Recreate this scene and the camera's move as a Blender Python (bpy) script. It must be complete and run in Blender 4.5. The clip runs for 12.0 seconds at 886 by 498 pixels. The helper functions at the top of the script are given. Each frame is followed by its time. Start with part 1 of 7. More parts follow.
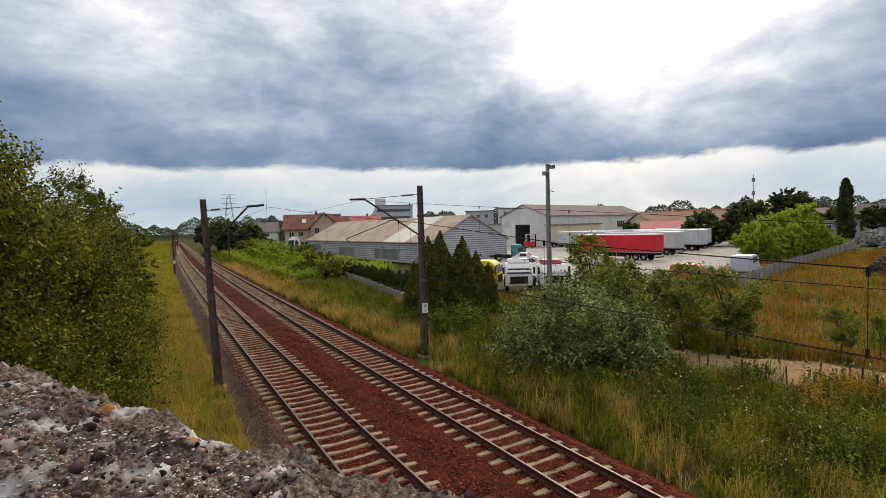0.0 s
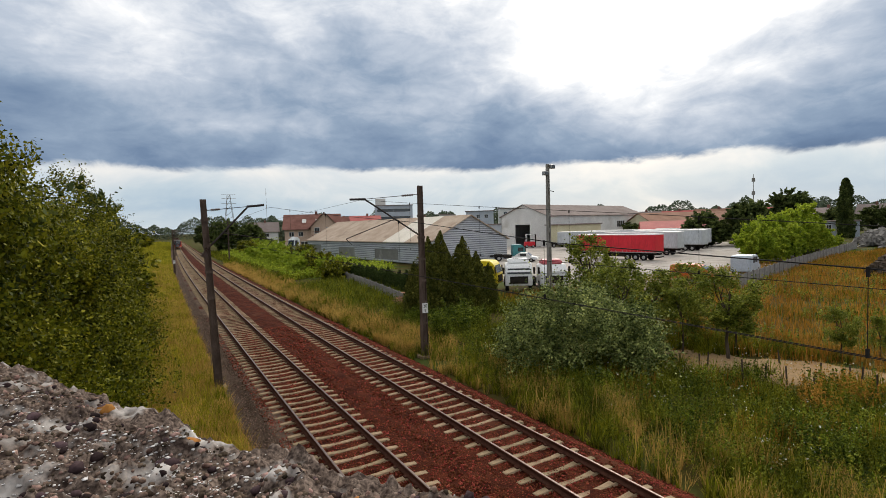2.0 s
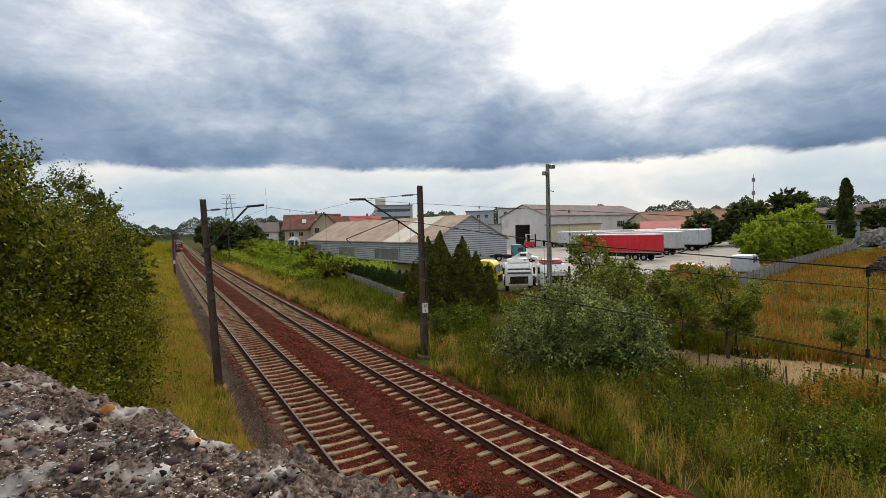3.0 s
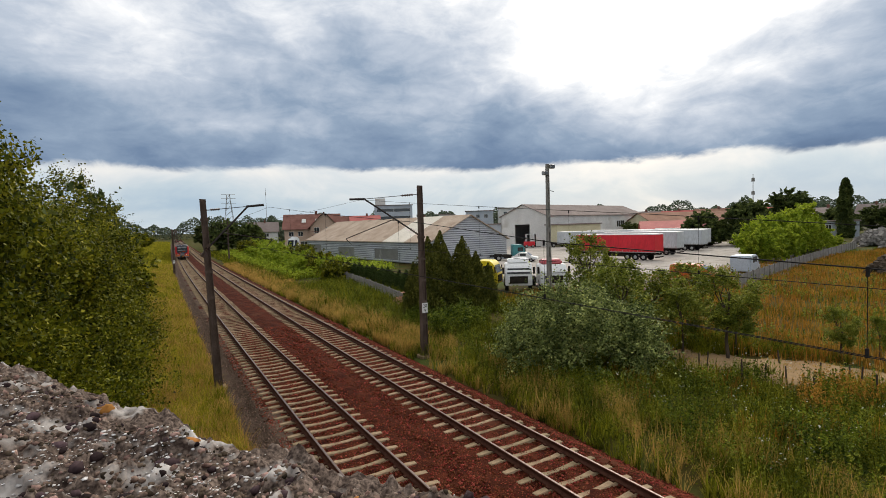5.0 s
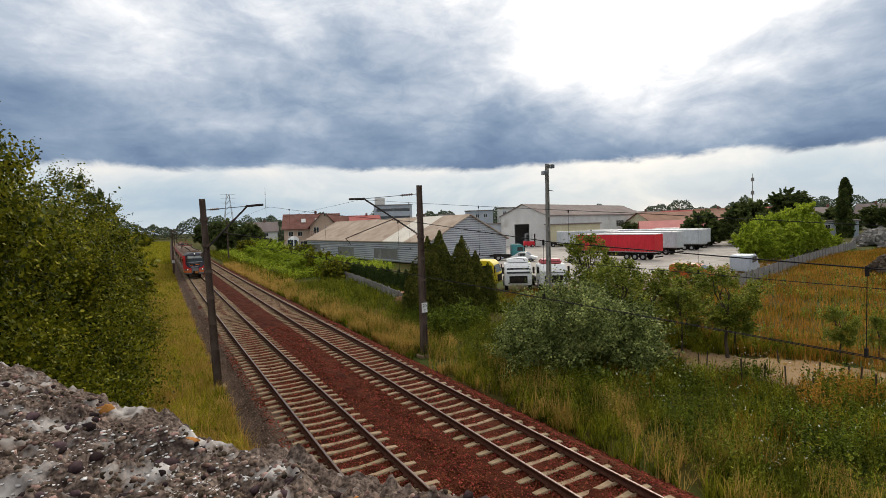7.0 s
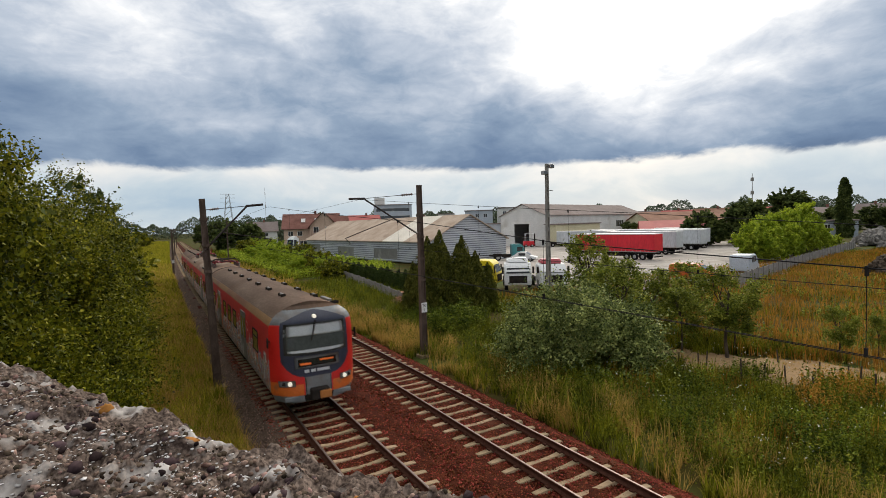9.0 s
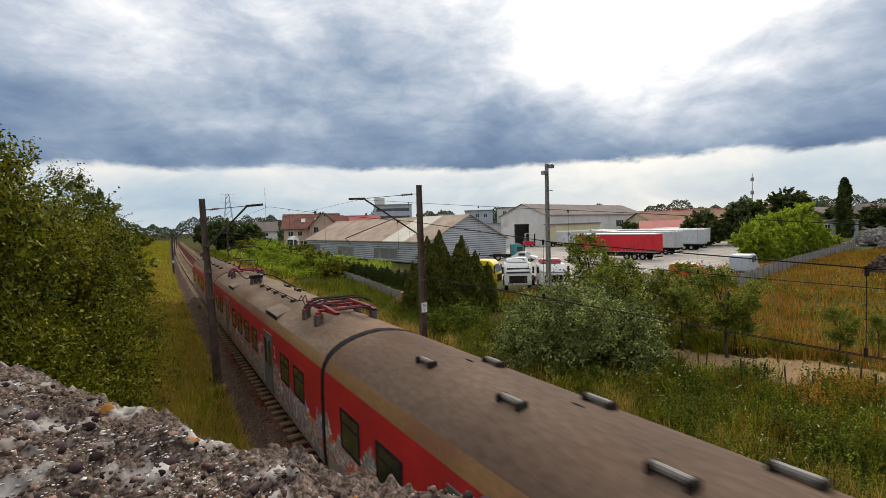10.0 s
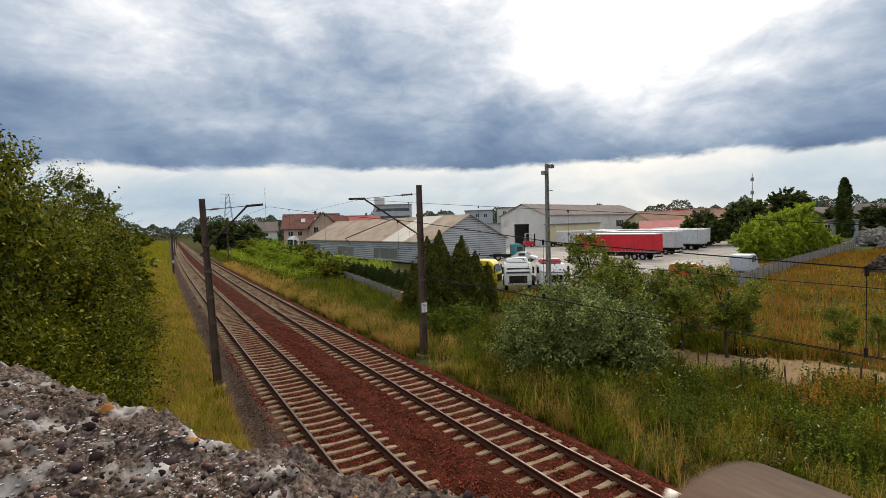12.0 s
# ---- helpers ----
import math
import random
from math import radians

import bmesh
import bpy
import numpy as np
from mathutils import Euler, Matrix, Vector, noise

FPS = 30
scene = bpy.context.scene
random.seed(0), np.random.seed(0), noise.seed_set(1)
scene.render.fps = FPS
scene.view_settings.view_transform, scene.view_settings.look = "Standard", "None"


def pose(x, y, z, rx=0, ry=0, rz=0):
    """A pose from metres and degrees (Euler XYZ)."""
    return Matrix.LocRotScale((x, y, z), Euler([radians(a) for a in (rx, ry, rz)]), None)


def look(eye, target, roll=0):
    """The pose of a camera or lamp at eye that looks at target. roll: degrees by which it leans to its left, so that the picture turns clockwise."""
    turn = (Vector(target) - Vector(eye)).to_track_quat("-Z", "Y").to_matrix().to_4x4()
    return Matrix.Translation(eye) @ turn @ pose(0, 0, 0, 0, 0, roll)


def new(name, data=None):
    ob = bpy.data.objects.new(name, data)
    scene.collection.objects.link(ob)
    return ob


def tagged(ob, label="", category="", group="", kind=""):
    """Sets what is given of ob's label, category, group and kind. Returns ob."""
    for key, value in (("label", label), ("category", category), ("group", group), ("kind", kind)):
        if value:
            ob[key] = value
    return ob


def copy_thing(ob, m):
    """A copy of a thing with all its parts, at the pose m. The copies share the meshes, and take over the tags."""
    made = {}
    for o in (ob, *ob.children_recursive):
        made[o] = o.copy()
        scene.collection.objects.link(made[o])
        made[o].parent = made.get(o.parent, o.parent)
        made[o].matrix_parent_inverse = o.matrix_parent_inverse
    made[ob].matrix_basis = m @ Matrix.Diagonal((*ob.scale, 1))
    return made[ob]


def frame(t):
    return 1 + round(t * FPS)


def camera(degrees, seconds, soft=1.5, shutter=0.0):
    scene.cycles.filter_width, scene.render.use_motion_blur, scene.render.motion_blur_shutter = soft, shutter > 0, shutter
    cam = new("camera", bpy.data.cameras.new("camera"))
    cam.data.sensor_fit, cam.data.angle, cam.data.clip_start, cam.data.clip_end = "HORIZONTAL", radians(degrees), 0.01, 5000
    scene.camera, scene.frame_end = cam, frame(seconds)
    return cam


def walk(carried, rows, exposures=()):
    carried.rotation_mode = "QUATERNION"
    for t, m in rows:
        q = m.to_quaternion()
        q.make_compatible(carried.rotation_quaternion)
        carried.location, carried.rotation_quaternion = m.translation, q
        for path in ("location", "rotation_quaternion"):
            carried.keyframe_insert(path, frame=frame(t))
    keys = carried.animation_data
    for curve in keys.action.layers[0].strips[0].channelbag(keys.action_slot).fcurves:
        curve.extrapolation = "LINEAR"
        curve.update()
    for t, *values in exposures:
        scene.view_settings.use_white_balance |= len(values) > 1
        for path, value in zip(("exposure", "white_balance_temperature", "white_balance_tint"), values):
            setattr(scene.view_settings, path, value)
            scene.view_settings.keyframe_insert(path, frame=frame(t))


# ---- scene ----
import itertools

# ---- camera ----
cam = camera(82.68, 12.0, soft=0.8, shutter=0.12)
EYE = Vector((0.0, 0.0, 6.116))


def aim(yaw, pitch, roll):
    way = Vector((math.sin(radians(yaw)) * math.cos(radians(pitch)), math.cos(radians(yaw)) * math.cos(radians(pitch)), math.sin(radians(pitch))))
    return look(EYE, EYE + way, roll)


walk(cam, [(0.0, aim(30.107, -2.635, -1.669)), (3.0, aim(30.107, -2.635, -1.669)), (9.0, aim(30.20, -2.70, -1.669)), (12.0, aim(30.20, -2.70, -1.669))])

# ---- light ----
SUN_AZ, SUN_EL = radians(53.0), radians(20.0)
world = bpy.data.worlds.new("overcast_sky")
scene.world = world
world.use_nodes = True


def build_sky():
    nt = world.node_tree
    nt.nodes.clear()
    n, link = nt.nodes.new, nt.links.new
    out = n("ShaderNodeOutputWorld")
    bg = n("ShaderNodeBackground")
    link(bg.outputs[0], out.inputs[0])
    tc = n("ShaderNodeTexCoord")
    sky = n("ShaderNodeTexSky")
    sky.sky_type, sky.sun_disc = "NISHITA", False
    sky.sun_elevation, sky.sun_rotation = SUN_EL, SUN_AZ
    sep = n("ShaderNodeSeparateXYZ")
    link(tc.outputs["Generated"], sep.inputs[0])

    def op(kind, a, b=None, c=None):
        m = n("ShaderNodeMath")
        m.operation = kind
        for k, v in enumerate((a, b, c)):
            if v is None:
                continue
            if isinstance(v, (int, float)):
                m.inputs[k].default_value = v
            else:
                link(v, m.inputs[k])
        return m.outputs[0]

    def ramp(fac, stops, smooth=True):
        r = n("ShaderNodeValToRGB")
        r.color_ramp.interpolation = "EASE" if smooth else "LINEAR"
        e = r.color_ramp.elements
        while len(e) < len(stops):
            e.new(0.5)
        for k, (p, col) in enumerate(stops):
            e[k].position, e[k].color = p, (*col, 1)
        link(fac, r.inputs[0])
        return r.outputs[0]

    def mix(fac, a, b, kind="MIX"):
        m = n("ShaderNodeMix")
        m.data_type, m.blend_type = "RGBA", kind
        for k, v in ((0, fac), (6, a), (7, b)):
            if isinstance(v, (int, float)):
                m.inputs[k].default_value = v
            elif isinstance(v, tuple):
                m.inputs[k].default_value = (*v, 1)
            else:
                link(v, m.inputs[k])
        return m.outputs[2]

    def cloud(scale, detail, shift, warp=0.6, rough=0.55):
        t = n("ShaderNodeTexNoise")
        t.inputs["Scale"].default_value, t.inputs["Detail"].default_value = scale, detail
        t.inputs["Roughness"].default_value, t.inputs["Distortion"].default_value = rough, warp
        a = n("ShaderNodeVectorMath")
        a.operation = "ADD"
        a.inputs[1].default_value = shift
        link(plane, a.inputs[0])
        link(a.outputs[0], t.inputs["Vector"])
        return t.outputs[0]

    def span(v, pairs):
        """Piecewise line through (value, result) pairs, as a grey ramp."""
        lo, hi = pairs[0][0], pairs[-1][0]
        r = n("ShaderNodeMapRange")
        r.inputs["From Min"].default_value, r.inputs["From Max"].default_value = lo, hi
        link(v, r.inputs["Value"])
        return ramp(r.outputs[0], [((p - lo) / (hi - lo), (q, q, q)) for p, q in pairs], False)

    z = sep.outputs[2]
    # cloud billows, flattened by the low angle
    comb = n("ShaderNodeCombineXYZ")
    link(sep.outputs[0], comb.inputs[0])
    link(sep.outputs[1], comb.inputs[1])
    link(op("MULTIPLY", z, 2.1), comb.inputs[2])
    plane = comb.outputs[0]
    big = cloud(2.3, 3, (3.1, 7.7, 0.4), 0.2)
    mid = cloud(5.5, 7, (11.0, 2.0, 0.0), 0.35, 0.55)
    fine = cloud(17.0, 6, (1.0, 5.0, 0.0), 0.5, 0.6)
    # lower edge of the deck, ragged, a clear pale strip beneath it
    el = op("ADD", z, op("ADD", op("MULTIPLY", op("SUBTRACT", mid, 0.5), 0.045), op("MULTIPLY", op("SUBTRACT", fine, 0.5), 0.02)))
    step = n("ShaderNodeMapRange")
    step.interpolation_type = "SMOOTHSTEP"
    step.inputs["From Min"].default_value, step.inputs["From Max"].default_value = 0.104, 0.118
    link(el, step.inputs["Value"])
    deck = step.outputs[0]
    # the deck is heaviest just above its edge and thin where the sun stands behind it
    sunv = n("ShaderNodeVectorMath")
    sunv.operation = "DOT_PRODUCT"
    link(tc.outputs["Generated"], sunv.inputs[0])
    sunv.inputs[1].default_value = (math.sin(SUN_AZ) * math.cos(SUN_EL), math.cos(SUN_AZ) * math.cos(SUN_EL), math.sin(SUN_EL))
    near = n("ShaderNodeMapRange")
    near.interpolation_type = "SMOOTHSTEP"
    near.inputs["From Min"].default_value, near.inputs["From Max"].default_value = 0.95, 0.997
    link(sunv.outputs["Value"], near.inputs["Value"])
    glow = near.outputs[0]
    lumps = op("ADD", op("ADD", op("MULTIPLY", op("SUBTRACT", big, 0.5), 0.62), op("MULTIPLY", op("SUBTRACT", mid, 0.5), 0.72)), op("MULTIPLY", op("SUBTRACT", fine, 0.5), 0.28))
    heavy = span(z, [(0.10, 0.79), (0.17, 0.65), (0.25, 0.47), (0.34, 0.33), (0.50, 0.24), (1.0, 0.14)])
    thick = op("SUBTRACT", op("ADD", heavy, lumps), op("MULTIPLY", op("MULTIPLY", glow, 0.36), span(z, [(0.10, 0.55), (0.26, 1.0), (1.0, 1.0)])))
    body = ramp(thick, [(0.0, (1.7, 1.66, 1.6)), (0.2, (0.95, 0.965, 0.99)), (0.4, (0.55, 0.615, 0.715)), (0.6, (0.30, 0.39, 0.52)), (0.8, (0.18, 0.26, 0.395)), (1.0, (0.125, 0.19, 0.31))], False)
    strip_noise = op("ADD", op("MULTIPLY", op("SUBTRACT", cloud(6.0, 6, (4.0, 9.0, 0.0), 0.5), 0.5), 0.9), span(z, [(0.0, 0.54), (0.045, 0.42), (0.075, 0.50), (0.105, 0.70), (0.2, 0.70)]))
    strip = ramp(strip_noise, [(0.30, (0.40, 0.52, 0.64)), (0.50, (0.54, 0.63, 0.70)), (0.68, (0.72, 0.75, 0.77)), (0.86, (0.90, 0.87, 0.83))], False)
    strip = mix(0.006, strip, sky.outputs[0])
    link(mix(deck, strip, body), bg.inputs[0])
    bg.inputs[1].default_value = 1.0


build_sky()
sun = new("sun", bpy.data.lights.new("sun", "SUN"))
sun.data.energy, sun.data.angle, sun.data.color = 2.3, radians(26), (1.0, 0.92, 0.80)
sun.matrix_world = look((math.sin(SUN_AZ) * 60, math.cos(SUN_AZ) * 60, 60 * math.tan(SUN_EL + 0.25)), (0, 0, 0))
scene.view_settings.exposure = 0.0


# ---- materials ----
def surface(name, dark, light, scale=3.0, rough=0.85, bump=0.0, metal=0.0, fine=40.0, spot=None, spots=(0.60, 0.70), spot_scale=1.2, each=0.0, stretch=(1, 1, 1), leaf=0.0, grit=0.35):
    """Two-scale noise between two colours, optional stains, random shade per object or per island."""
    m = bpy.data.materials.new(name)
    m.use_nodes = True
    nt = m.node_tree
    n, link = nt.nodes.new, nt.links.new
    b = nt.nodes["Principled BSDF"]
    tc = n("ShaderNodeTexCoord")
    mp = n("ShaderNodeMapping")
    mp.inputs["Scale"].default_value = stretch
    link(tc.outputs["Object"], mp.inputs[0])

    def noise_at(s, d=5):
        t = n("ShaderNodeTexNoise")
        t.inputs["Scale"].default_value, t.inputs["Detail"].default_value = s, d
        link(mp.outputs[0], t.inputs["Vector"])
        return t.outputs[0]

    def blend(fac, a, c, kind="MIX"):
        x = n("ShaderNodeMix")
        x.data_type, x.blend_type = "RGBA", kind
        for k, v in ((0, fac), (6, a), (7, c)):
            if isinstance(v, (int, float)):
                x.inputs[k].default_value = v
            elif isinstance(v, tuple):
                x.inputs[k].default_value = (*v, 1)
            else:
                link(v, x.inputs[k])
        return x.outputs[2]

    def steps(v, lo, hi, to0=0.0, to1=1.0):
        r = n("ShaderNodeMapRange")
        r.inputs["From Min"].default_value, r.inputs["From Max"].default_value = lo, hi
        r.inputs["To Min"].default_value, r.inputs["To Max"].default_value = to0, to1
        link(v, r.inputs["Value"])
        return r.outputs[0]

    a, f = noise_at(scale), noise_at(fine, 3)
    col = blend(steps(a, 0.32, 0.68), dark, light)
    col = blend(steps(f, 0.35, 0.65, 0.0, grit), col, tuple(0.45 * x for x in dark))
    if spot:
        col = blend(steps(noise_at(spot_scale, 6), *spots), col, spot)
    if each:
        src = n("ShaderNodeNewGeometry").outputs["Random Per Island"] if leaf or each < 0 else n("ShaderNodeObjectInfo").outputs["Random"]
        hs = n("ShaderNodeHueSaturation")
        link(steps(src, 0, 1, 1 - abs(each), 1 + abs(each)), hs.inputs["Value"])
        link(steps(src, 0, 1, 0.5 + 0.035 * abs(each), 0.5 - 0.035 * abs(each)), hs.inputs["Hue"])
        link(col, hs.inputs["Color"])
        col = hs.outputs[0]
    link(col, b.inputs["Base Color"])
    if rough >= 0.75 or leaf:
        b.inputs["Specular IOR Level"].default_value = 0.07 if leaf else 0.05
    b.inputs["Roughness"].default_value, b.inputs["Metallic"].default_value = rough, metal
    if bump:
        bp = n("ShaderNodeBump")
        bp.inputs["Strength"].default_value, bp.inputs["Distance"].default_value = min(1.0, bump * 10), bump
        link(f, bp.inputs["Height"])
        link(bp.outputs[0], b.inputs["Normal"])
    if leaf:
        tr = n("ShaderNodeBsdfTranslucent")
        link(col, tr.inputs[0])
        mx = n("ShaderNodeMixShader")
        mx.inputs[0].default_value = leaf
        link(b.outputs[0], mx.inputs[1])
        link(tr.outputs[0], mx.inputs[2])
        link(mx.outputs[0], nt.nodes["Material Output"].inputs[0])
    return m


def glow_mat(name, col, power):
    m = bpy.data.materials.new(name)
    m.use_nodes = True
    b = m.node_tree.nodes["Principled BSDF"]
    b.inputs["Base Color"].default_value = (*col, 1)
    b.inputs["Emission Color"].default_value = (*col, 1)
    b.inputs["Emission Strength"].default_value = power
    return m


def glass_mat(name, col, rough=0.06):
    m = surface(name, col, tuple(1.4 * c for c in col), 1.5, rough, fine=9)
    m.node_tree.nodes["Principled BSDF"].inputs["Specular IOR Level"].default_value = 0.8
    return m


M_BALLAST = surface("ballast_stone", (0.034, 0.007, 0.003), (0.125, 0.030, 0.013), 2.2, 0.95, 0.05, fine=30, spot=(0.075, 0.026, 0.014), spot_scale=0.35, grit=0.85)
M_STONE = surface("crushed_stone", (0.06, 0.013, 0.006), (0.27, 0.078, 0.04), 6, 0.95, each=-0.65)
M_SHOULDER = surface("grey_ballast_shoulder", (0.08, 0.052, 0.037), (0.16, 0.11, 0.08), 3, 0.95, 0.05, fine=32, grit=0.8)
M_STONE_GREY = surface("grey_crushed_stone", (0.1, 0.065, 0.045), (0.23, 0.16, 0.12), 6, 0.95, each=-0.55)
M_SLEEPER = surface("weathered_concrete", (0.21, 0.15, 0.09), (0.36, 0.27, 0.17), 5, 0.9, 0.006, fine=60, spot=(0.15, 0.095, 0.06), spot_scale=2.2, each=0.2)
M_RAIL = surface("rusty_rail_steel", (0.06, 0.024, 0.016), (0.11, 0.048, 0.03), 8, 0.75, 0.002, metal=0.2)
M_RAILTOP = surface("polished_rail_head", (0.13, 0.095, 0.08), (0.21, 0.16, 0.14), 12, 0.45, metal=1.0)
M_MAST = surface("weathered_mast", (0.08, 0.055, 0.044), (0.165, 0.12, 0.095), 4, 0.85, 0.004, spot=(0.06, 0.045, 0.04), stretch=(1, 1, 0.3))
M_MAST_PALE = surface("grey_concrete_pole", (0.20, 0.185, 0.165), (0.32, 0.30, 0.27), 4, 0.9, 0.004, stretch=(1, 1, 0.3))
M_STEEL = surface("dark_steel", (0.035, 0.029, 0.027), (0.065, 0.055, 0.05), 6, 0.8)
M_WIRE = surface("wire_copper_dark", (0.018, 0.016, 0.016), (0.03, 0.027, 0.026), 3, 0.85)
M_PORCELAIN = surface("brown_porcelain", (0.08, 0.045, 0.035), (0.12, 0.07, 0.055), 6, 0.3)
M_GROUND = surface("meadow_soil", (0.035, 0.028, 0.008), (0.10, 0.078, 0.018), 0.25, 0.95, 0.05, fine=6, spot=(0.05, 0.068, 0.014), spots=(0.45, 0.62), spot_scale=0.22)
M_CONC_YARD = surface("yard_concrete", (0.33, 0.30, 0.262), (0.46, 0.42, 0.375), 0.5, 0.9, 0.004, fine=9, spot=(0.24, 0.21, 0.175), spot_scale=0.25, each=0.09)
M_PARAPET = surface("old_parapet_concrete", (0.04, 0.027, 0.022), (0.27, 0.205, 0.165), 150, 0.95, 0.010, fine=380, spot=(0.45, 0.42, 0.39), spots=(0.54, 0.68), spot_scale=23, grit=0.8)
M_PEBBLE = surface("exposed_aggregate", (0.045, 0.028, 0.020), (0.28, 0.20, 0.15), 90, 0.9, 0.002, fine=520, each=-0.85)
M_PEBBLE_DARK = surface("dark_aggregate", (0.022, 0.014, 0.016), (0.085, 0.055, 0.055), 60, 0.85, 0.002, fine=520, each=-0.6)
M_LICHEN = surface("orange_lichen", (0.35, 0.13, 0.035), (0.50, 0.22, 0.07), 40, 0.95, 0.003, fine=200, each=-0.3)
M_LICHEN_PALE = surface("pale_lichen", (0.42, 0.40, 0.38), (0.74, 0.71, 0.69), 120, 0.95, 0.003, fine=500, each=-0.45)
M_TRUNK = surface("bark", (0.055, 0.042, 0.03), (0.13, 0.10, 0.075), 6, 0.95, 0.01, stretch=(1, 1, 0.25))
M_LEAF = surface("broad_leaves", (0.045, 0.057, 0.004), (0.235, 0.24, 0.015), 0.9, 0.5, each=0.85, leaf=0.22)
M_LEAF_DARK = surface("shaded_leaves", (0.045, 0.065, 0.018), (0.13, 0.16, 0.045), 0.5, 0.6, each=0.5, leaf=0.25)
M_LEAF_WILLOW = surface("grey_green_willow_leaves", (0.07, 0.10, 0.024), (0.33, 0.38, 0.12), 0.8, 0.55, each=0.8, leaf=0.2)
M_LEAF_BRIGHT = surface("bright_green_leaves", (0.2, 0.28, 0.018), (0.4, 0.47, 0.045), 0.4, 0.6, each=0.4, leaf=0.4)
M_LEAF_BIRCH = surface("birch_leaves", (0.10, 0.13, 0.014), (0.31, 0.34, 0.05), 0.8, 0.55, each=0.6, leaf=0.3)
M_THUJA = surface("thuja_sprays", (0.05, 0.06, 0.012), (0.17, 0.17, 0.028), 1.2, 0.7, each=0.6, leaf=0.15)
M_HEDGE = surface("young_conifer_hedge", (0.035, 0.055, 0.014), (0.075, 0.105, 0.026), 1.5, 0.7, each=0.4, leaf=0.2)
# Greyed, paler leaf green: the distance haze is mixed into this base colour.
M_HAZY_WOOD = surface("hazed_woods", (0.075, 0.10, 0.065), (0.15, 0.175, 0.115), 0.05, 0.9, each=0.4, leaf=0.2)
M_GRASS_DRY = surface("dry_grass", (0.34, 0.215, 0.045), (0.60, 0.40, 0.11), 0.4, 0.8, each=0.4, leaf=0.4)
M_GRASS = surface("green_grass", (0.04, 0.055, 0.003), (0.25, 0.255, 0.016), 0.8, 0.75, each=0.75, leaf=0.2)
M_VERGE = surface("yellowish_verge_grass", (0.17, 0.18, 0.009), (0.47, 0.41, 0.036), 0.7, 0.75, each=0.6, leaf=0.3)
M_WEED = surface("weed_leaves", (0.04, 0.065, 0.005), (0.20, 0.25, 0.024), 0.8, 0.7, each=0.75, leaf=0.2)
M_SORREL = surface("rusty_meadow_stalks", (0.26, 0.12, 0.016), (0.45, 0.255, 0.04), 0.3, 0.85, each=0.5, leaf=0.3)
M_HERB = surface("yellow_green_herbs", (0.05, 0.07, 0.006), (0.23, 0.245, 0.022), 0.8, 0.7, each=0.7, leaf=0.2)
M_FLOWER = surface("pale_flower_heads", (0.6, 0.58, 0.45), (0.8, 0.78, 0.65), 3, 0.8, each=-0.2)


# ---- mesh helpers ----
def put(name, me, material, parent=None, label=""):
    ob = new(name, me)
    if material:
        me.materials.append(material)
    if parent:
        ob.parent = parent
    if label:
        ob["label"] = label
    return ob


def part(name, bm, material, parent, label=""):
    me = bpy.data.meshes.new(name)
    bm.to_mesh(me)
    bm.free()
    return put(name, me, material, parent, label)


def np_mesh(name, verts, faces):
    """A mesh out of arrays: verts (n, 3), faces (m, k)."""
    me = bpy.data.meshes.new(name)
    m, k = faces.shape
    me.vertices.add(len(verts))
    me.vertices.foreach_set("co", np.ascontiguousarray(verts, dtype=np.float32).ravel())
    me.loops.add(m * k)
    me.loops.foreach_set("vertex_index", np.ascontiguousarray(faces, dtype=np.int32).ravel())
    me.polygons.add(m)
    me.polygons.foreach_set("loop_start", np.arange(0, m * k, k, dtype=np.int32))
    me.update(calc_edges=True)
    return me


def thing(name, m, label, category, group="", kind=""):
    ob = new(name)
    ob.matrix_basis = m
    ob.empty_display_size = 0.2
    return tagged(ob, label, category, group, kind)


def box(bm, x0, x1, y0, y1, z0, z1, bevel=0.0):
    r = bmesh.ops.create_cube(bm, size=1, matrix=Matrix.Translation(((x0 + x1) / 2, (y0 + y1) / 2, (z0 + z1) / 2)) @ Matrix.Diagonal((x1 - x0, y1 - y0, z1 - z0, 1)))
    if bevel:
        edges = list({e for v in r["verts"] for e in v.link_edges})
        bmesh.ops.bevel(bm, geom=edges, offset=bevel, segments=2, affect="EDGES", profile=0.5)
    return bm


def boxed(name, dims, material, parent, label="", bevel=0.0):
    return part(name, box(bmesh.new(), *dims, bevel=bevel), material, parent, label)


def rod(bm, a, b, r0, r1=None, sides=8, caps=True):
    a, b = Vector(a), Vector(b)
    way = b - a
    m = Matrix.Translation((a + b) / 2) @ way.to_track_quat("Z", "Y").to_matrix().to_4x4()
    bmesh.ops.create_cone(bm, cap_ends=caps, segments=sides, radius1=r0, radius2=r0 if r1 is None else r1, depth=way.length, matrix=m)
    return bm


def prism(bm, outline, a, b, axis="Y"):
    """Extrude a closed outline of (u, z) pairs from a to b along an axis."""
    rings = []
    for s in (a, b):
        rings.append([bm.verts.new((u, s, z) if axis == "Y" else (s, u, z)) for u, z in outline])
    k = len(outline)
    for i in range(k):
        bm.faces.new((rings[0][i], rings[0][(i + 1) % k], rings[1][(i + 1) % k], rings[1][i]))
    bm.faces.new(rings[0][::-1])
    bm.faces.new(rings[1])
    bmesh.ops.recalc_face_normals(bm, faces=bm.faces)
    return bm


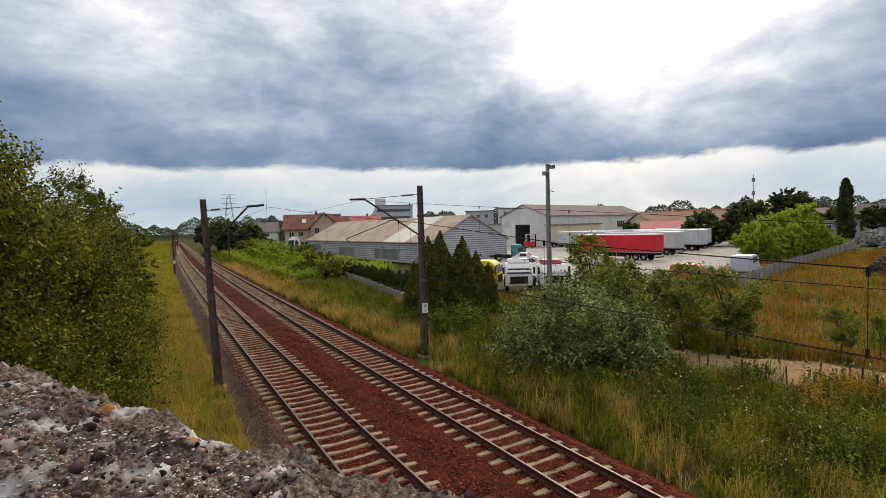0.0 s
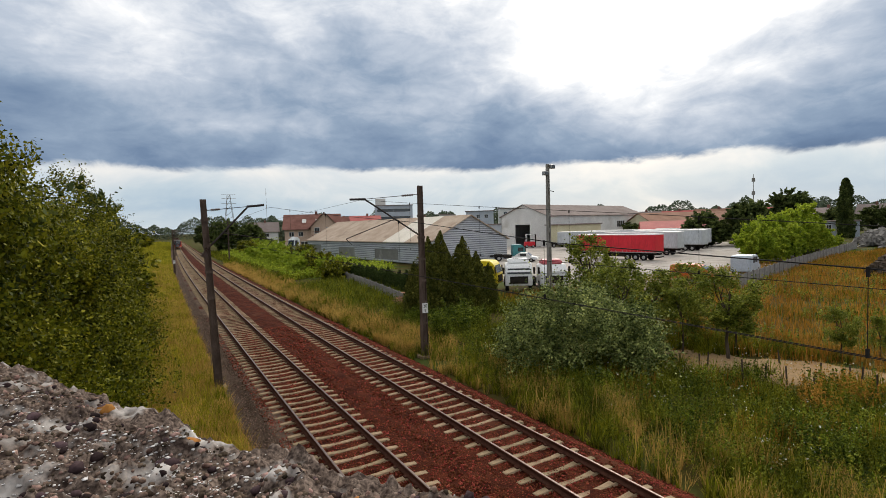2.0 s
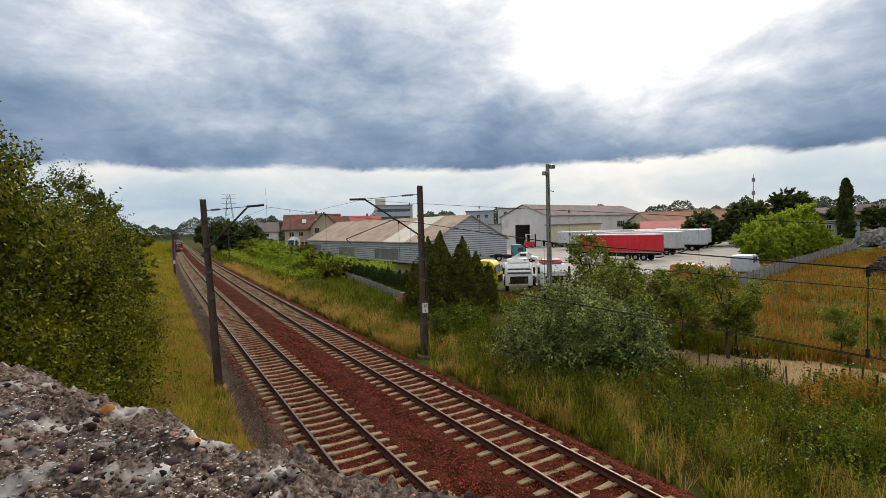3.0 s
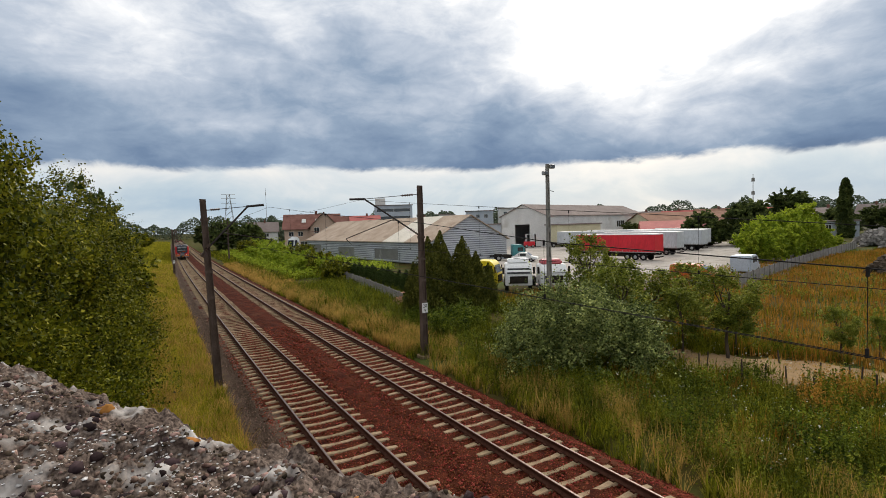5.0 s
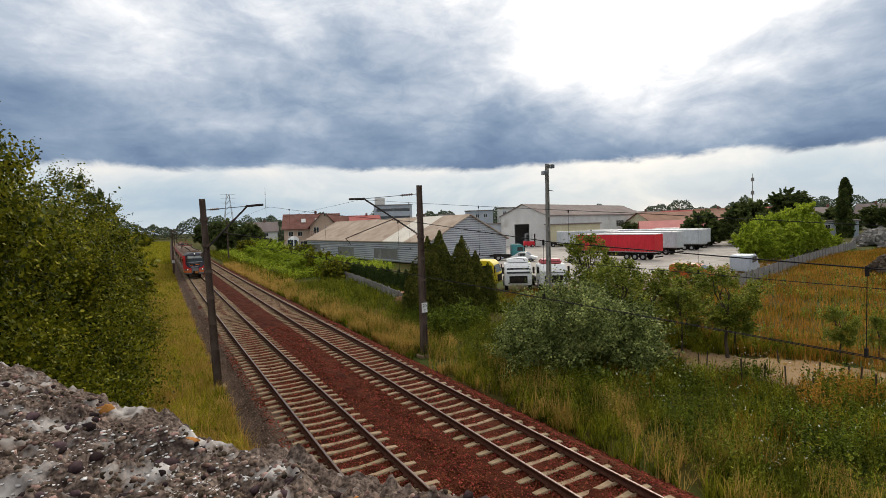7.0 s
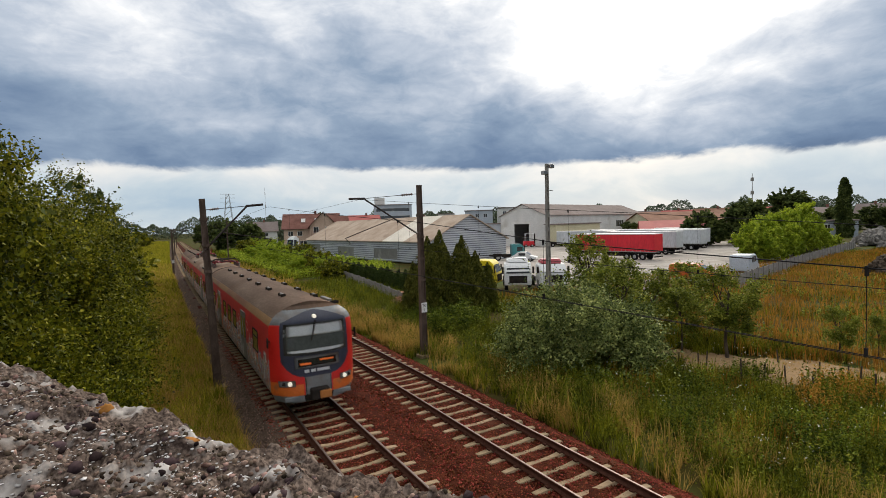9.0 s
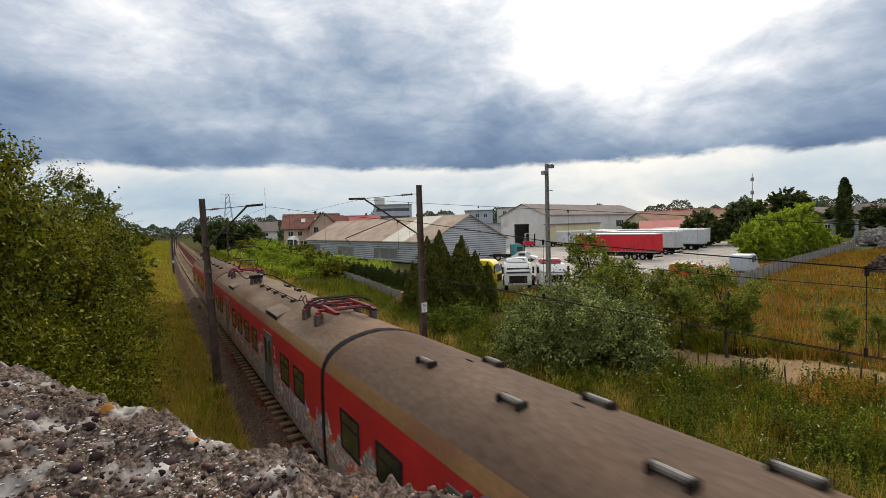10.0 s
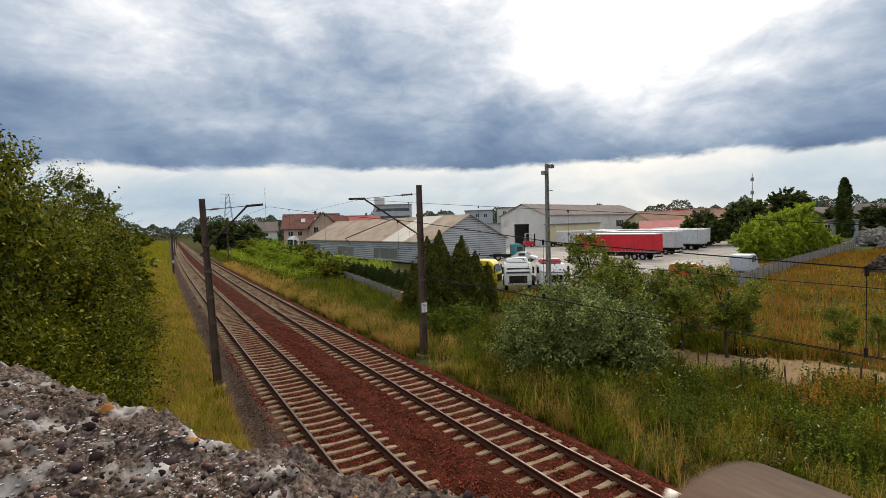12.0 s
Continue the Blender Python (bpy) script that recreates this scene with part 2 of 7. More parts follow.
def tube_mesh(name, points, radius, sides=5):
    """A thin tube along a polyline, for wires and cables."""
    p = np.array(points, float)
    t = np.gradient(p, axis=0)
    t /= np.linalg.norm(t, axis=1)[:, None]
    up = np.where(np.abs(t[:, 2:3]) > 0.9, np.array([[1.0, 0, 0]]), np.array([[0, 0, 1.0]]))
    s = np.cross(t, up)
    s /= np.linalg.norm(s, axis=1)[:, None]
    u = np.cross(s, t)
    a = np.linspace(0, 2 * np.pi, sides, endpoint=False)
    v = p[:, None] + radius * (np.cos(a)[None, :, None] * s[:, None] + np.sin(a)[None, :, None] * u[:, None])
    n = len(p)
    i, j = np.meshgrid(np.arange(n - 1), np.arange(sides), indexing="ij")
    f = np.stack([i * sides + j, i * sides + (j + 1) % sides, (i + 1) * sides + (j + 1) % sides, (i + 1) * sides + j], -1).reshape(-1, 4)
    return np_mesh(name, v.reshape(-1, 3), f)


RNG = np.random.default_rng(7)

# ---- the line: plan and levels ----
X1, X2 = 4.593, 8.724          # centre lines of the two tracks
BEND = 1.0e-4                  # a 5 km curve


def bend(y):
    """Sideways offset of the line: the curve runs out into a tangent beyond 150 m."""
    a = np.abs(y)
    return BEND * np.where(a < 150, a * a, 22500 + 300 * (a - 150))


def level(x, y):
    """Height of the ground away from the track bed; arrays."""
    u = x - BEND * np.minimum(np.abs(y), 600) ** 2
    z = np.interp(u, [-60, -12, -2, 1.2, 2.0, 11.3, 12.5, 16, 21, 30, 60, 400], [0.4, 0.2, -0.35, -0.55, -0.68, -0.68, -0.58, -0.55, -0.45, -0.20, -0.12, -0.12])
    far = np.clip((np.hypot(x, y) - 300) / 700, 0, 1)
    return z * (1 - far) + far * 2.0


def build_ground():
    def axis(lo, hi):
        near = np.arange(lo, hi, 1.0)
        out = np.geomspace(1, 2600, 34)
        return np.concatenate([(lo - out)[::-1], near, hi + out])
    gx, gy = axis(-30, 70), axis(-30, 120)
    x, y = np.meshgrid(gx, gy, indexing="ij")
    z = level(x, y)
    bed = (x - BEND * np.minimum(np.abs(y), 600) ** 2 > 1.4) & (x - BEND * np.minimum(np.abs(y), 600) ** 2 < 12)
    z = z + np.where(bed, 0, 0.09 * np.sin(x * 0.9 + 1.3 * np.sin(y * 0.37)) * np.cos(y * 0.61 + 0.8 * np.sin(x * 0.29))) * (np.hypot(x, y) < 200) * (x < 28)
    v = np.stack([x, y, z], -1).reshape(-1, 3)
    nx, ny = len(gx), len(gy)
    i, j = np.meshgrid(np.arange(nx - 1), np.arange(ny - 1), indexing="ij")
    f = np.stack([i * ny + j, (i + 1) * ny + j, (i + 1) * ny + j + 1, i * ny + j + 1], -1).reshape(-1, 4)
    me = np_mesh("ground", v, f)
    tagged(put("ground", me, M_GROUND), "dry meadow soil with sparse green and straw-coloured patches", "ground", kind="structure")


build_ground()


# ---- track bed, rails, sleepers ----
def build_ballast():
    prof = [(1.55, -0.70), (2.15, -0.62), (2.75, -0.42), (3.05, -0.245), (6.1, -0.228), (6.66, -0.215), (7.3, -0.228), (10.2, -0.245), (10.55, -0.40), (11.15, -0.66), (11.3, -0.70)]
    xs = np.concatenate([np.linspace(a[0], b[0], 6, endpoint=False) for a, b in zip(prof, prof[1:])] + [[prof[-1][0]]])
    zs = np.interp(xs, [p[0] for p in prof], [p[1] for p in prof])
    ys = np.concatenate([np.arange(-14, 60, 0.25), np.arange(60, 200, 1.5), np.arange(200, 461, 10)])
    x, y = np.meshgrid(xs, ys, indexing="ij")
    z = np.repeat(zs[:, None], len(ys), 1) + RNG.normal(0, 0.011, x.shape) + 0.02 * np.sin(x * 5 + y * 0.7) * np.sin(y * 1.1 + x)
    v = np.stack([x + bend(y) + RNG.normal(0, 0.012, x.shape), y, z], -1).reshape(-1, 3)
    nx, ny = x.shape
    i, j = np.meshgrid(np.arange(nx - 1), np.arange(ny - 1), indexing="ij")
    f = np.stack([i * ny + j, (i + 1) * ny + j, (i + 1) * ny + j + 1, i * ny + j + 1], -1).reshape(-1, 4)
    me = np_mesh("ballast_bed", v, f)
    me.materials.append(M_BALLAST)
    me.materials.append(M_SHOULDER)
    me.polygons.foreach_set("material_index", (xs[i.ravel()] < 3.15 + 0.12 * np.sin(ys[j.ravel()] * 0.9)).astype(np.int32))
    tagged(put("ballast_bed", me, None), "red-brown crushed stone ballast bed under two tracks", "ballast", kind="structure")

    def stones(name, n, lo, hi, y0, y1, size, material, label):
        # each stone a squashed octahedron
        y = y0 + (y1 - y0) * RNG.random(n) ** 1.7
        x = lo + (hi - lo) * RNG.random(n)
        z = np.interp(x, [p[0] for p in prof], [p[1] for p in prof])
        c = np.stack([x + bend(y), y, z + 0.004], -1)
        o = np.array([[1, 0, 0], [-1, 0, 0], [0, 1, 0], [0, -1, 0], [0, 0, 1], [0, 0, -1]], float)
        r = size * RNG.uniform(0.6, 1.5, (n, 1, 1)) * RNG.uniform(0.6, 1.2, (n, 6, 1))
        q = RNG.normal(0, 1, (n, 3, 3))
        q, _ = np.linalg.qr(q)
        v = (c[:, None] + np.einsum("kj,nij->nki", o, q) * r).reshape(-1, 3)
        t = np.array([[0, 2, 4], [2, 1, 4], [1, 3, 4], [3, 0, 4], [2, 0, 5], [1, 2, 5], [3, 1, 5], [0, 3, 5]])
        f = (np.arange(n)[:, None, None] * 6 + t).reshape(-1, 3)
        tagged(put(name, np_mesh(name, v, f), material), label, "stones", kind="stuff")

    stones("ballast_stones", 48000, 3.0, 10.9, 5.5, 34, 0.030, M_STONE, "loose red-brown crushed stones between the sleepers")
    stones("shoulder_stones", 9000, 1.75, 3.25, 9, 45, 0.026, M_STONE_GREY, "loose greyish stones on the ballast shoulder")
    stones("edge_stones", 5000, 10.6, 11.3, 6, 45, 0.026, M_STONE, "loose brown stones at the ballast edge")


build_ballast()


def rail_meshes():
    prof = [(-0.07, -0.172), (0.07, -0.172), (0.07, -0.160), (0.012, -0.142), (0.010, -0.05), (0.036, -0.038), (0.036, -0.006), (0.028, 0.0), (-0.028, 0.0), (-0.036, -0.006), (-0.036, -0.038), (-0.010, -0.05), (-0.012, -0.142), (-0.07, -0.160)]
    ys = np.concatenate([np.arange(-14, 100, 2.0), np.arange(100, 461, 6.0)])
    k = len(prof)
    px, pz = np.array([p[0] for p in prof]), np.array([p[1] for p in prof])
    v = np.stack([px[None] + bend(ys)[:, None], np.repeat(ys[:, None], k, 1), np.repeat(pz[None], len(ys), 0)], -1).reshape(-1, 3)
    i, j = np.meshgrid(np.arange(len(ys) - 1), np.arange(k), indexing="ij")
    f = np.stack([i * k + j, i * k + (j + 1) % k, (i + 1) * k + (j + 1) % k, (i + 1) * k + j], -1).reshape(-1, 4)
    me = np_mesh("rail", v, f)
    me.materials.append(M_RAIL)
    me.materials.append(M_RAILTOP)
    me.polygons.foreach_set("material_index", np.where((f[:, 0] % k == 7), 1, 0).astype(np.int32))
    return me


def sleeper_mesh():
    bm = bmesh.new()
    rows = []
    for x, zt, wt in ((-1.27, -0.200, 0.072), (-0.95, -0.182, 0.085), (-0.62, -0.184, 0.085), (-0.32, -0.206, 0.072), (0, -0.214, 0.066), (0.32, -0.206, 0.072), (0.62, -0.184, 0.085), (0.95, -0.182, 0.085), (1.27, -0.200, 0.072)):
        rows.append([bm.verts.new((x, y, z)) for y, z in ((-0.15, -0.36), (-wt, zt), (wt, zt), (0.15, -0.36))])
    for a, b in zip(rows, rows[1:]):
        for i in range(3):
            bm.faces.new((a[i], b[i], b[i + 1], a[i + 1]))
    bm.faces.new(rows[0])
    bm.faces.new(rows[-1][::-1])
    me = bpy.data.meshes.new("sleeper")
    bm.to_mesh(me)
    bm.free()
    me.materials.append(M_SLEEPER)
    return me


def clip_mesh():
    """Fastening plates and clips on both rail seats of one sleeper."""
    bm = bmesh.new()
    for s in (-0.753, 0.753):
        for d in (-0.10, 0.10):
            box(bm, s + d - 0.035, s + d + 0.035, -0.06, 0.06, -0.186, -0.150)
    me = bpy.data.meshes.new("rail_clip")
    bm.to_mesh(me)
    bm.free()
    me.materials.append(M_RAIL)
    return me


def build_track(centre, first):
    track = thing("railway_track", pose(centre, 0, 0), "railway track with rusty rails on pale concrete sleepers", "railway track", "parallel tracks", "structure")
    for s in (-0.753, 0.753):
        r = new("rail", RAIL)
        r.parent, r.location = track, (s, 0, 0)
    y = first - 0.6 * 22
    for k in range(300):
        ob = new("sleeper", SLEEPER)
        ob.parent, ob.location, ob.rotation_euler = track, (bend(y) + RNG.normal(0, 0.012), y + RNG.normal(0, 0.012), RNG.normal(0, 0.003)), (0, 0, -2 * BEND * y + RNG.normal(0, 0.004))
        if y < 40:
            c = new("rail_clip", CLIPS)
            c.parent, c.location, c.rotation_euler = track, (bend(y), y, 0), (0, 0, -2 * BEND * y)
        y += 0.6
    base = np.array([v.co for v in SLEEPER.vertices])
    faces = np.array([list(p.vertices) for p in SLEEPER.polygons if len(p.vertices) == 4])
    n = 440
    yy = y + 0.6 * np.arange(n)
    off = np.stack([bend(yy), yy, 0 * yy], -1)
    v = (base[None] + off[:, None]).reshape(-1, 3)
    f = (faces[None] + (np.arange(n) * len(base))[:, None, None]).reshape(-1, 4)
    tagged(put("distant_sleepers", np_mesh("distant_sleepers", v, f), M_SLEEPER, track), kind="stuff")


RAIL, SLEEPER, CLIPS = rail_meshes(), sleeper_mesh(), clip_mesh()


# ---- overhead line ----
def insulator(bm, a, b, r=0.055, discs=5):
    a, b = Vector(a), Vector(b)
    rod(bm, a, b, r * 0.45, sides=8)
    for k in range(discs):
        c = a.lerp(b, (k + 0.5) / discs)
        h = (b - a).normalized() * 0.014
        rod(bm, c - h, c + h, r, r * 0.6, sides=10)
    return bm


def build_mast(x, y, z0, top, lean, arm_foot, arm_knee, arm_tip, tie, side, plate, small=False):
    """A rolled-steel mast with a raking cantilever tube; side +1 reaches towards +x."""
    mast = thing("catenary_mast", pose(x, y, z0) @ pose(0, 0, 0, 0, lean, 0), "brown weathered steel catenary mast with raked cantilever arm", "catenary mast", "masts beside the tracks")
    h = top - z0
    bm = bmesh.new()
    for s in (-1, 1):      # two flanges and a web, tapering
        w0, w1, d0, d1 = 0.15, 0.10, 0.15, 0.10
        v = [bm.verts.new(p) for p in ((s * d0 - 0.012, -w0, 0), (s * d0 + 0.012, -w0, 0), (s * d0 + 0.012, w0, 0), (s * d0 - 0.012, w0, 0), (s * d1 - 0.012, -w1, h), (s * d1 + 0.012, -w1, h), (s * d1 + 0.012, w1, h), (s * d1 - 0.012, w1, h))]
        for q in ((0, 1, 5, 4), (1, 2, 6, 5), (2, 3, 7, 6), (3, 0, 4, 7), (4, 5, 6, 7), (3, 2, 1, 0)):
            bm.faces.new([v[i] for i in q])
    v = [bm.verts.new(p) for p in ((-0.14, -0.02, 0), (0.14, -0.02, 0), (0.14, 0.02, 0), (-0.14, 0.02, 0), (-0.095, -0.02, h), (0.095, -0.02, h), (0.095, 0.02, h), (-0.095, 0.02, h))]
    for q in ((0, 1, 5, 4), (1, 2, 6, 5), (2, 3, 7, 6), (3, 0, 4, 7), (4, 5, 6, 7)):
        bm.faces.new([v[i] for i in q])
    for k in range(int(h / 1.1)):
        zz = 0.6 + 1.1 * k
        box(bm, -0.15, 0.15, -0.135, -0.125, zz, zz + 0.12)
        box(bm, -0.15, 0.15, 0.125, 0.135, zz, zz + 0.12)
    part("post", bm, M_MAST, mast)
    bm = bmesh.new()
    box(bm, -0.32, 0.32, -0.32, 0.32, -0.5, 0.10, 0.03)
    part("footing", bm, M_SLEEPER, mast, "concrete footing")

    def loc(p):
        return Vector((p[0] - x, 0, p[1] - z0))
    bm = bmesh.new()
    foot, knee, tip = loc(arm_foot), loc(arm_knee), loc(arm_tip)
    f2 = foot.lerp(knee, 0.16)
    rod(bm, f2, knee, 0.04)
    rod(bm, knee + (knee - tip).normalized() * 0.05, tip, 0.05)
    part("cantilever_tube", bm, M_STEEL, mast)
    bm = bmesh.new()
    insulator(bm, foot, f2, 0.075)
    box(bm, min(foot.x, 0), max(foot.x, 0) + 0.01, -0.04, 0.04, foot.z - 0.07, foot.z + 0.07)
    part("insulator", bm, M_PORCELAIN, mast, "brown porcelain insulator")
    bm = bmesh.new()
    t0, t1 = Vector((0.1 * side, 0, tie - z0)), knee
    mid0, mid1 = t0.lerp(t1, 0.10), t0.lerp(t1, 0.32)
    rod(bm, t0, mid0, 0.016)
    rod(bm, mid1, t1, 0.014)
    part("tie_rod", bm, M_STEEL, mast)
    part("insulator", insulator(bmesh.new(), mid0, mid1, 0.07), M_PORCELAIN, mast, "brown porcelain insulator")
    # registration arm that holds the contact wire
    bm = bmesh.new()
    a = foot.lerp(knee, 0.45)
    b = Vector((tip.x, 0.0, 5.35 - z0))
    rod(bm, a, b + Vector((0.25 * side, 0, 0.28)), 0.02)
    rod(bm, b + Vector((0.25 * side, 0, 0.28)), b, 0.016)
    part("registration_arm", bm, M_STEEL, mast)
    if plate:
        bm = box(bmesh.new(), -0.16, 0.16, -0.19, -0.178, plate - z0 - 0.25, plate - z0 + 0.25, 0.002)
        pl = part("number_plate", bm, M_PLATE, mast, "white enamel kilometre plate with dark digits")
        for text, zz, size in (("20", 0.02, 0.24), ("9", -0.20, 0.2)):
            cu = bpy.data.curves.new("digits", "FONT")
            cu.body, cu.size, cu.align_x, cu.extrude = text, size, "CENTER", 0.001
            tmp = bpy.data.objects.new("digits", cu)
            me = bpy.data.meshes.new_from_object(tmp)
            bpy.data.objects.remove(tmp)
            o = put("digits", me, M_STEEL, pl)
            o.location, o.rotation_euler = (0, -0.193, plate - z0 + zz), (radians(90), 0, 0)
    return mast


M_PLATE = surface("white_enamel", (0.70, 0.69, 0.66), (0.82, 0.81, 0.78), 6, 0.5)

MASTS = (
    (2.24, 23.33, -0.60, 7.52, -1.9, (2.0, 5.18), (4.01, 7.15), (4.68, 7.19), 7.05, 1, 0),
    (11.96, 22.80, -0.60, 8.19, 0.0, (11.80, 5.72), (8.95, 7.50), (8.22, 7.48), 7.75, -1, 1.95),
    (3.10, 91.0, -0.60, 6.75, 0.0, (3.28, 4.9), (5.0, 6.5), (5.7, 6.5), 6.4, 1, 1.6),
    (15.40, 124.0, -0.60, 8.6, 0.0, (15.2, 5.9), (11.6, 7.9), (10.9, 7.9), 8.1, -1, 0),
    (6.00, 160.0, -0.60, 7.4, 0.0, (6.2, 5.3), (8.0, 7.0), (8.6, 7.0), 7.0, 1, 0),
    (17.2, 190.0, -0.60, 8.0, 0.0, (17.0, 5.9), (14.0, 7.7), (13.2, 7.7), 7.9, -1, 0),
    (9.6, 235.0, -0.60, 7.6, 0.0, (9.8, 5.4), (11.6, 7.2), (12.2, 7.2), 7.2, 1, 0),
)
for row in MASTS:
    build_mast(*row)


def build_line(centre, supports):
    """Messenger, paired contact wire and droppers over one track; supports are (y, height of the messenger)."""
    line = thing("overhead_line", pose(0, 0, 0), "thin dark overhead contact wires with droppers above the track", "overhead wire", "overhead lines")
    ys = np.concatenate([np.arange(-12, 60, 1.0), np.arange(60, 300, 6.0)])

    def at(y, sup):
        y = np.asarray(y, float)
        a = np.array([s[0] for s in sup])
        h = np.array([s[1] for s in sup])
        z = np.interp(y, a, h)
        i = np.clip(np.searchsorted(a, y) - 1, 0, len(a) - 2)
        span = a[i + 1] - a[i]
        return z - np.where(span > 20, 0.00030, 0.0004) * (y - a[i]) * (a[i + 1] - y)

    def contact(y):
        return np.interp(y, [-12, 1.7, 8, 24, 300], [4.94, 5.045, 5.12, 5.28, 5.45])
    cx = centre + bend(ys)
    put("messenger_wire", tube_mesh("messenger_wire", np.stack([cx, ys, at(ys, supports)], -1), 0.0062), M_WIRE, line)
    for d in (-0.02, 0.02):
        put("contact_wire", tube_mesh("contact_wire", np.stack([cx + d, ys, contact(ys)], -1), 0.0038), M_WIRE, line)
    for y in DROPS[centre]:
        x = centre + bend(y)
        top, low = float(at(y, supports)), float(contact(y))
        bm = bmesh.new()
        rod(bm, (x, y, low), (x, y, top), 0.003, sides=5)
        box(bm, x - 0.012, x + 0.012, y - 0.01, y + 0.01, low - 0.008, low + 0.06)
        box(bm, x - 0.012, x + 0.012, y - 0.01, y + 0.01, top - 0.06, top + 0.015)
        part("dropper", bm, M_WIRE, line)


DROPS = {X1: (1.64, 5.2, 9.8, 15.0, 19.5), X2: (5.65, 8.97, 12.8, 17.6)}
build_line(X1, ((-12, 5.55), (1, 5.68), (5, 5.85), (9, 6.20), (14.3, 6.52), (23.3, 7.17), (91, 6.5), (160, 7.0), (235, 7.2), (300, 7.2)))
build_line(X2, ((-12, 5.75), (2, 5.86), (7, 6.25), (22.8, 7.46), (124, 7.9), (190, 7.7), (300, 7.7)))


# ---- the parapet under the camera ----
def build_parapet():
    away = Vector((0.872, 0.489, 0))      # across the wall, outwards
    along = Vector((-0.489, 0.872, 0))
    edge, top = 0.268, 5.966
    par = thing("bridge_parapet", pose(0, 0, 0), "weathered rough concrete bridge parapet with lichen and exposed pebbles", "parapet", kind="structure")
    w = np.concatenate([np.linspace(-0.42, -0.12, 24, endpoint=False), np.linspace(-0.12, edge + 0.02, 150), np.full(18, edge + 0.02)])
    drop = np.concatenate([np.zeros(174), np.geomspace(0.006, 6.6, 18)])
    s = np.concatenate([np.linspace(-1.6, 0.1, 60, endpoint=False), np.linspace(0.1, 1.4, 380, endpoint=False), np.linspace(1.4, 3.2, 100)])
    W, S = np.meshgrid(w, s, indexing="ij")
    D = np.repeat(drop[:, None], len(s), 1)
    shape = W.shape
    z = np.empty(shape)
    push = np.empty(shape)
    for i in range(shape[0]):
        for j in range(shape[1]):
            p = Vector((W[i, j], S[i, j], -D[i, j] * 0.3))
            big = noise.noise(p * 5.0)
            z[i, j] = 0.011 * big + 0.016 * noise.noise(p * 19) + 0.010 * noise.noise(p * 43) + 0.008 * noise.noise(p * 90) + 0.005 * noise.noise(p * 190)
            push[i, j] = 0.011 * noise.noise(p * 7 + Vector((9, 0, 0))) + 0.008 * noise.noise(p * 30)
    rim = np.clip((W - (edge - 0.09)) / 0.11, 0, 1) ** 2.0 * 0.03
    Wd = W + np.where(W > edge - 0.05, push, 0)
    worn = 0.019 * np.exp(-((S - 0.40) / 0.15) ** 2) * np.clip((W - 0.05) / 0.15, 0, 1)      # a broken-down stretch of the edge
    Z = top + z - rim - worn - D
    v = np.stack([Wd * away.x + S * along.x, Wd * away.y + S * along.y, Z], -1).reshape(-1, 3)
    nx, ny = shape
    i, j = np.meshgrid(np.arange(nx - 1), np.arange(ny - 1), indexing="ij")
    f = np.stack([i * ny + j, (i + 1) * ny + j, (i + 1) * ny + j + 1, i * ny + j + 1], -1).reshape(-1, 4)
    ob = put("coping", np_mesh("coping", v, f), M_PARAPET, par)
    for pl in ob.data.polygons:
        pl.use_smooth = True
    # the wall's body under the coping
    bm = bmesh.new()
    box(bm, -0.42, edge - 0.03, -1.6, 3.2, -0.9, top - 0.07)
    ob = part("wall_body", bm, M_PARAPET, par)
    ob.matrix_basis = Matrix(((away.x, along.x, 0, 0), (away.y, along.y, 0, 0), (0, 0, 1, 0), (0, 0, 0, 1)))

    def pebbles(name, n, lo, hi, material, flat, label):
        b = bmesh.new()
        bmesh.ops.create_icosphere(b, subdivisions=1 if n > 1000 else 2, radius=1)
        base = np.array([x.co for x in b.verts])
        tri = np.array([[x.index for x in q.verts] for q in b.faces])
        b.free()
        k = len(base)
        ww = edge - 0.02 - (edge + 0.12) * RNG.random(n) ** 1.2
        ss = -0.12 + 1.5 * RNG.random(n) ** 1.5
        r = (lo + (hi - lo) * RNG.random(n) ** 1.8) * (0.75 + 0.6 * ss)
        if name == "pale_lichen":      # crusts grow in colonies
            k0 = RNG.integers(0, 70, n)
            cw, cs = RNG.uniform(-0.1, edge - 0.02, 70), RNG.uniform(0.0, 1.3, 70)
            ww, ss = cw[k0] + RNG.normal(0, 0.021, n), cs[k0] + RNG.normal(0, 0.026, n)
            ww = np.minimum(ww, edge)
        out = []
        for q in range(n):
            i = int(np.argmin(np.abs(w[:174] - ww[q])))
            j = int(np.argmin(np.abs(s - ss[q])))
            c = v[i * ny + j]
            rot = np.array(Euler(RNG.uniform(0, 6.28, 3)).to_matrix())
            lump = base * (1 + 0.2 * RNG.normal(0, 1, (k, 1)))
            p = lump @ rot.T * r[q] * np.array([1.0, 1.0, 1.0])
            p[:, 2] *= flat
            out.append(p + c + np.array([0, 0, -r[q] * flat * 0.35]))
        vv = np.concatenate(out)
        ff = (tri[None] + (np.arange(n) * k)[:, None, None]).reshape(-1, 3)
        o = put(name, np_mesh(name, vv, ff), material, par, label)
        tagged(o, kind="stuff")
        for pl in o.data.polygons:
            pl.use_smooth = True
    pebbles("pebbles", 22000, 0.0009, 0.0032, M_PEBBLE, 0.8, "grey exposed pebbles")
    pebbles("dark_pebbles", 2200, 0.0012, 0.0066, M_PEBBLE_DARK, 0.75, "dark purple-grey pebbles")
    pebbles("pale_lichen", 24000, 0.0005, 0.0017, M_LICHEN_PALE, 0.35, "whitish crusts of lichen")
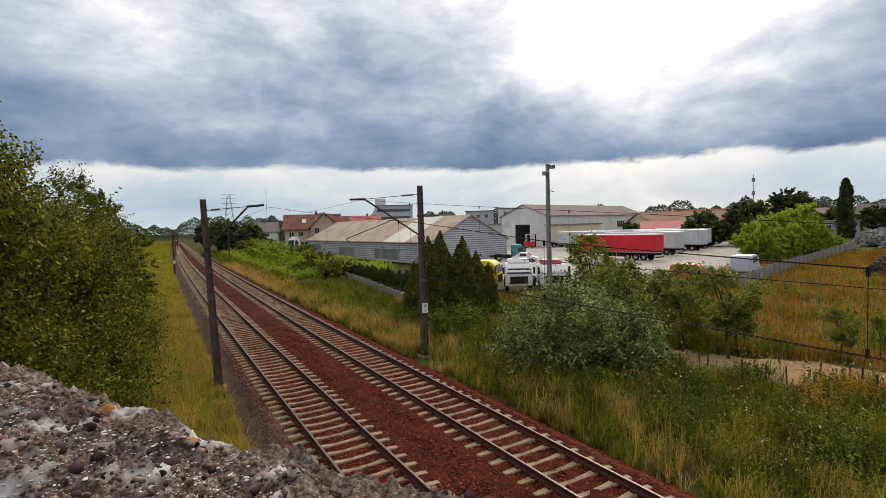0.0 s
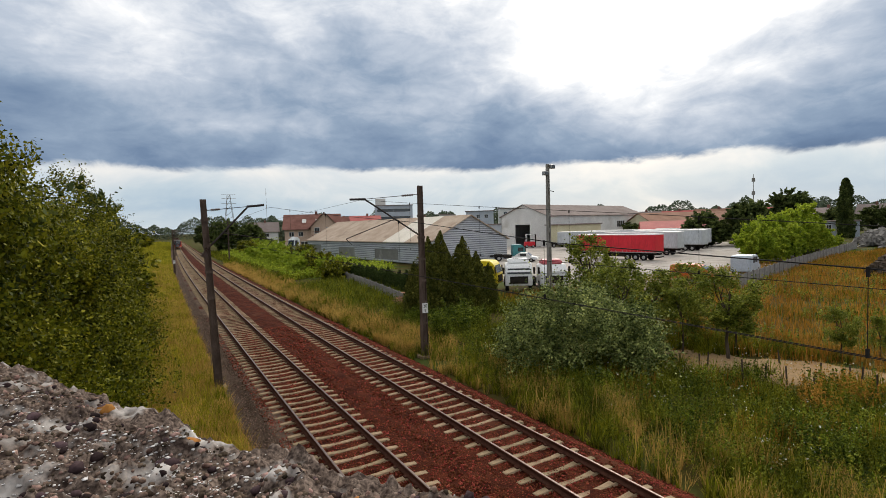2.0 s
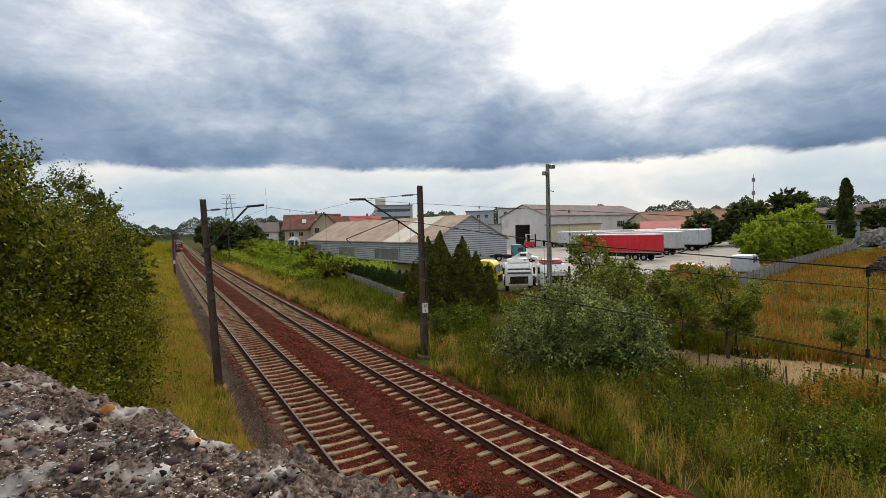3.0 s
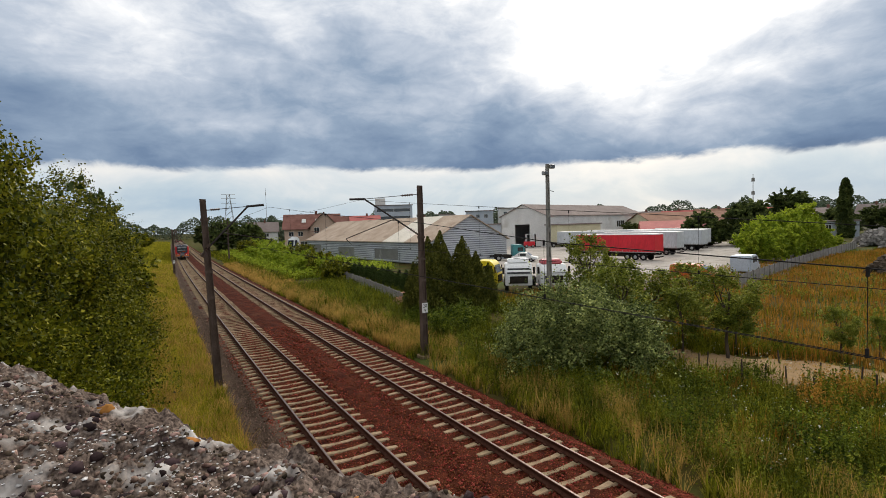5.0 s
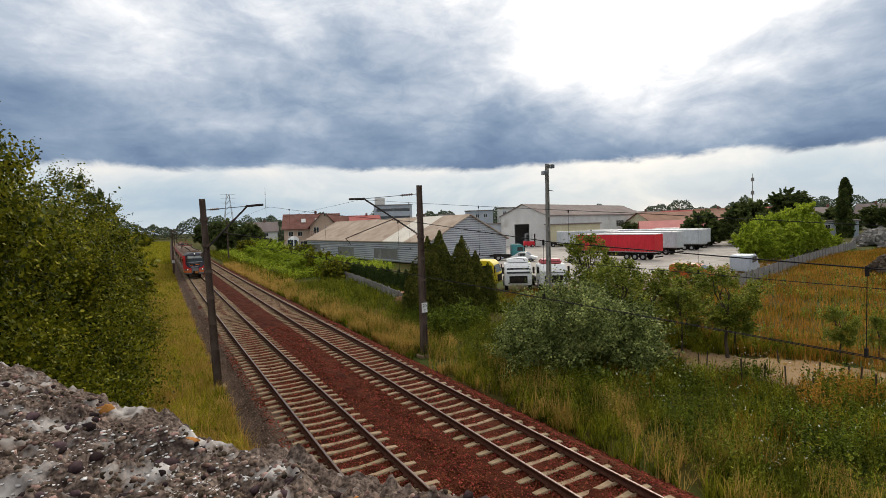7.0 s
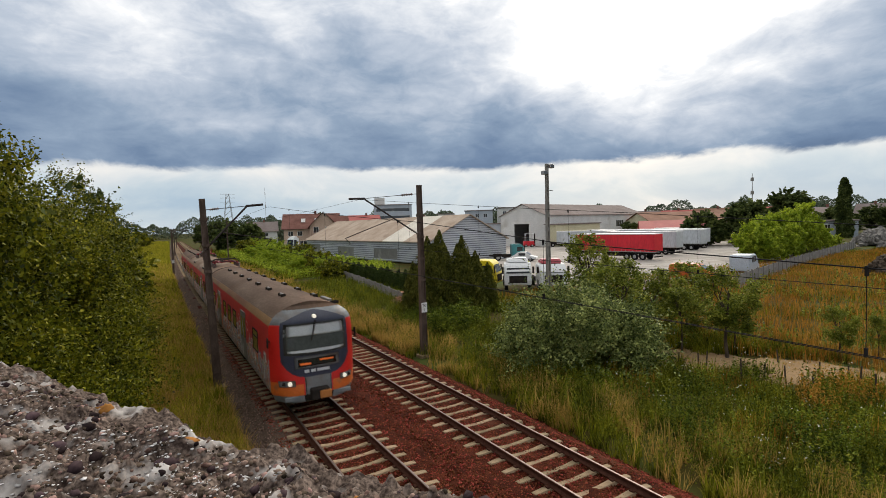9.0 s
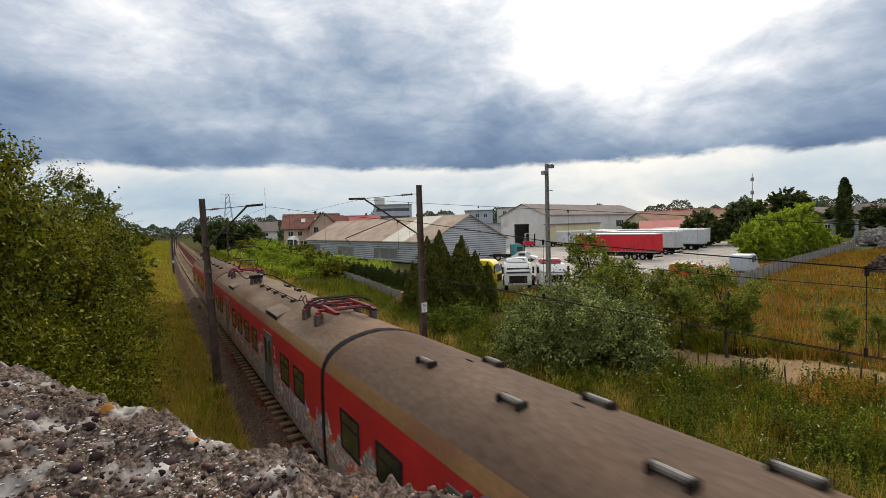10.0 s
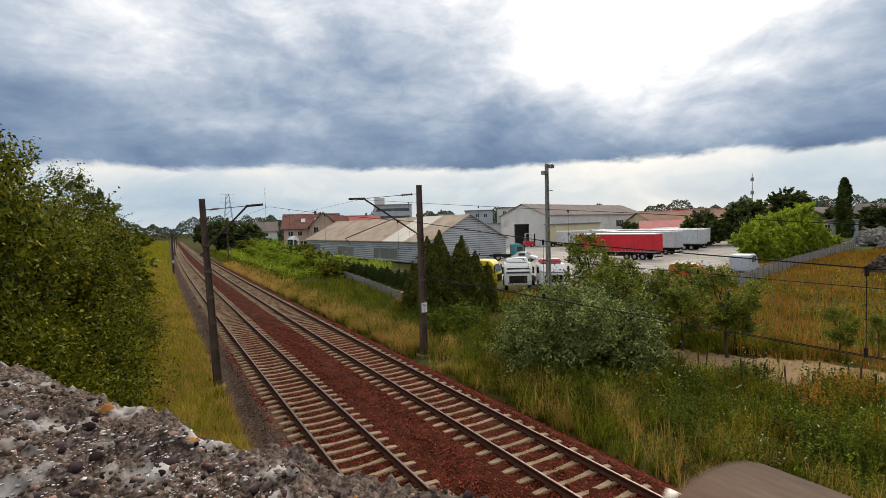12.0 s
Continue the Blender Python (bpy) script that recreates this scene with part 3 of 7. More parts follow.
    pebbles("orange_lichen", 90, 0.0025, 0.0075, M_LICHEN, 0.6, "rust-orange spots of lichen")


build_parapet()


# ---- vegetation ----
def leaves(points, size, rng, droop=0.0, long=1.7):
    """Small folded rhombus leaves at the points."""
    n = len(points)
    a = rng.normal(0, 1, (n, 3))
    a[:, 2] = a[:, 2] * 0.7 - droop
    a /= np.linalg.norm(a, axis=1)[:, None]
    b = np.cross(a, rng.normal(0, 1, (n, 3)))
    b /= np.linalg.norm(b, axis=1)[:, None] + 1e-9
    s = size * rng.uniform(0.6, 1.35, (n, 1))
    c = np.cross(a, b) * s * 0.18
    v = np.stack([points - a * s * long * 0.5, points + b * s * 0.5 + c, points + a * s * long * 0.5, points - b * s * 0.5 + c], 1)
    return v.reshape(-1, 3), np.arange(n * 4).reshape(n, 4)


def crown_points(rng, n, centre, radii, lobes, lobe, hollow=0.55, twigs=0, dome=False):
    """Points along leafy shoots that stand out of lobes scattered over an ellipsoid; uneven outline with gaps."""
    u = rng.normal(0, 1, (lobes, 3))
    if dome:
        u[:, 2] = np.abs(u[:, 2]) * 0.9
    u /= np.linalg.norm(u, axis=1)[:, None]
    u *= rng.uniform(0.35, 1.0, (lobes, 1)) ** 0.6
    c = np.array(centre) + u * np.array(radii)
    r = lobe * rng.uniform(0.55, 1.3, lobes)
    shoots = max(40, n // 22)
    pick = rng.integers(0, lobes, shoots)
    d = rng.normal(0, 1, (shoots, 3)) + 0.9 * u[pick]
    d[:, 2] += 0.35
    d /= np.linalg.norm(d, axis=1)[:, None]
    root = c[pick] + d * (r[pick] * rng.uniform(hollow * 0.5, 0.85, shoots))[:, None]
    long = lobe * rng.uniform(0.45, 1.0, shoots)
    tall = rng.random(shoots) < 0.16 if twigs else np.zeros(shoots, bool)
    long[tall] *= 2.1
    bow = rng.normal(0, 0.22, (shoots, 3))
    w = rng.integers(0, shoots, n)
    t = rng.random((n, 1)) ** 0.85
    jitter = 0.03 + 0.10 * lobe * (1 - 0.6 * t)
    p = root[w] + d[w] * t * long[w][:, None] + bow[w] * t * t * long[w][:, None] + rng.normal(0, 1, (n, 3)) * jitter
    return p, c


def limbs(t, rng, foot, fork, targets, r):
    """A tapered trunk that forks into limbs towards the crown's lobes, each limb a part."""
    foot, fork = Vector(foot), Vector(fork)
    mid = foot.lerp(fork, 0.5) + Vector((rng.normal(0, 0.08), rng.normal(0, 0.08), 0))

    def tapered(name, points, radii, parent):
        bm = bmesh.new()
        rings = []
        for p, q in zip(points, radii):
            rings.append([bm.verts.new(p + Vector((q * math.cos(a), q * math.sin(a), 0))) for a in np.linspace(0, 6.283, 6, endpoint=False)])
        for a, b in zip(rings, rings[1:]):
            for i in range(6):
                bm.faces.new((a[i], a[(i + 1) % 6], b[(i + 1) % 6], b[i]))
        bm.faces.new(rings[-1])
        return part(name, bm, M_TRUNK, parent)
    trunk = tapered("trunk", [foot, mid, fork, fork.lerp(Vector(targets[0]), 0.6)], [r, r * 0.8, r * 0.6, r * 0.2], t)
    for q in targets:
        q = Vector(q)
        k = fork.lerp(q, 0.45) + Vector((rng.normal(0, 0.12), rng.normal(0, 0.12), 0.15))
        tapered("limb", [fork, k, q], [r * 0.45, r * 0.28, r * 0.08], trunk)


def make_tree(seed, height, radius, n, leaf, material, label, category="tree", name="tree", group="", lobes=22, clear=0.12, lobe=None, droop=0.1, twigs=14, stems=1, hollow=0.5, dome=False):
    """A tree or shrub at the origin: thing > trunk, crown."""
    rng = np.random.default_rng(seed)
    t = thing(name, pose(0, 0, 0), label, category, group)
    cz = height * (clear + (1 - clear) * 0.5)
    rad = (radius * 0.72, radius * 0.72, (height - cz) * 0.78)
    lobe = lobe or radius * 0.42
    if dome:
        cz, rad = height * 0.16, (radius * 0.80, radius * 0.80, height * 0.62)
    p, c = crown_points(rng, n, (0, 0, cz), rad, lobes, lobe, hollow, twigs, dome)
    p[:, 2] = np.maximum(p[:, 2], 0.06 + 0.2 * rng.random(len(p)))
    v, f = leaves(p, leaf, rng, droop)
    order = np.argsort(-c[:, 2])
    for k in range(stems):
        a = 6.28 * k / stems + 0.7
        off = 0.0 if stems == 1 else radius * 0.2
        foot = (off * math.cos(a), off * math.sin(a), -0.15)
        fork = (off * 2.2 * math.cos(a), off * 2.2 * math.sin(a), height * (0.42 if stems == 1 else 0.25))
        limbs(t, rng, foot, fork, [c[i] for i in order[k::stems][: (6 if stems == 1 else 3)]], max(0.03, height * 0.016) / (1 if stems == 1 else 1.5))
    put("crown", np_mesh("crown", v, f), material, t)
    return t


def make_conifer(seed, height, radius, n, leaf, material, label, name="thuja", group="", columnar=True):
    """A dense column of upright sprays, pointed top."""
    rng = np.random.default_rng(seed)
    t = thing(name, pose(0, 0, 0), label, name.replace("_", " "), group)
    h = rng.random(n) ** 0.85
    prof = np.interp(h, [0, 0.06, 0.35, 0.75, 1.0], [0.55, 0.9, 1.0, 0.62, 0.04]) if columnar else np.interp(h, [0, 0.1, 0.4, 0.8, 0.94, 1.0], [0.75, 1.0, 0.95, 0.72, 0.45, 0.1])
    a = rng.random(n) * 6.283
    wob = 1 + 0.26 * np.sin(a * 3 + h * 9) + 0.12 * np.sin(a * 5 - h * 23 + 1.0) + 0.10 * np.sin(h * 60 + a * 2)
    r = radius * prof * wob * (0.55 + 0.5 * rng.random(n) ** 0.5)
    p = np.stack([r * np.cos(a), r * np.sin(a), 0.05 + h * height], -1)
    if columnar:                 # several upright spires of different height grown together
        k = rng.integers(0, 8, n)
        ka = np.arange(8) * 2.4
        kr = radius * np.array([0.0, 0.42, 0.5, 0.46, 0.52, 0.44, 0.55, 0.5])
        kh = np.array([1.0, 0.93, 0.84, 0.9, 0.76, 0.88, 0.7, 0.8])
        fat = radius * 0.68 * np.interp(h, [0, 0.08, 0.5, 0.8, 1.0], [0.6, 0.95, 1.0, 0.62, 0.06]) * wob * (0.5 + 0.55 * rng.random(n) ** 0.5)
        p = np.stack([(kr * np.cos(ka))[k] * (1 - 0.35 * h) + fat * np.cos(a), (kr * np.sin(ka))[k] * (1 - 0.35 * h) + fat * np.sin(a), 0.05 + h * height * kh[k]], -1)
    v, f = leaves(p, leaf, rng, -1.1, 2.2)
    part("trunk", rod(bmesh.new(), (0, 0, -0.15), (0, 0, height * 0.85), height * 0.02, 0.02, 7), M_TRUNK, t)
    put("crown", np_mesh("crown", v, f), material, t)
    return t


def sized(x, y, z, turn, k=1.0, tall=1.0):
    return pose(x, y, z, 0, 0, turn) @ Matrix.Diagonal((k, k, k * tall, 1))


def ground_at(x, y):
    return float(level(np.array(x), np.array(y))) - 0.02


def plant(kinds, rows):
    """rows: (which, x, y, size, height factor); the first use of a kind is the original."""
    used = set()
    for k, (w, x, y, s, tall) in enumerate(rows):
        m = sized(x, y, ground_at(x, y), 47 * k % 360, s, tall)
        if w in used:
            copy_thing(kinds[w], m)
        else:
            used.add(w)
            kinds[w].matrix_basis = m


# the dense row of trees and shrubs along the cutting
ROW = "trees along the railway verge"
row_trees = [
    make_tree(1, 7.4, 2.3, 42000, 0.062, M_LEAF, "leafy green roadside tree with dense ragged crown", group=ROW, lobes=26, lobe=0.78, clear=0.02, twigs=26),
    make_tree(2, 6.9, 2.2, 40000, 0.062, M_LEAF, "leafy green verge tree with loose twiggy top", group=ROW, lobes=24, lobe=0.76, clear=0.02, twigs=30),
    make_tree(3, 3.4, 1.9, 24000, 0.062, M_LEAF, "bushy green shrub at the edge of the grass verge", "shrub", "shrub", ROW, lobes=26, clear=0.0, stems=3),
    make_tree(4, 8.5, 2.4, 7000, 0.17, M_LEAF_DARK, "dark green tree with open pointed crown", group=ROW, lobes=30, clear=0.1, twigs=20),
    make_tree(5, 7.4, 2.3, 6000, 0.19, M_LEAF, "leafy green verge tree further along the line", group=ROW, lobes=32, clear=0.02, twigs=20),
]
plant(row_trees, [
    (0, -4.3, 16.6, 1.05, 1.18), (1, -3.6, 20.6, 1.0, 1.08), (3, -5.0, 17.8, 1.0, 1.1), (0, -3.2, 24.0, 0.95, 1.0), (1, -2.9, 29.0, 1.0, 1.0), (0, -5.6, 21.0, 1.05, 1.12), (1, -4.8, 27.0, 1.05, 1.05), (0, -4.6, 34.0, 1.1, 1.0), (0, -4.6, 14.2, 1.0, 1.08), (2, -2.6, 15.5, 1.0, 1.1), (1, -4.3, 18.0, 1.0, 1.0), (2, -2.2, 19.0, 0.95, 1.05), (0, -3.3, 21.5, 0.95, 0.92), (2, -2.0, 23.0, 0.95, 1.1),
    (1, -3.0, 26.0, 1.0, 0.98), (2, -1.9, 27.5, 0.9, 1.1), (0, -3.0, 31.0, 1.0, 0.92), (2, -1.8, 32.5, 0.9, 1.0), (4, -3.0, 37.0, 1.05, 0.95), (4, -3.8, 44.0, 1.1, 0.9),
    (2, -2.4, 41.0, 1.0, 1.1), (4, -4.0, 52.0, 1.15, 0.95), (2, -2.9, 49.0, 1.0, 1.0), (3, -5.2, 66.0, 1.15, 1.05), (4, -4.4, 62.0, 1.1, 0.85), (4, -5.2, 74.0, 1.2, 0.8),
    (3, -5.8, 90.0, 1.1, 0.85), (4, -5.2, 84.0, 1.1, 0.75), (4, -6.5, 104.0, 1.3, 0.72), (4, -7.0, 125.0, 1.4, 0.62), (4, -7.0, 150.0, 1.5, 0.6), (3, -7.0, 180.0, 1.5, 0.55),
    (4, -8.2, 24.0, 1.1, 1.0), (4, -8.0, 33.0, 1.2, 1.0), (4, -9.0, 45.0, 1.2, 1.0), (4, -7.6, 13.0, 1.0, 1.2), (4, -6.0, 215.0, 1.6, 0.55), (4, -2.0, 255.0, 1.6, 0.6),
])

# willow and young trees in the grass between track and yard
willow = make_tree(11, 4.1, 4.0, 62000, 0.072, M_LEAF_WILLOW, "wide grey-green willow bush in tall grass", "bush", "willow_bush", lobes=110, lobe=0.85, stems=5, twigs=50, hollow=0.6, dome=True)
willow.matrix_basis = sized(16.9, 16.9, -0.6, 30)
YOUNG = "young trees by the field"
young = [
    make_tree(21, 4.4, 1.1, 9500, 0.055, M_LEAF_BIRCH, "slender young birch with light open crown", name="birch", group=YOUNG, lobes=26, clear=0.16, lobe=0.32, twigs=20),
    make_tree(22, 4.0, 1.0, 8000, 0.055, M_LEAF_BIRCH, "young birch with uneven airy crown", name="birch", group=YOUNG, lobes=24, clear=0.18, lobe=0.33, twigs=24),
    make_tree(23, 1.7, 1.5, 4500, 0.075, M_WEED, "low green shrub among tall grass", "shrub", "shrub", "low shrubs in the grass", lobes=18, clear=0.0, stems=3),
]
plant(young, [
    (0, 22.6, 13.2, 1.25, 0.88), (1, 22.0, 15.1, 0.95, 0.92), (0, 20.6, 17.5, 1.05, 1.02), (1, 22.2, 19.4, 1.15, 1.1), (1, 23.7, 13.5, 0.85, 1.05), (0, 24.6, 16.8, 1.0, 0.95), (1, 21.2, 16.2, 0.8, 0.95), (0, 26.0, 10.2, 0.5, 1.1), (1, 27.6, 9.4, 0.48, 1.2), (0, 24.6, 23.5, 1.2, 1.1), (0, 23.4, 17.8, 0.9, 1.0),
    (2, 15.4, 26.0, 1.0, 0.9), (2, 17.5, 27.5, 1.1, 0.9), (2, 16.0, 30.5, 0.9, 0.8), (2, 20.6, 4.8, 0.8, 0.9),
])

# columns of thuja by the shed
thujas = [make_conifer(31, 5.9, 1.35, 20000, 0.085, M_THUJA, "tall dark green columnar thuja", group="tall thujas by the shed")]
plant(thujas, [(0, 17.2, 31.8, 0.80, 1.24), (0, 18.35, 32.0, 0.95, 1.12), (0, 19.8, 31.3, 1.0, 0.98), (0, 20.9, 31.2, 0.85, 0.92), (0, 22.0, 31.2, 0.62, 1.0), (0, 19.1, 33.0, 0.9, 0.95), (0, 16.4, 32.6, 0.7, 1.0)])

# green thicket beyond the tracks and the row of bright willows by the fence
thick = [
    make_tree(41, 3.0, 2.4, 5500, 0.20, M_LEAF_BRIGHT, "bright green overgrown shrub", "shrub", "shrub", "thicket beside the line", lobes=24, clear=0.0, stems=3),
    make_tree(42, 2.2, 2.0, 4500, 0.18, M_LEAF, "dark green rounded shrub", "shrub", "shrub", "thicket beside the line", lobes=20, clear=0.0, stems=3),
]
plant(thick, [(0, 21.5, 68, 0.9, 0.9), (1, 20.0, 62, 1.0, 1.0), (0, 20.0, 78, 1.1, 0.8), (1, 22.0, 74, 1.1, 1.1), (0, 22.0, 90, 1.3, 0.8), (0, 20.5, 99, 1.3, 0.75), (1, 24.5, 97, 1.4, 1.0), (0, 24.0, 112, 1.5, 0.8),
              (0, 21.8, 122, 1.5, 0.75), (0, 26.0, 132, 1.7, 0.8), (1, 24.0, 148, 1.7, 0.9), (0, 29.0, 158, 1.8, 0.8)])
fence_trees = [make_tree(51, 5.2, 2.6, 8000, 0.21, M_LEAF_BRIGHT, "bright yellow-green willow beside a fence", name="willow", group="row of willows along the fence", lobes=34, clear=0.03, lobe=0.85, droop=0.6)]
plant(fence_trees, [(0, 69.0, 36.6, 1.0, 0.98), (0, 72.5, 37.4, 1.05, 1.02), (0, 76, 38.2, 1.08, 1.08), (0, 79.5, 39.0, 1.12, 1.1), (0, 83.5, 40.0, 1.15, 1.16), (0, 88, 41.0, 1.2, 1.18), (0, 92.5, 42.0, 1.25, 1.2), (0, 97.5, 43.2, 1.25, 1.2), (0, 103, 44.0, 1.0, 0.75), (0, 110, 45.0, 0.8, 0.7)])

# larger trees behind the yard
back = [
    make_tree(61, 13.5, 5.2, 9000, 0.55, M_LEAF_DARK, "tall broad dark tree behind the yard", group="trees behind the yard", lobes=34, clear=0.06, lobe=1.6, twigs=0),
    make_tree(62, 8.6, 5.0, 8000, 0.55, M_LEAF_DARK, "dark broad thicket of trees behind the yard", group="trees behind the yard", lobes=40, clear=0.0, lobe=1.7, twigs=0),
    make_conifer(63, 15.0, 1.5, 9000, 0.34, M_LEAF_DARK, "tall dark narrow poplar", name="poplar", group="trees behind the yard", columnar=False),
]
plant(back, [(1, 110, 60, 1.0, 1.0), (1, 117, 63, 1.05, 0.95), (1, 104, 66, 0.9, 0.9), (0, 136, 64, 1.0, 0.98), (0, 143, 64.5, 0.7, 0.8), (0, 128, 64, 0.62, 0.85), (2, 157, 61, 1.05, 0.98), (0, 190, 66, 0.9, 0.75), (1, 200, 62, 1.0, 0.8), (1, 175, 70, 1.1, 0.8),
             (0, 120, 98, 0.6, 0.75), (1, 28, 172, 1.0, 0.95), (1, 22, 185, 1.0, 1.05), (0, 24, 205, 1.0, 0.9), (1, 46, 175, 0.9, 0.8), (1, 60, 190, 1.2, 0.8), (0, 20, 230, 1.0, 0.8)])


def far_woods():
    """Woods and gardens on the skyline: thousands of leaf clumps on rising and falling tops."""
    rng = np.random.default_rng(5)
    pts = []
    for dist, top, n in ((260, 11.5, 36000), (360, 18.0, 46000), (520, 24.0, 56000)):
        az = np.radians(rng.uniform(-14, 84, n))
        tops = top * (0.70 + 0.14 * np.sin(az * 23 + dist) + 0.11 * np.sin(az * 57 + dist * 2) + 0.08 * np.sin(az * 131) + 0.05 * np.sin(az * 290))
        keep = np.degrees(az) > 7 if dist < 500 else np.degrees(az) > -20
        z = -0.5 + tops * rng.random(n) ** 0.55
        r = dist + rng.uniform(-14, 14, n)
        pts.append(np.stack([r * np.sin(az), r * np.cos(az), z], -1)[keep])
    p = np.concatenate(pts)
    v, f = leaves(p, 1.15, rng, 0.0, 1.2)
    tagged(put("far_woods", np_mesh("far_woods", v, f), M_HAZY_WOOD), "distant woods along the skyline in haze-paled green", "woods", kind="stuff")


far_woods()


# ---- grass and weeds ----
def blades(name, xy, tall, wide, material, label, category="grass", lean=0.35):
    rng = RNG
    n = len(xy)
    z = level(xy[:, 0], xy[:, 1]) - 0.03
    h = tall * rng.uniform(0.55, 1.25, n)
    a = rng.random(n) * 6.283
    d = np.stack([np.cos(a), np.sin(a), 0 * a], -1)
    s = np.stack([-np.sin(a), np.cos(a), 0 * a], -1) * (wide * rng.uniform(0.6, 1.4, n))[:, None]
    b = np.stack([xy[:, 0], xy[:, 1], z], -1)
    k = (lean * rng.uniform(0.2, 1.2, n) * h)[:, None]
    up = np.array([[0, 0, 1.0]])
    m = b + up * (h * 0.6)[:, None] + d * k * 0.35
    t = b + up * h[:, None] + d * k
    v = np.stack([b - s, b + s, m + s * 0.8, m - s * 0.8, t + s * 0.25, t - s * 0.25], 1).reshape(-1, 3)
    i = np.arange(n)[:, None] * 6
    f = np.concatenate([i + np.array([[0, 1, 2, 3]]), i + np.array([[3, 2, 4, 5]])])
    tagged(put(name, np_mesh(name, v, f), material), label, category, kind="stuff")


def scatter(n, x0, x1, y0, y1, patch=0.0, freq=0.5, seed=0, power=1.6):
    """Random places, denser towards the near end, kept where a patch pattern is high; follows the line's curve."""
    rng = np.random.default_rng(seed + 100)
    y = y0 + (y1 - y0) * rng.random(n) ** power
    x = x0 + (x1 - x0) * rng.random(n) + bend(y)
    if patch:
        g = np.sin(x * freq * 1.9 + 2 * np.sin(y * freq * 0.8 + seed)) + np.sin(y * freq * 1.3 + 1.7 * np.sin(x * freq * 1.1 + seed * 2)) + rng.normal(0, 0.35, n)
        keep = g > patch
        x, y = x[keep], y[keep]
    return np.stack([x, y], -1)


# a worn path of bleached ground between the bank and the field
PATH = np.array([(18.6, 19.6), (21.0, 14.7), (23.2, 10.2), (25.0, 5.5), (26.5, 0.0)])


def off_path(xy, width=1.9):
    """Keep what does not stand on the worn path."""
    gap = np.full(len(xy), 1e9)
    for a, b in zip(PATH, PATH[1:]):
        t = np.clip(((xy - a) @ (b - a)) / ((b - a) @ (b - a)), 0, 1)
        gap = np.minimum(gap, np.linalg.norm(xy - a - t[:, None] * (b - a), axis=1))
    return xy[gap > width * (0.75 + 0.3 * np.sin(xy[:, 1] * 2.1))]


def tufts(name, xy, tall, wide, material, label, each=13, spread=0.8):
    """Tussocks: blades that lean out of one foot, each tussock with a height of its own."""
    rng = np.random.default_rng(len(name) + len(xy))
    n = len(xy)
    z = level(xy[:, 0], xy[:, 1]) - 0.03
    foot = np.repeat(np.stack([xy[:, 0], xy[:, 1], z], -1), each, 0)
    size = np.repeat(rng.uniform(0.5, 1.3, n), each)
    m = n * each
    h = tall * size * rng.uniform(0.6, 1.1, m)
    a = rng.random(m) * 6.283
    d = np.stack([np.cos(a), np.sin(a), 0 * a], -1)
    foot += d * (0.07 * size * rng.random(m))[:, None]
    side = np.stack([-np.sin(a), np.cos(a), 0 * a], -1) * (wide * rng.uniform(0.6, 1.4, m))[:, None]
    k = (spread * h * rng.uniform(0.1, 1.0, m))[:, None]
    up = np.array([[0, 0, 1.0]])
    mid = foot + up * (h * 0.62)[:, None] + d * k * 0.4
    tip = foot + up * h[:, None] + d * k
    v = np.stack([foot - side, foot + side, mid + side * 0.8, mid - side * 0.8, tip + side * 0.2, tip - side * 0.2], 1).reshape(-1, 3)
    i = np.arange(m)[:, None] * 6
    f = np.concatenate([i + np.array([[0, 1, 2, 3]]), i + np.array([[3, 2, 4, 5]])])
    tagged(put(name, np_mesh(name, v, f), material), label, "grass", kind="stuff")


def herbs(name, xy, tall, size, material, label, each=16):
    """Upright leafy plants: leaves in a narrow spire up each stem."""
    rng = np.random.default_rng(len(name) + len(xy))
    n = len(xy)
    h = np.repeat(tall * rng.uniform(0.45, 1.25, n), each)
    m = n * each
    t = rng.random(m) ** 0.8
    p = np.repeat(np.stack([xy[:, 0], xy[:, 1], level(xy[:, 0], xy[:, 1])], -1), each, 0)
    lean = np.repeat(rng.normal(0, 0.10, (n, 2)), each, 0)
    a = rng.random(m) * 6.283
    r = (0.13 * (1.1 - t)) * rng.uniform(0.3, 1.0, m)
    p[:, 0] += lean[:, 0] * t * h + r * np.cos(a)
    p[:, 1] += lean[:, 1] * t * h + r * np.sin(a)
    p[:, 2] += t * h
    v, f = leaves(p, size, rng, -0.2, 2.2)
    tagged(put(name, np_mesh(name, v, f), material), label, "weeds", kind="stuff")


tufts("verge_grass_dry", scatter(6500, -0.9, 2.3, 12, 120, 0.0, 0.8, 1), 0.5, 0.010, M_GRASS_DRY, "tall straw-coloured grass on the verge")
tufts("verge_grass_green", scatter(12000, -2.4, 2.2, 12, 150, -1.6, 0.9, 2), 0.5, 0.011, M_VERGE, "yellowish green grass on the verge")
blades("verge_grass_far", scatter(42000, -11, 2.2, 55, 400, 0, 0.9, 3, 1.2), 0.6, 0.035, M_VERGE, "green and yellow grass further along the verge")
tufts("bank_grass_dry", scatter(8200, 11.1, 15.0, 2.0, 110, 0.5, 1.3, 4), 0.6, 0.008, M_GRASS_DRY, "tall dry grass beside the ballast")
tufts("bank_grass_green", off_path(scatter(18000, 11.1, 26, 2.0, 60, -0.9, 0.8, 5)), 0.6, 0.010, M_GRASS, "tall yellowish green grass on the bank")
blades("bank_grass_far", scatter(26000, 12.0, 24, 40, 190, -0.4, 0.3, 6, 1.2), 0.8, 0.03, M_GRASS, "green grass beyond the tracks")
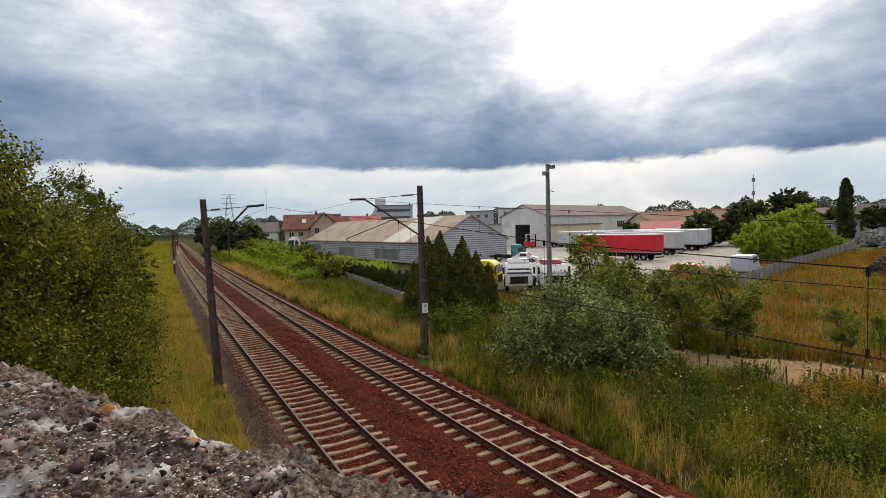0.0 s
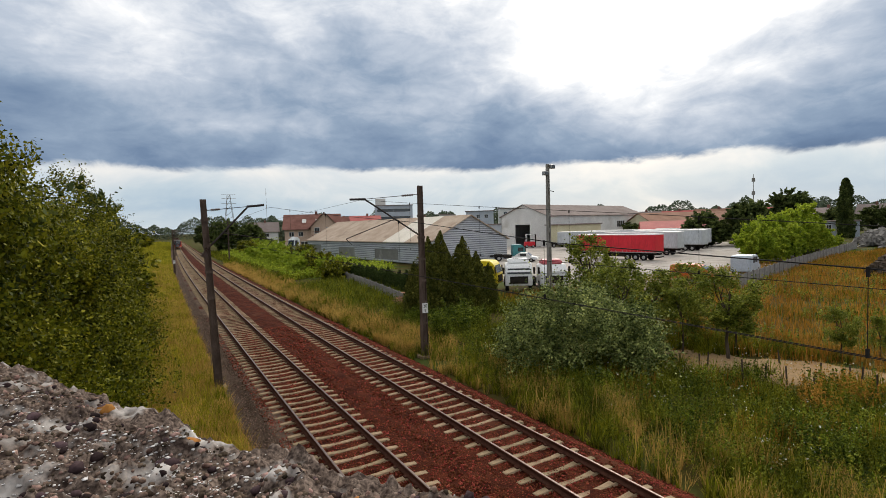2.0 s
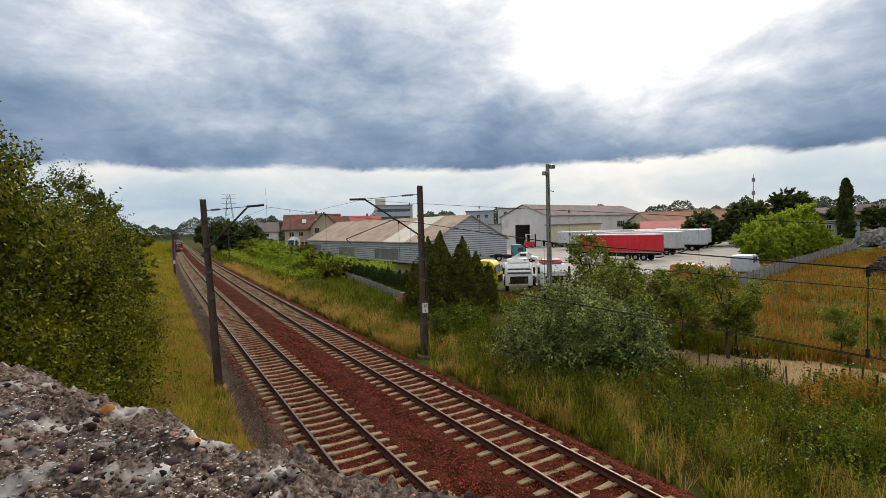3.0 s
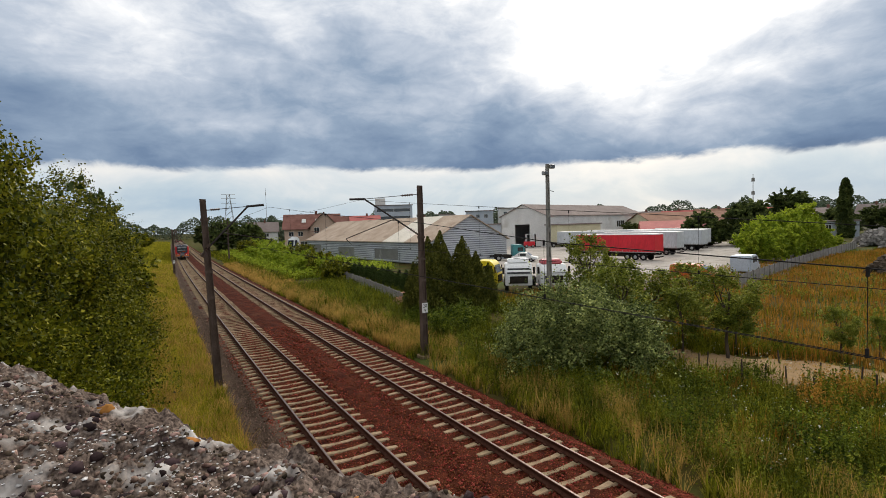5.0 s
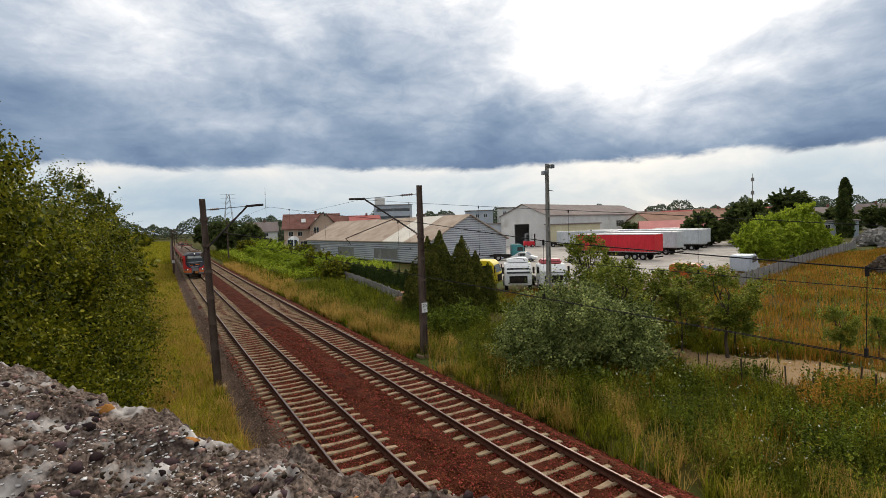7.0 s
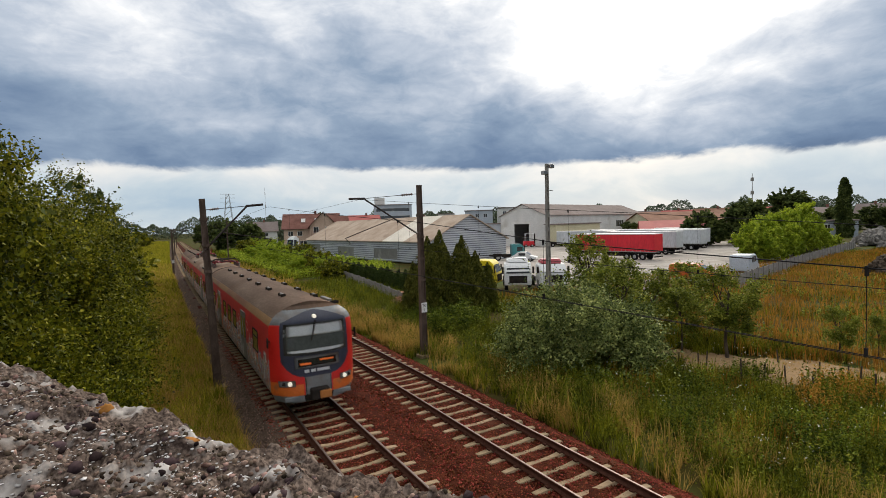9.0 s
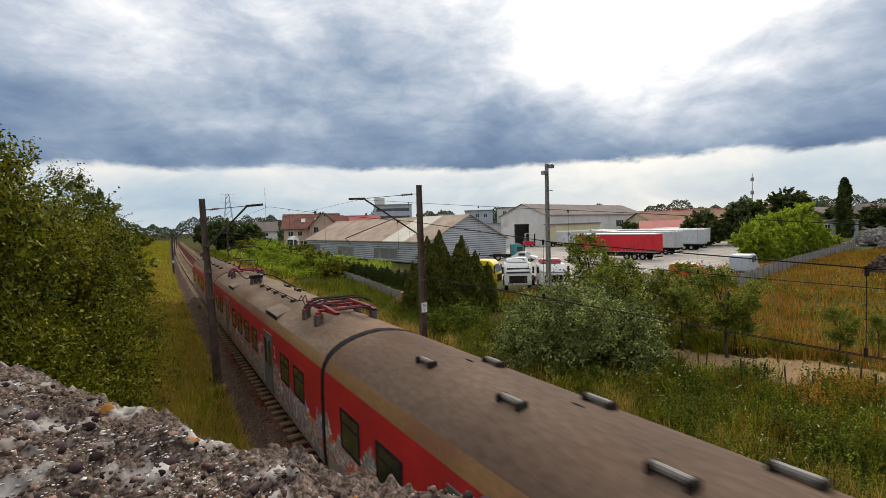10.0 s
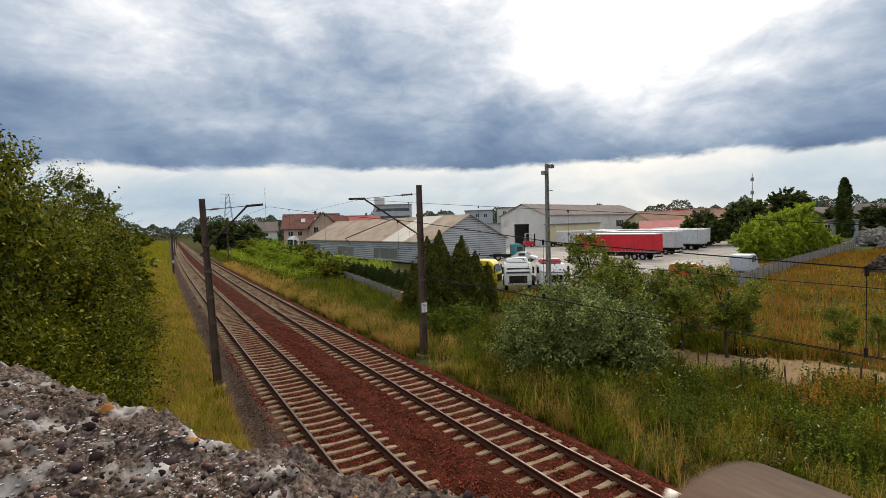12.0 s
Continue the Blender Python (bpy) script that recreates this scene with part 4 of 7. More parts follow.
blades("bank_sorrel", off_path(scatter(26000, 14.5, 30, 1.5, 22, 0.9, 0.9, 7)), 0.7, 0.012, M_SORREL, "rust-coloured dry stalks among the grass")
blades("edge_stalks", scatter(5000, 11.1, 13.6, 2.0, 60, 0.5, 1.3, 16), 1.0, 0.007, M_GRASS_DRY, "tall pale seed stalks beside the ballast")
tufts("clearing_grass", scatter(2600, 19.5, 30, 3.0, 21.0, -0.2, 0.7, 15, 1.0), 0.16, 0.012, M_GRASS_DRY, "short bleached grass on the worn path")
blades("field_sorrel", off_path(scatter(100000, 24, 110, 2, 36, -1.7, 0.31, 8, 1.3)), 0.5, 0.016, M_SORREL, "orange-brown wild meadow stalks")
blades("field_grass", off_path(scatter(60000, 22, 110, 1, 38, 0.1, 0.37, 9, 1.3)), 0.45, 0.018, M_GRASS, "green meadow grass in the field")


def weeds(name, xy, tall, size, material, label):
    rng = RNG
    z = level(xy[:, 0], xy[:, 1])
    n = len(xy)
    k = 5
    p = np.repeat(np.stack([xy[:, 0], xy[:, 1], z], -1), k, 0)
    h = np.repeat(tall * rng.uniform(0.4, 1.2, n), k)
    p[:, 2] += h * rng.random(n * k)
    p[:, :2] += rng.normal(0, 0.10, (n * k, 2))
    v, f = leaves(p, size, rng, 0.2, 2.0)
    tagged(put(name, np_mesh(name, v, f), material), label, "weeds", kind="stuff")


def clump(seed, spots, n, spread):
    """Places gathered round a few spots."""
    rng = np.random.default_rng(seed)
    return np.concatenate([np.array(q) + rng.normal(0, spread, (n, 2)) for q in spots])


tufts("bank_grass_bleached", scatter(4200, 11.2, 13.6, 24, 110, -0.4, 1.1, 31, 1.3), 0.7, 0.012, M_GRASS_DRY, "bleached tall grass between track and thicket")
herbs("rusty_docks", clump(3, ((19.6, 8.6), (20.6, 7.4), (18.6, 7.8), (21.4, 8.4)), 90, 0.34), 0.85, 0.035, M_SORREL, "rust-brown seeding dock plants in clumps", 20)
herbs("nettle_clumps", clump(4, ((15.2, 6.1), (16.0, 7.6), (20.0, 10.8), (17.8, 11.2), (14.2, 9.4), (21.6, 5.6)), 80, 0.4), 1.0, 0.04, M_WEED, "dark green nettle clumps standing over the grass", 20)
herbs("bank_weeds", off_path(scatter(11000, 12.6, 25, 2.0, 60, 0.55, 0.9, 11)), 0.85, 0.04, M_WEED, "leafy green weeds on the bank")
herbs("bank_herbs", off_path(scatter(9000, 11.6, 19, 2.0, 60, 0.0, 1.5, 21)), 0.85, 0.032, M_HERB, "yellow-green leafy herbs in clumps along the bank")
herbs("bank_nettles", off_path(scatter(5000, 13.0, 22, 2.0, 50, 1.1, 0.8, 22)), 1.1, 0.045, M_WEED, "dark green nettle clumps in the grass")
herbs("field_saplings", off_path(scatter(2600, 24, 60, 3, 30, 0.5, 0.5, 27)), 0.9, 0.07, M_LEAF_BIRCH, "small light green saplings and herbs in the field", 22)
weeds("verge_weeds", scatter(5000, -2.2, 0.8, 13, 60, 0.2, 0.7, 12), 0.6, 0.06, M_WEED, "leafy green weeds on the verge")
weeds("thicket_weeds", scatter(11000, 15.5, 31, 68, 170, -0.4, 0.3, 13, 1.1), 1.3, 0.16, M_LEAF_BRIGHT, "bright green weeds and nettles beside the line")
weeds("meadow_flowers", scatter(170, 12.5, 24, 6, 24, 0, 1, 14), 0.95, 0.035, M_FLOWER, "small pale flower heads in the grass")


# ---- the electric train ----
def livery():
    """Red above, orange below, with sprayed paint in ragged patches low on the sides and grime."""
    m = surface("red_livery", (0.36, 0.008, 0.008), (0.48, 0.014, 0.013), 0.9, 0.58, fine=14, spot=(0.20, 0.02, 0.018), spots=(0.58, 0.75), spot_scale=0.7)
    nt = m.node_tree
    n, link = nt.nodes.new, nt.links.new
    b = nt.nodes["Principled BSDF"]
    red = b.inputs["Base Color"].links[0].from_socket
    tc = n("ShaderNodeTexCoord")
    sep = n("ShaderNodeSeparateXYZ")
    link(tc.outputs["Object"], sep.inputs[0])

    def tex(scale, stretch, shift):
        mp = n("ShaderNodeMapping")
        mp.inputs["Scale"].default_value, mp.inputs["Location"].default_value = stretch, shift
        link(tc.outputs["Object"], mp.inputs[0])
        t = n("ShaderNodeTexNoise")
        t.inputs["Scale"].default_value, t.inputs["Detail"].default_value, t.inputs["Distortion"].default_value = scale, 3, 1.6
        link(mp.outputs[0], t.inputs["Vector"])
        return t.outputs[0]

    def steps(v, lo, hi):
        r = n("ShaderNodeMapRange")
        r.inputs["From Min"].default_value, r.inputs["From Max"].default_value = lo, hi
        link(v, r.inputs["Value"])
        return r.outputs[0]

    def op(kind, a, c):
        x = n("ShaderNodeMath")
        x.operation = kind
        for k, v in ((0, a), (1, c)):
            if isinstance(v, (int, float)):
                x.inputs[k].default_value = v
            else:
                link(v, x.inputs[k])
        return x.outputs[0]

    def blend(fac, a, c):
        x = n("ShaderNodeMix")
        x.data_type = "RGBA"
        link(fac, x.inputs[0])
        for k, v in ((6, a), (7, c)):
            if isinstance(v, tuple):
                x.inputs[k].default_value = (*v, 1)
            else:
                link(v, x.inputs[k])
        return x.outputs[2]
    z = sep.outputs[2]
    col = blend(op("LESS_THAN", z, 1.62), red, (0.50, 0.095, 0.012))
    tags = n("ShaderNodeValToRGB")
    tags.color_ramp.interpolation = "CONSTANT"
    e = tags.color_ramp.elements
    cols = ((0.0, (0.22, 0.20, 0.18)), (0.38, (0.05, 0.05, 0.055)), (0.41, (0.60, 0.58, 0.55)), (0.45, (0.40, 0.07, 0.012)), (0.51, (0.06, 0.14, 0.08)), (0.54, (0.50, 0.50, 0.50)), (0.57, (0.04, 0.04, 0.045)), (0.59, (0.20, 0.10, 0.26)), (0.63, (0.36, 0.25, 0.14)))
    while len(e) < len(cols):
        e.new(0.5)
    for k, (p, c) in enumerate(cols):
        e[k].position, e[k].color = p, (*c, 1)
    link(tex(1.3, (1, 1.2, 1.2), (2.0, 4.0, 1.0)), tags.inputs[0])
    top = op("ADD", op("MULTIPLY", tex(0.55, (1, 1, 0.3), (7, 1, 0)), 2.6), 0.55)
    where = op("MULTIPLY", op("LESS_THAN", z, top), op("GREATER_THAN", tex(0.22, (1, 1, 0.2), (1, 9, 0)), 0.38))
    col = blend(where, col, tags.outputs[0])
    grime = op("MULTIPLY", steps(z, 1.5, 0.8), 0.6)
    col = blend(grime, col, (0.075, 0.06, 0.05))
    link(col, b.inputs["Base Color"])
    return m


M_LIVERY = livery()
M_RED = surface("red_cab_paint", (0.50, 0.012, 0.010), (0.60, 0.022, 0.016), 1.5, 0.35, fine=30)
M_ORANGE = surface("orange_cab_paint", (0.56, 0.11, 0.015), (0.66, 0.15, 0.025), 2.5, 0.4, fine=30, spot=(0.28, 0.10, 0.04), spot_scale=2.0)
M_CABGREY = surface("blue_grey_cab_paint", (0.13, 0.14, 0.145), (0.21, 0.22, 0.222), 2.0, 0.5, fine=30, spot=(0.12, 0.09, 0.07), spots=(0.47, 0.68), spot_scale=1.6)
M_NAVY = surface("dark_navy_cab_panel", (0.022, 0.024, 0.045), (0.035, 0.037, 0.06), 2.0, 0.3, fine=20)
M_ROOF = surface("sooty_train_roof", (0.10, 0.066, 0.047), (0.17, 0.12, 0.088), 0.8, 0.78, 0.004, fine=12, spot=(0.16, 0.082, 0.047), spots=(0.45, 0.75), spot_scale=0.35, stretch=(1, 0.35, 1))
M_ROOF_MID = surface("dusty_brown_roof", (0.165, 0.112, 0.078), (0.31, 0.235, 0.172), 0.8, 0.78, 0.004, fine=12, spot=(0.17, 0.09, 0.055), spots=(0.42, 0.7), spot_scale=0.35, stretch=(1, 0.35, 1))
M_ROOF_PALE = surface("dusty_roof_cover", (0.19, 0.145, 0.105), (0.29, 0.23, 0.17), 1.2, 0.8, fine=14, spot=(0.13, 0.085, 0.06), stretch=(1, 0.5, 1))
M_EAVE = surface("tan_dirty_eave", (0.19, 0.09, 0.026), (0.27, 0.145, 0.05), 1.0, 0.6, fine=18, spot=(0.14, 0.045, 0.025), spots=(0.5, 0.7), spot_scale=0.6, stretch=(1, 0.4, 1))
M_UNDER = surface("dirty_underframe", (0.02, 0.017, 0.015), (0.045, 0.036, 0.03), 3, 0.9)
M_RUBBER = surface("black_rubber_bellows", (0.014, 0.013, 0.013), (0.028, 0.026, 0.025), 4, 0.85)
M_GLASS = glass_mat("dark_tinted_glass", (0.016, 0.018, 0.017), 0.05)
M_SHIELD = glass_mat("windscreen_glass", (0.07, 0.08, 0.08), 0.03)
M_BLIND = surface("pale_grey_blind", (0.55, 0.58, 0.58), (0.66, 0.69, 0.69), 2, 0.5)
M_DOOR = surface("grey_sliding_door", (0.085, 0.08, 0.068), (0.15, 0.14, 0.12), 1.6, 0.6, fine=20, spot=(0.30, 0.28, 0.25), spots=(0.56, 0.62), spot_scale=1.6)
M_PANTO = surface("red_pantograph_paint", (0.16, 0.006, 0.012), (0.27, 0.012, 0.02), 5, 0.7, fine=40, spot=(0.07, 0.014, 0.014))
M_ALLOY = surface("bare_grey_metal", (0.30, 0.29, 0.28), (0.45, 0.44, 0.42), 6, 0.45, metal=0.6)
M_LAMP = glow_mat("lit_headlamp", (1.0, 0.92, 0.75), 0.45)
M_LED = glow_mat("amber_display", (1.0, 0.20, 0.03), 0.10)
M_WHITE = surface("white_lettering", (0.66, 0.66, 0.66), (0.76, 0.76, 0.76), 8, 0.5)
M_VENT = surface("grey_roof_vent", (0.13, 0.115, 0.10), (0.24, 0.215, 0.19), 6, 0.5)

SIDE = [(1.40, 0.78), (1.425, 1.3), (1.425, 2.4), (1.41, 2.82), (1.39, 2.97)]
EAVE = [(1.39, 2.97), (1.34, 3.11), (1.27, 3.22)]
ROOF = [(1.27, 3.22), (1.14, 3.35), (0.92, 3.49), (0.62, 3.60), (0.30, 3.665), (0.0, 3.69)]
TOP = 3.69


def half_width(z):
    pts = [(1.28, 0.5)] + SIDE + EAVE[1:] + ROOF[1:]
    return float(np.interp(z, [p[1] for p in pts], [p[0] for p in pts]))


def roof_z(x):
    pts = (EAVE + ROOF[1:])[::-1]
    return float(np.interp(abs(x), [p[0] for p in pts], [p[1] for p in pts]))


def strip(points, a, b):
    """An open sheet from a line of (x, z) pairs, extruded along y in short bays."""
    bm = bmesh.new()
    ys = np.linspace(a, b, 15)
    rows = [[bm.verts.new((x, y, z)) for x, z in points] for y in ys]
    for r, q in zip(rows, rows[1:]):
        for i in range(len(points) - 1):
            bm.faces.new((r[i], r[i + 1], q[i + 1], q[i]))
    for f in bm.faces:
        f.smooth = True
    return bm


def train_car(length, cab, roof_kit, label):
    """A car at the origin, its cab or front end towards -y."""
    car = thing("train_car", pose(0, 0, 0), label, "train car", "cars of the electric train")
    h = length / 2
    front = -h + (0.66 if cab else 0.0)
    for s in (-1, 1):
        part("side_wall", strip([(s * x, z) for x, z in SIDE], front, h), M_LIVERY, car, "red side wall with orange skirt and sprayed paint")
        part("eave", strip([(s * x, z) for x, z in EAVE], front, h), M_EAVE, car, "dirty tan eave")
    part("roof", strip([(x, z) for x, z in ROOF] + [(-x, z) for x, z in ROOF[::-1][1:]], front, h), M_ROOF if cab else M_ROOF_MID, car, "sooty grey-brown roof")
    # ends: dark bulkheads with a bellows rim
    outline = [(x, z) for x, z in SIDE + EAVE[1:] + ROOF[1:]]
    ring = outline + [(-x, z) for x, z in outline[::-1][1:]]
    for y0, y1 in ([(h - 0.05, h)] if cab else [(-h, -h + 0.05), (h - 0.05, h)]):
        part("bulkhead", prism(bmesh.new(), [(x * 0.985, 0.8 + (z - 0.8) * 0.992) for x, z in ring], y0, y1), M_UNDER, car)
    if not cab:
        for y0, y1 in ((-h - 0.24, -h + 0.04), (h - 0.04, h + 0.24)):
            part("bellows", prism(bmesh.new(), [(x * 0.99, 0.9 + (z - 0.9) * 1.006) for x, z in ring], y0, y1), M_RUBBER, car, "black rubber gangway bellows")
    bm = bmesh.new()
    box(bm, -1.25, 1.25, front, h - 0.1, 0.62, 0.86)
    for y0, y1 in ((-2.6, -0.6), (0.2, 2.4), (2.8, 3.9)):
        box(bm, -1.2, 1.2, y0, y1, 0.30, 0.64, 0.03)
    part("underframe", bm, M_UNDER, car)
    for yb in (-h + 3.4, h - 3.4):
        bm = bmesh.new()
        for s in (-1, 1):
            box(bm, s * 1.02 - 0.06, s * 1.02 + 0.06, yb - 1.7, yb + 1.7, 0.42, 0.60, 0.03)
            for d in (-1.25, 1.25):
                box(bm, s * 1.02 - 0.10, s * 1.02 + 0.10, yb + d - 0.17, yb + d + 0.17, 0.32, 0.62, 0.03)
                rod(bm, (s * 1.05, yb + d * 0.75, 0.45), (s * 1.05, yb + d * 0.75, 0.72), 0.08)
        bogie = part("bogie", bm, M_UNDER, car)
        for d in (-1.25, 1.25):
            bm = bmesh.new()
            rod(bm, (-0.75, yb + d, 0.47), (0.75, yb + d, 0.47), 0.08)
            for s in (-1, 1):
                rod(bm, (s * 0.69, yb + d, 0.47), (s * 0.82, yb + d, 0.47), 0.47, sides=24)
            part("wheelset", bm, M_UNDER, bogie)
    # doors and windows
    doors = (-h + 6.0, h - 6.0)
    for s in (-1, 1):
        for yd in doors:
            bm = bmesh.new()
            for d in (-0.33, 0.33):
                box(bm, s * 1.418 - 0.02, s * 1.418 + 0.02, yd + d - 0.318, yd + d + 0.318, 0.86, 2.78, 0.012)
            door = part("door", bm, M_DOOR, car, "grey double sliding door, closed")
            for d in (-0.33, 0.33):
                boxed("pane", (s * 1.43 - 0.012, s * 1.43 + 0.012, yd + d - 0.2, yd + d + 0.2, 1.72, 2.55), M_GLASS, door)
            boxed("grab_rail", (s * 1.445 - 0.012, s * 1.445 + 0.012, yd + 0.70, yd + 0.73, 1.0, 2.3), M_ALLOY, car)
            for d in (-1.05, 1.05):
                cu = bpy.data.curves.new("class_number", "FONT")
                cu.body, cu.size, cu.align_x = "2", 0.55, "CENTER"
                tmp = bpy.data.objects.new("class_number", cu)
                me = bpy.data.meshes.new_from_object(tmp)
                bpy.data.objects.remove(tmp)
                o = put("class_number", me, M_WHITE, car, "white figure two")
                o.location, o.rotation_euler = (s * 1.433, yd + d, 2.15), (radians(90), 0, radians(90 * s))
        spans = [(front + 1.2, doors[0] - 1.6), (doors[0] + 1.6, doors[1] - 1.6), (doors[1] + 1.6, h - 0.7)]
        for a, b in spans:
            count = max(1, int((b - a + 0.3) / 1.6))
            for k in range(count):
                yc = a + (b - a) * (k + 0.5) / count
                fr = bmesh.new()
                for y0, y1, z0, z1 in ((yc - 0.52, yc + 0.52, 1.70, 1.74), (yc - 0.52, yc + 0.52, 2.46, 2.50), (yc - 0.52, yc - 0.48, 1.74, 2.46), (yc + 0.48, yc + 0.52, 1.74, 2.46), (yc - 0.48, yc + 0.48, 2.22, 2.25)):
                    box(fr, s * 1.425 - 0.018, s * 1.425 + 0.018, y0, y1, z0, z1)
                win = part("window", fr, M_RUBBER, car)
                boxed("pane", (s * 1.424 - 0.010, s * 1.424 + 0.010, yc - 0.49, yc + 0.49, 1.73, 2.47), M_GLASS, win)
    roof_kit(car, h)
    if cab:
        build_cab(car, h)
    return car


def vent(car, x, y):
    z = roof_z(x)
    bm = bmesh.new()
    rod(bm, (x, y - 0.21, z + 0.06), (x, y + 0.21, z + 0.06), 0.05, sides=10)
    v = part("roof_vent", bm, M_VENT, car, "grey tube-shaped roof vent")
    for d in (-0.22, 0.22):
        boxed("bracket", (x - 0.10, x + 0.08, y + d - 0.035, y + d + 0.035, z - 0.03, z + 0.10), M_UNDER, v, bevel=0.02)


def vents_kit(car, h):
    for k in range(7):
        vent(car, -0.42, -h + 3.0 + k * 2.45)
        vent(car, 0.62, -h + 2.4 + k * 2.45)
    for k, (x, y) in enumerate(((0.1, -3.3), (-0.1, 1.4), (0.2, 4.2), (0.0, -6.1), (0.25, 6.9))):
        boxed("rivet_plate", (x, x + 0.03, y, y + 0.2, roof_z(0.2) - 0.03, roof_z(0.2) + 0.012), M_UNDER, car)
    # whistle and aerial box beside the cab
    bm = bmesh.new()
    box(bm, 0.78, 0.92, -h + 1.2, -h + 2.2, roof_z(0.85) - 0.05, roof_z(0.85) + 0.10, 0.03)
    part("horn_cover", bm, M_VENT, car, "pale grey horn cover")
    bm = bmesh.new()
    for d in (0.0, 0.16, 0.32):
        rod(bm, (0.80 + d * 0.5, -h + 0.95, roof_z(0.9) + 0.06), (0.80 + d * 0.5, -h + 0.70, roof_z(0.9) + 0.06), 0.03, 0.06)
    part("horn", bm, M_UNDER, car)


def pantograph(car, y0, raised):
    z0 = TOP - 0.27
    p = part("pantograph", box(bmesh.new(), -0.62, 0.62, y0 - 0.045, y0 + 0.045, z0 + 0.46, z0 + 0.54, 0.01), M_PANTO, car, "red pantograph, " + ("raised to the wire" if raised else "folded down"))
    for sx in (-0.78, 0.78):
        for sy in (-0.62, 0.62):
            bm = bmesh.new()
            zz = roof_z(sx) - 0.04
            rod(bm, (sx, y0 + sy, zz), (sx, y0 + sy, z0 + 0.40), 0.125, 0.115, 14)
            for q in range(4):
                rod(bm, (sx, y0 + sy, zz + 0.06 + 0.075 * q), (sx, y0 + sy, zz + 0.095 + 0.075 * q), 0.142, 0.13, 14)
            ins = part("post_insulator", bm, M_PORCELAIN, p, "dark brown porcelain insulator")
            part("cap", rod(bmesh.new(), (sx, y0 + sy, z0 + 0.40), (sx, y0 + sy, z0 + 0.46), 0.085, 0.08, 14), M_PANTO, p, "red cap")
    for sx in (-0.52, 0.52):
        bm = bmesh.new()
        n = [(-1.45, 0.03), (-0.65, 0.075), (0.65, 0.075), (1.45, 0.03)]
        for (a, ha), (b, hb) in zip(n, n[1:]):
            v = [bm.verts.new(q) for q in ((sx - 0.05, y0 + a, z0 + 0.50 - ha), (sx + 0.05, y0 + a, z0 + 0.50 - ha), (sx + 0.05, y0 + a, z0 + 0.50 + ha), (sx - 0.05, y0 + a, z0 + 0.50 + ha), (sx - 0.05, y0 + b, z0 + 0.50 - hb), (sx + 0.05, y0 + b, z0 + 0.50 - hb), (sx + 0.05, y0 + b, z0 + 0.50 + hb), (sx - 0.05, y0 + b, z0 + 0.50 + hb))]
            for q in ((0, 1, 5, 4), (1, 2, 6, 5), (2, 3, 7, 6), (3, 0, 4, 7)):
                bm.faces.new([v[i] for i in q])
        part("base_rail", bm, M_PANTO, p)
    for sy in (-0.62, 0.62):
        part("cross_rail", rod(bmesh.new(), (-0.78, y0 + sy, z0 + 0.50), (0.78, y0 + sy, z0 + 0.50), 0.04), M_PANTO, p)
    head = 5.20 if raised else z0 + 0.66
    knee_y, knee_z = (1.35, (z0 + 0.5 + head) / 2 - 0.05) if raised else (1.30, z0 + 0.58)
    for s in (-1, 1):
        for sx in (-0.5, 0.5):
            part("lower_arm", rod(bmesh.new(), (sx, y0 + s * 0.30, z0 + 0.50), (sx * 0.85, y0 + s * knee_y, knee_z), 0.035, 0.028), M_PANTO, p)
            part("upper_arm", rod(bmesh.new(), (sx * 0.85, y0 + s * knee_y, knee_z), (sx * 0.55, y0 + s * 0.12, head - 0.06), 0.018, 0.014), M_RAIL, p, "thin rusty arm")
        part("knee_bar", rod(bmesh.new(), (-0.45, y0 + s * knee_y, knee_z), (0.45, y0 + s * knee_y, knee_z), 0.022), M_STEEL, p)
        bm = bmesh.new()
        pts = [(-0.95, -0.20), (-0.75, -0.05), (-0.5, 0.0), (0.5, 0.0), (0.75, -0.05), (0.95, -0.20)]
        for (a, za), (b, zb) in zip(pts, pts[1:]):
            rod(bm, (a, y0 + s * 0.20, head + za - (0 if raised else -0.05)), (b, y0 + s * 0.20, head + zb - (0 if raised else -0.05)), 0.026)
        part("collector_bow", bm, M_STEEL, p, "dark collector bow")
    bm = bmesh.new()
    for sx in (-0.28, 0.28):
        rod(bm, (sx, y0 - 0.5, z0 + 0.44), (sx, y0 + 0.5, z0 + 0.52), 0.05)
    rod(bm, (-0.6, y0 - 0.15, z0 + 0.58), (0.6, y0 + 0.2, z0 + 0.46), 0.03)
    part("spring_gear", bm, M_STEEL, p)


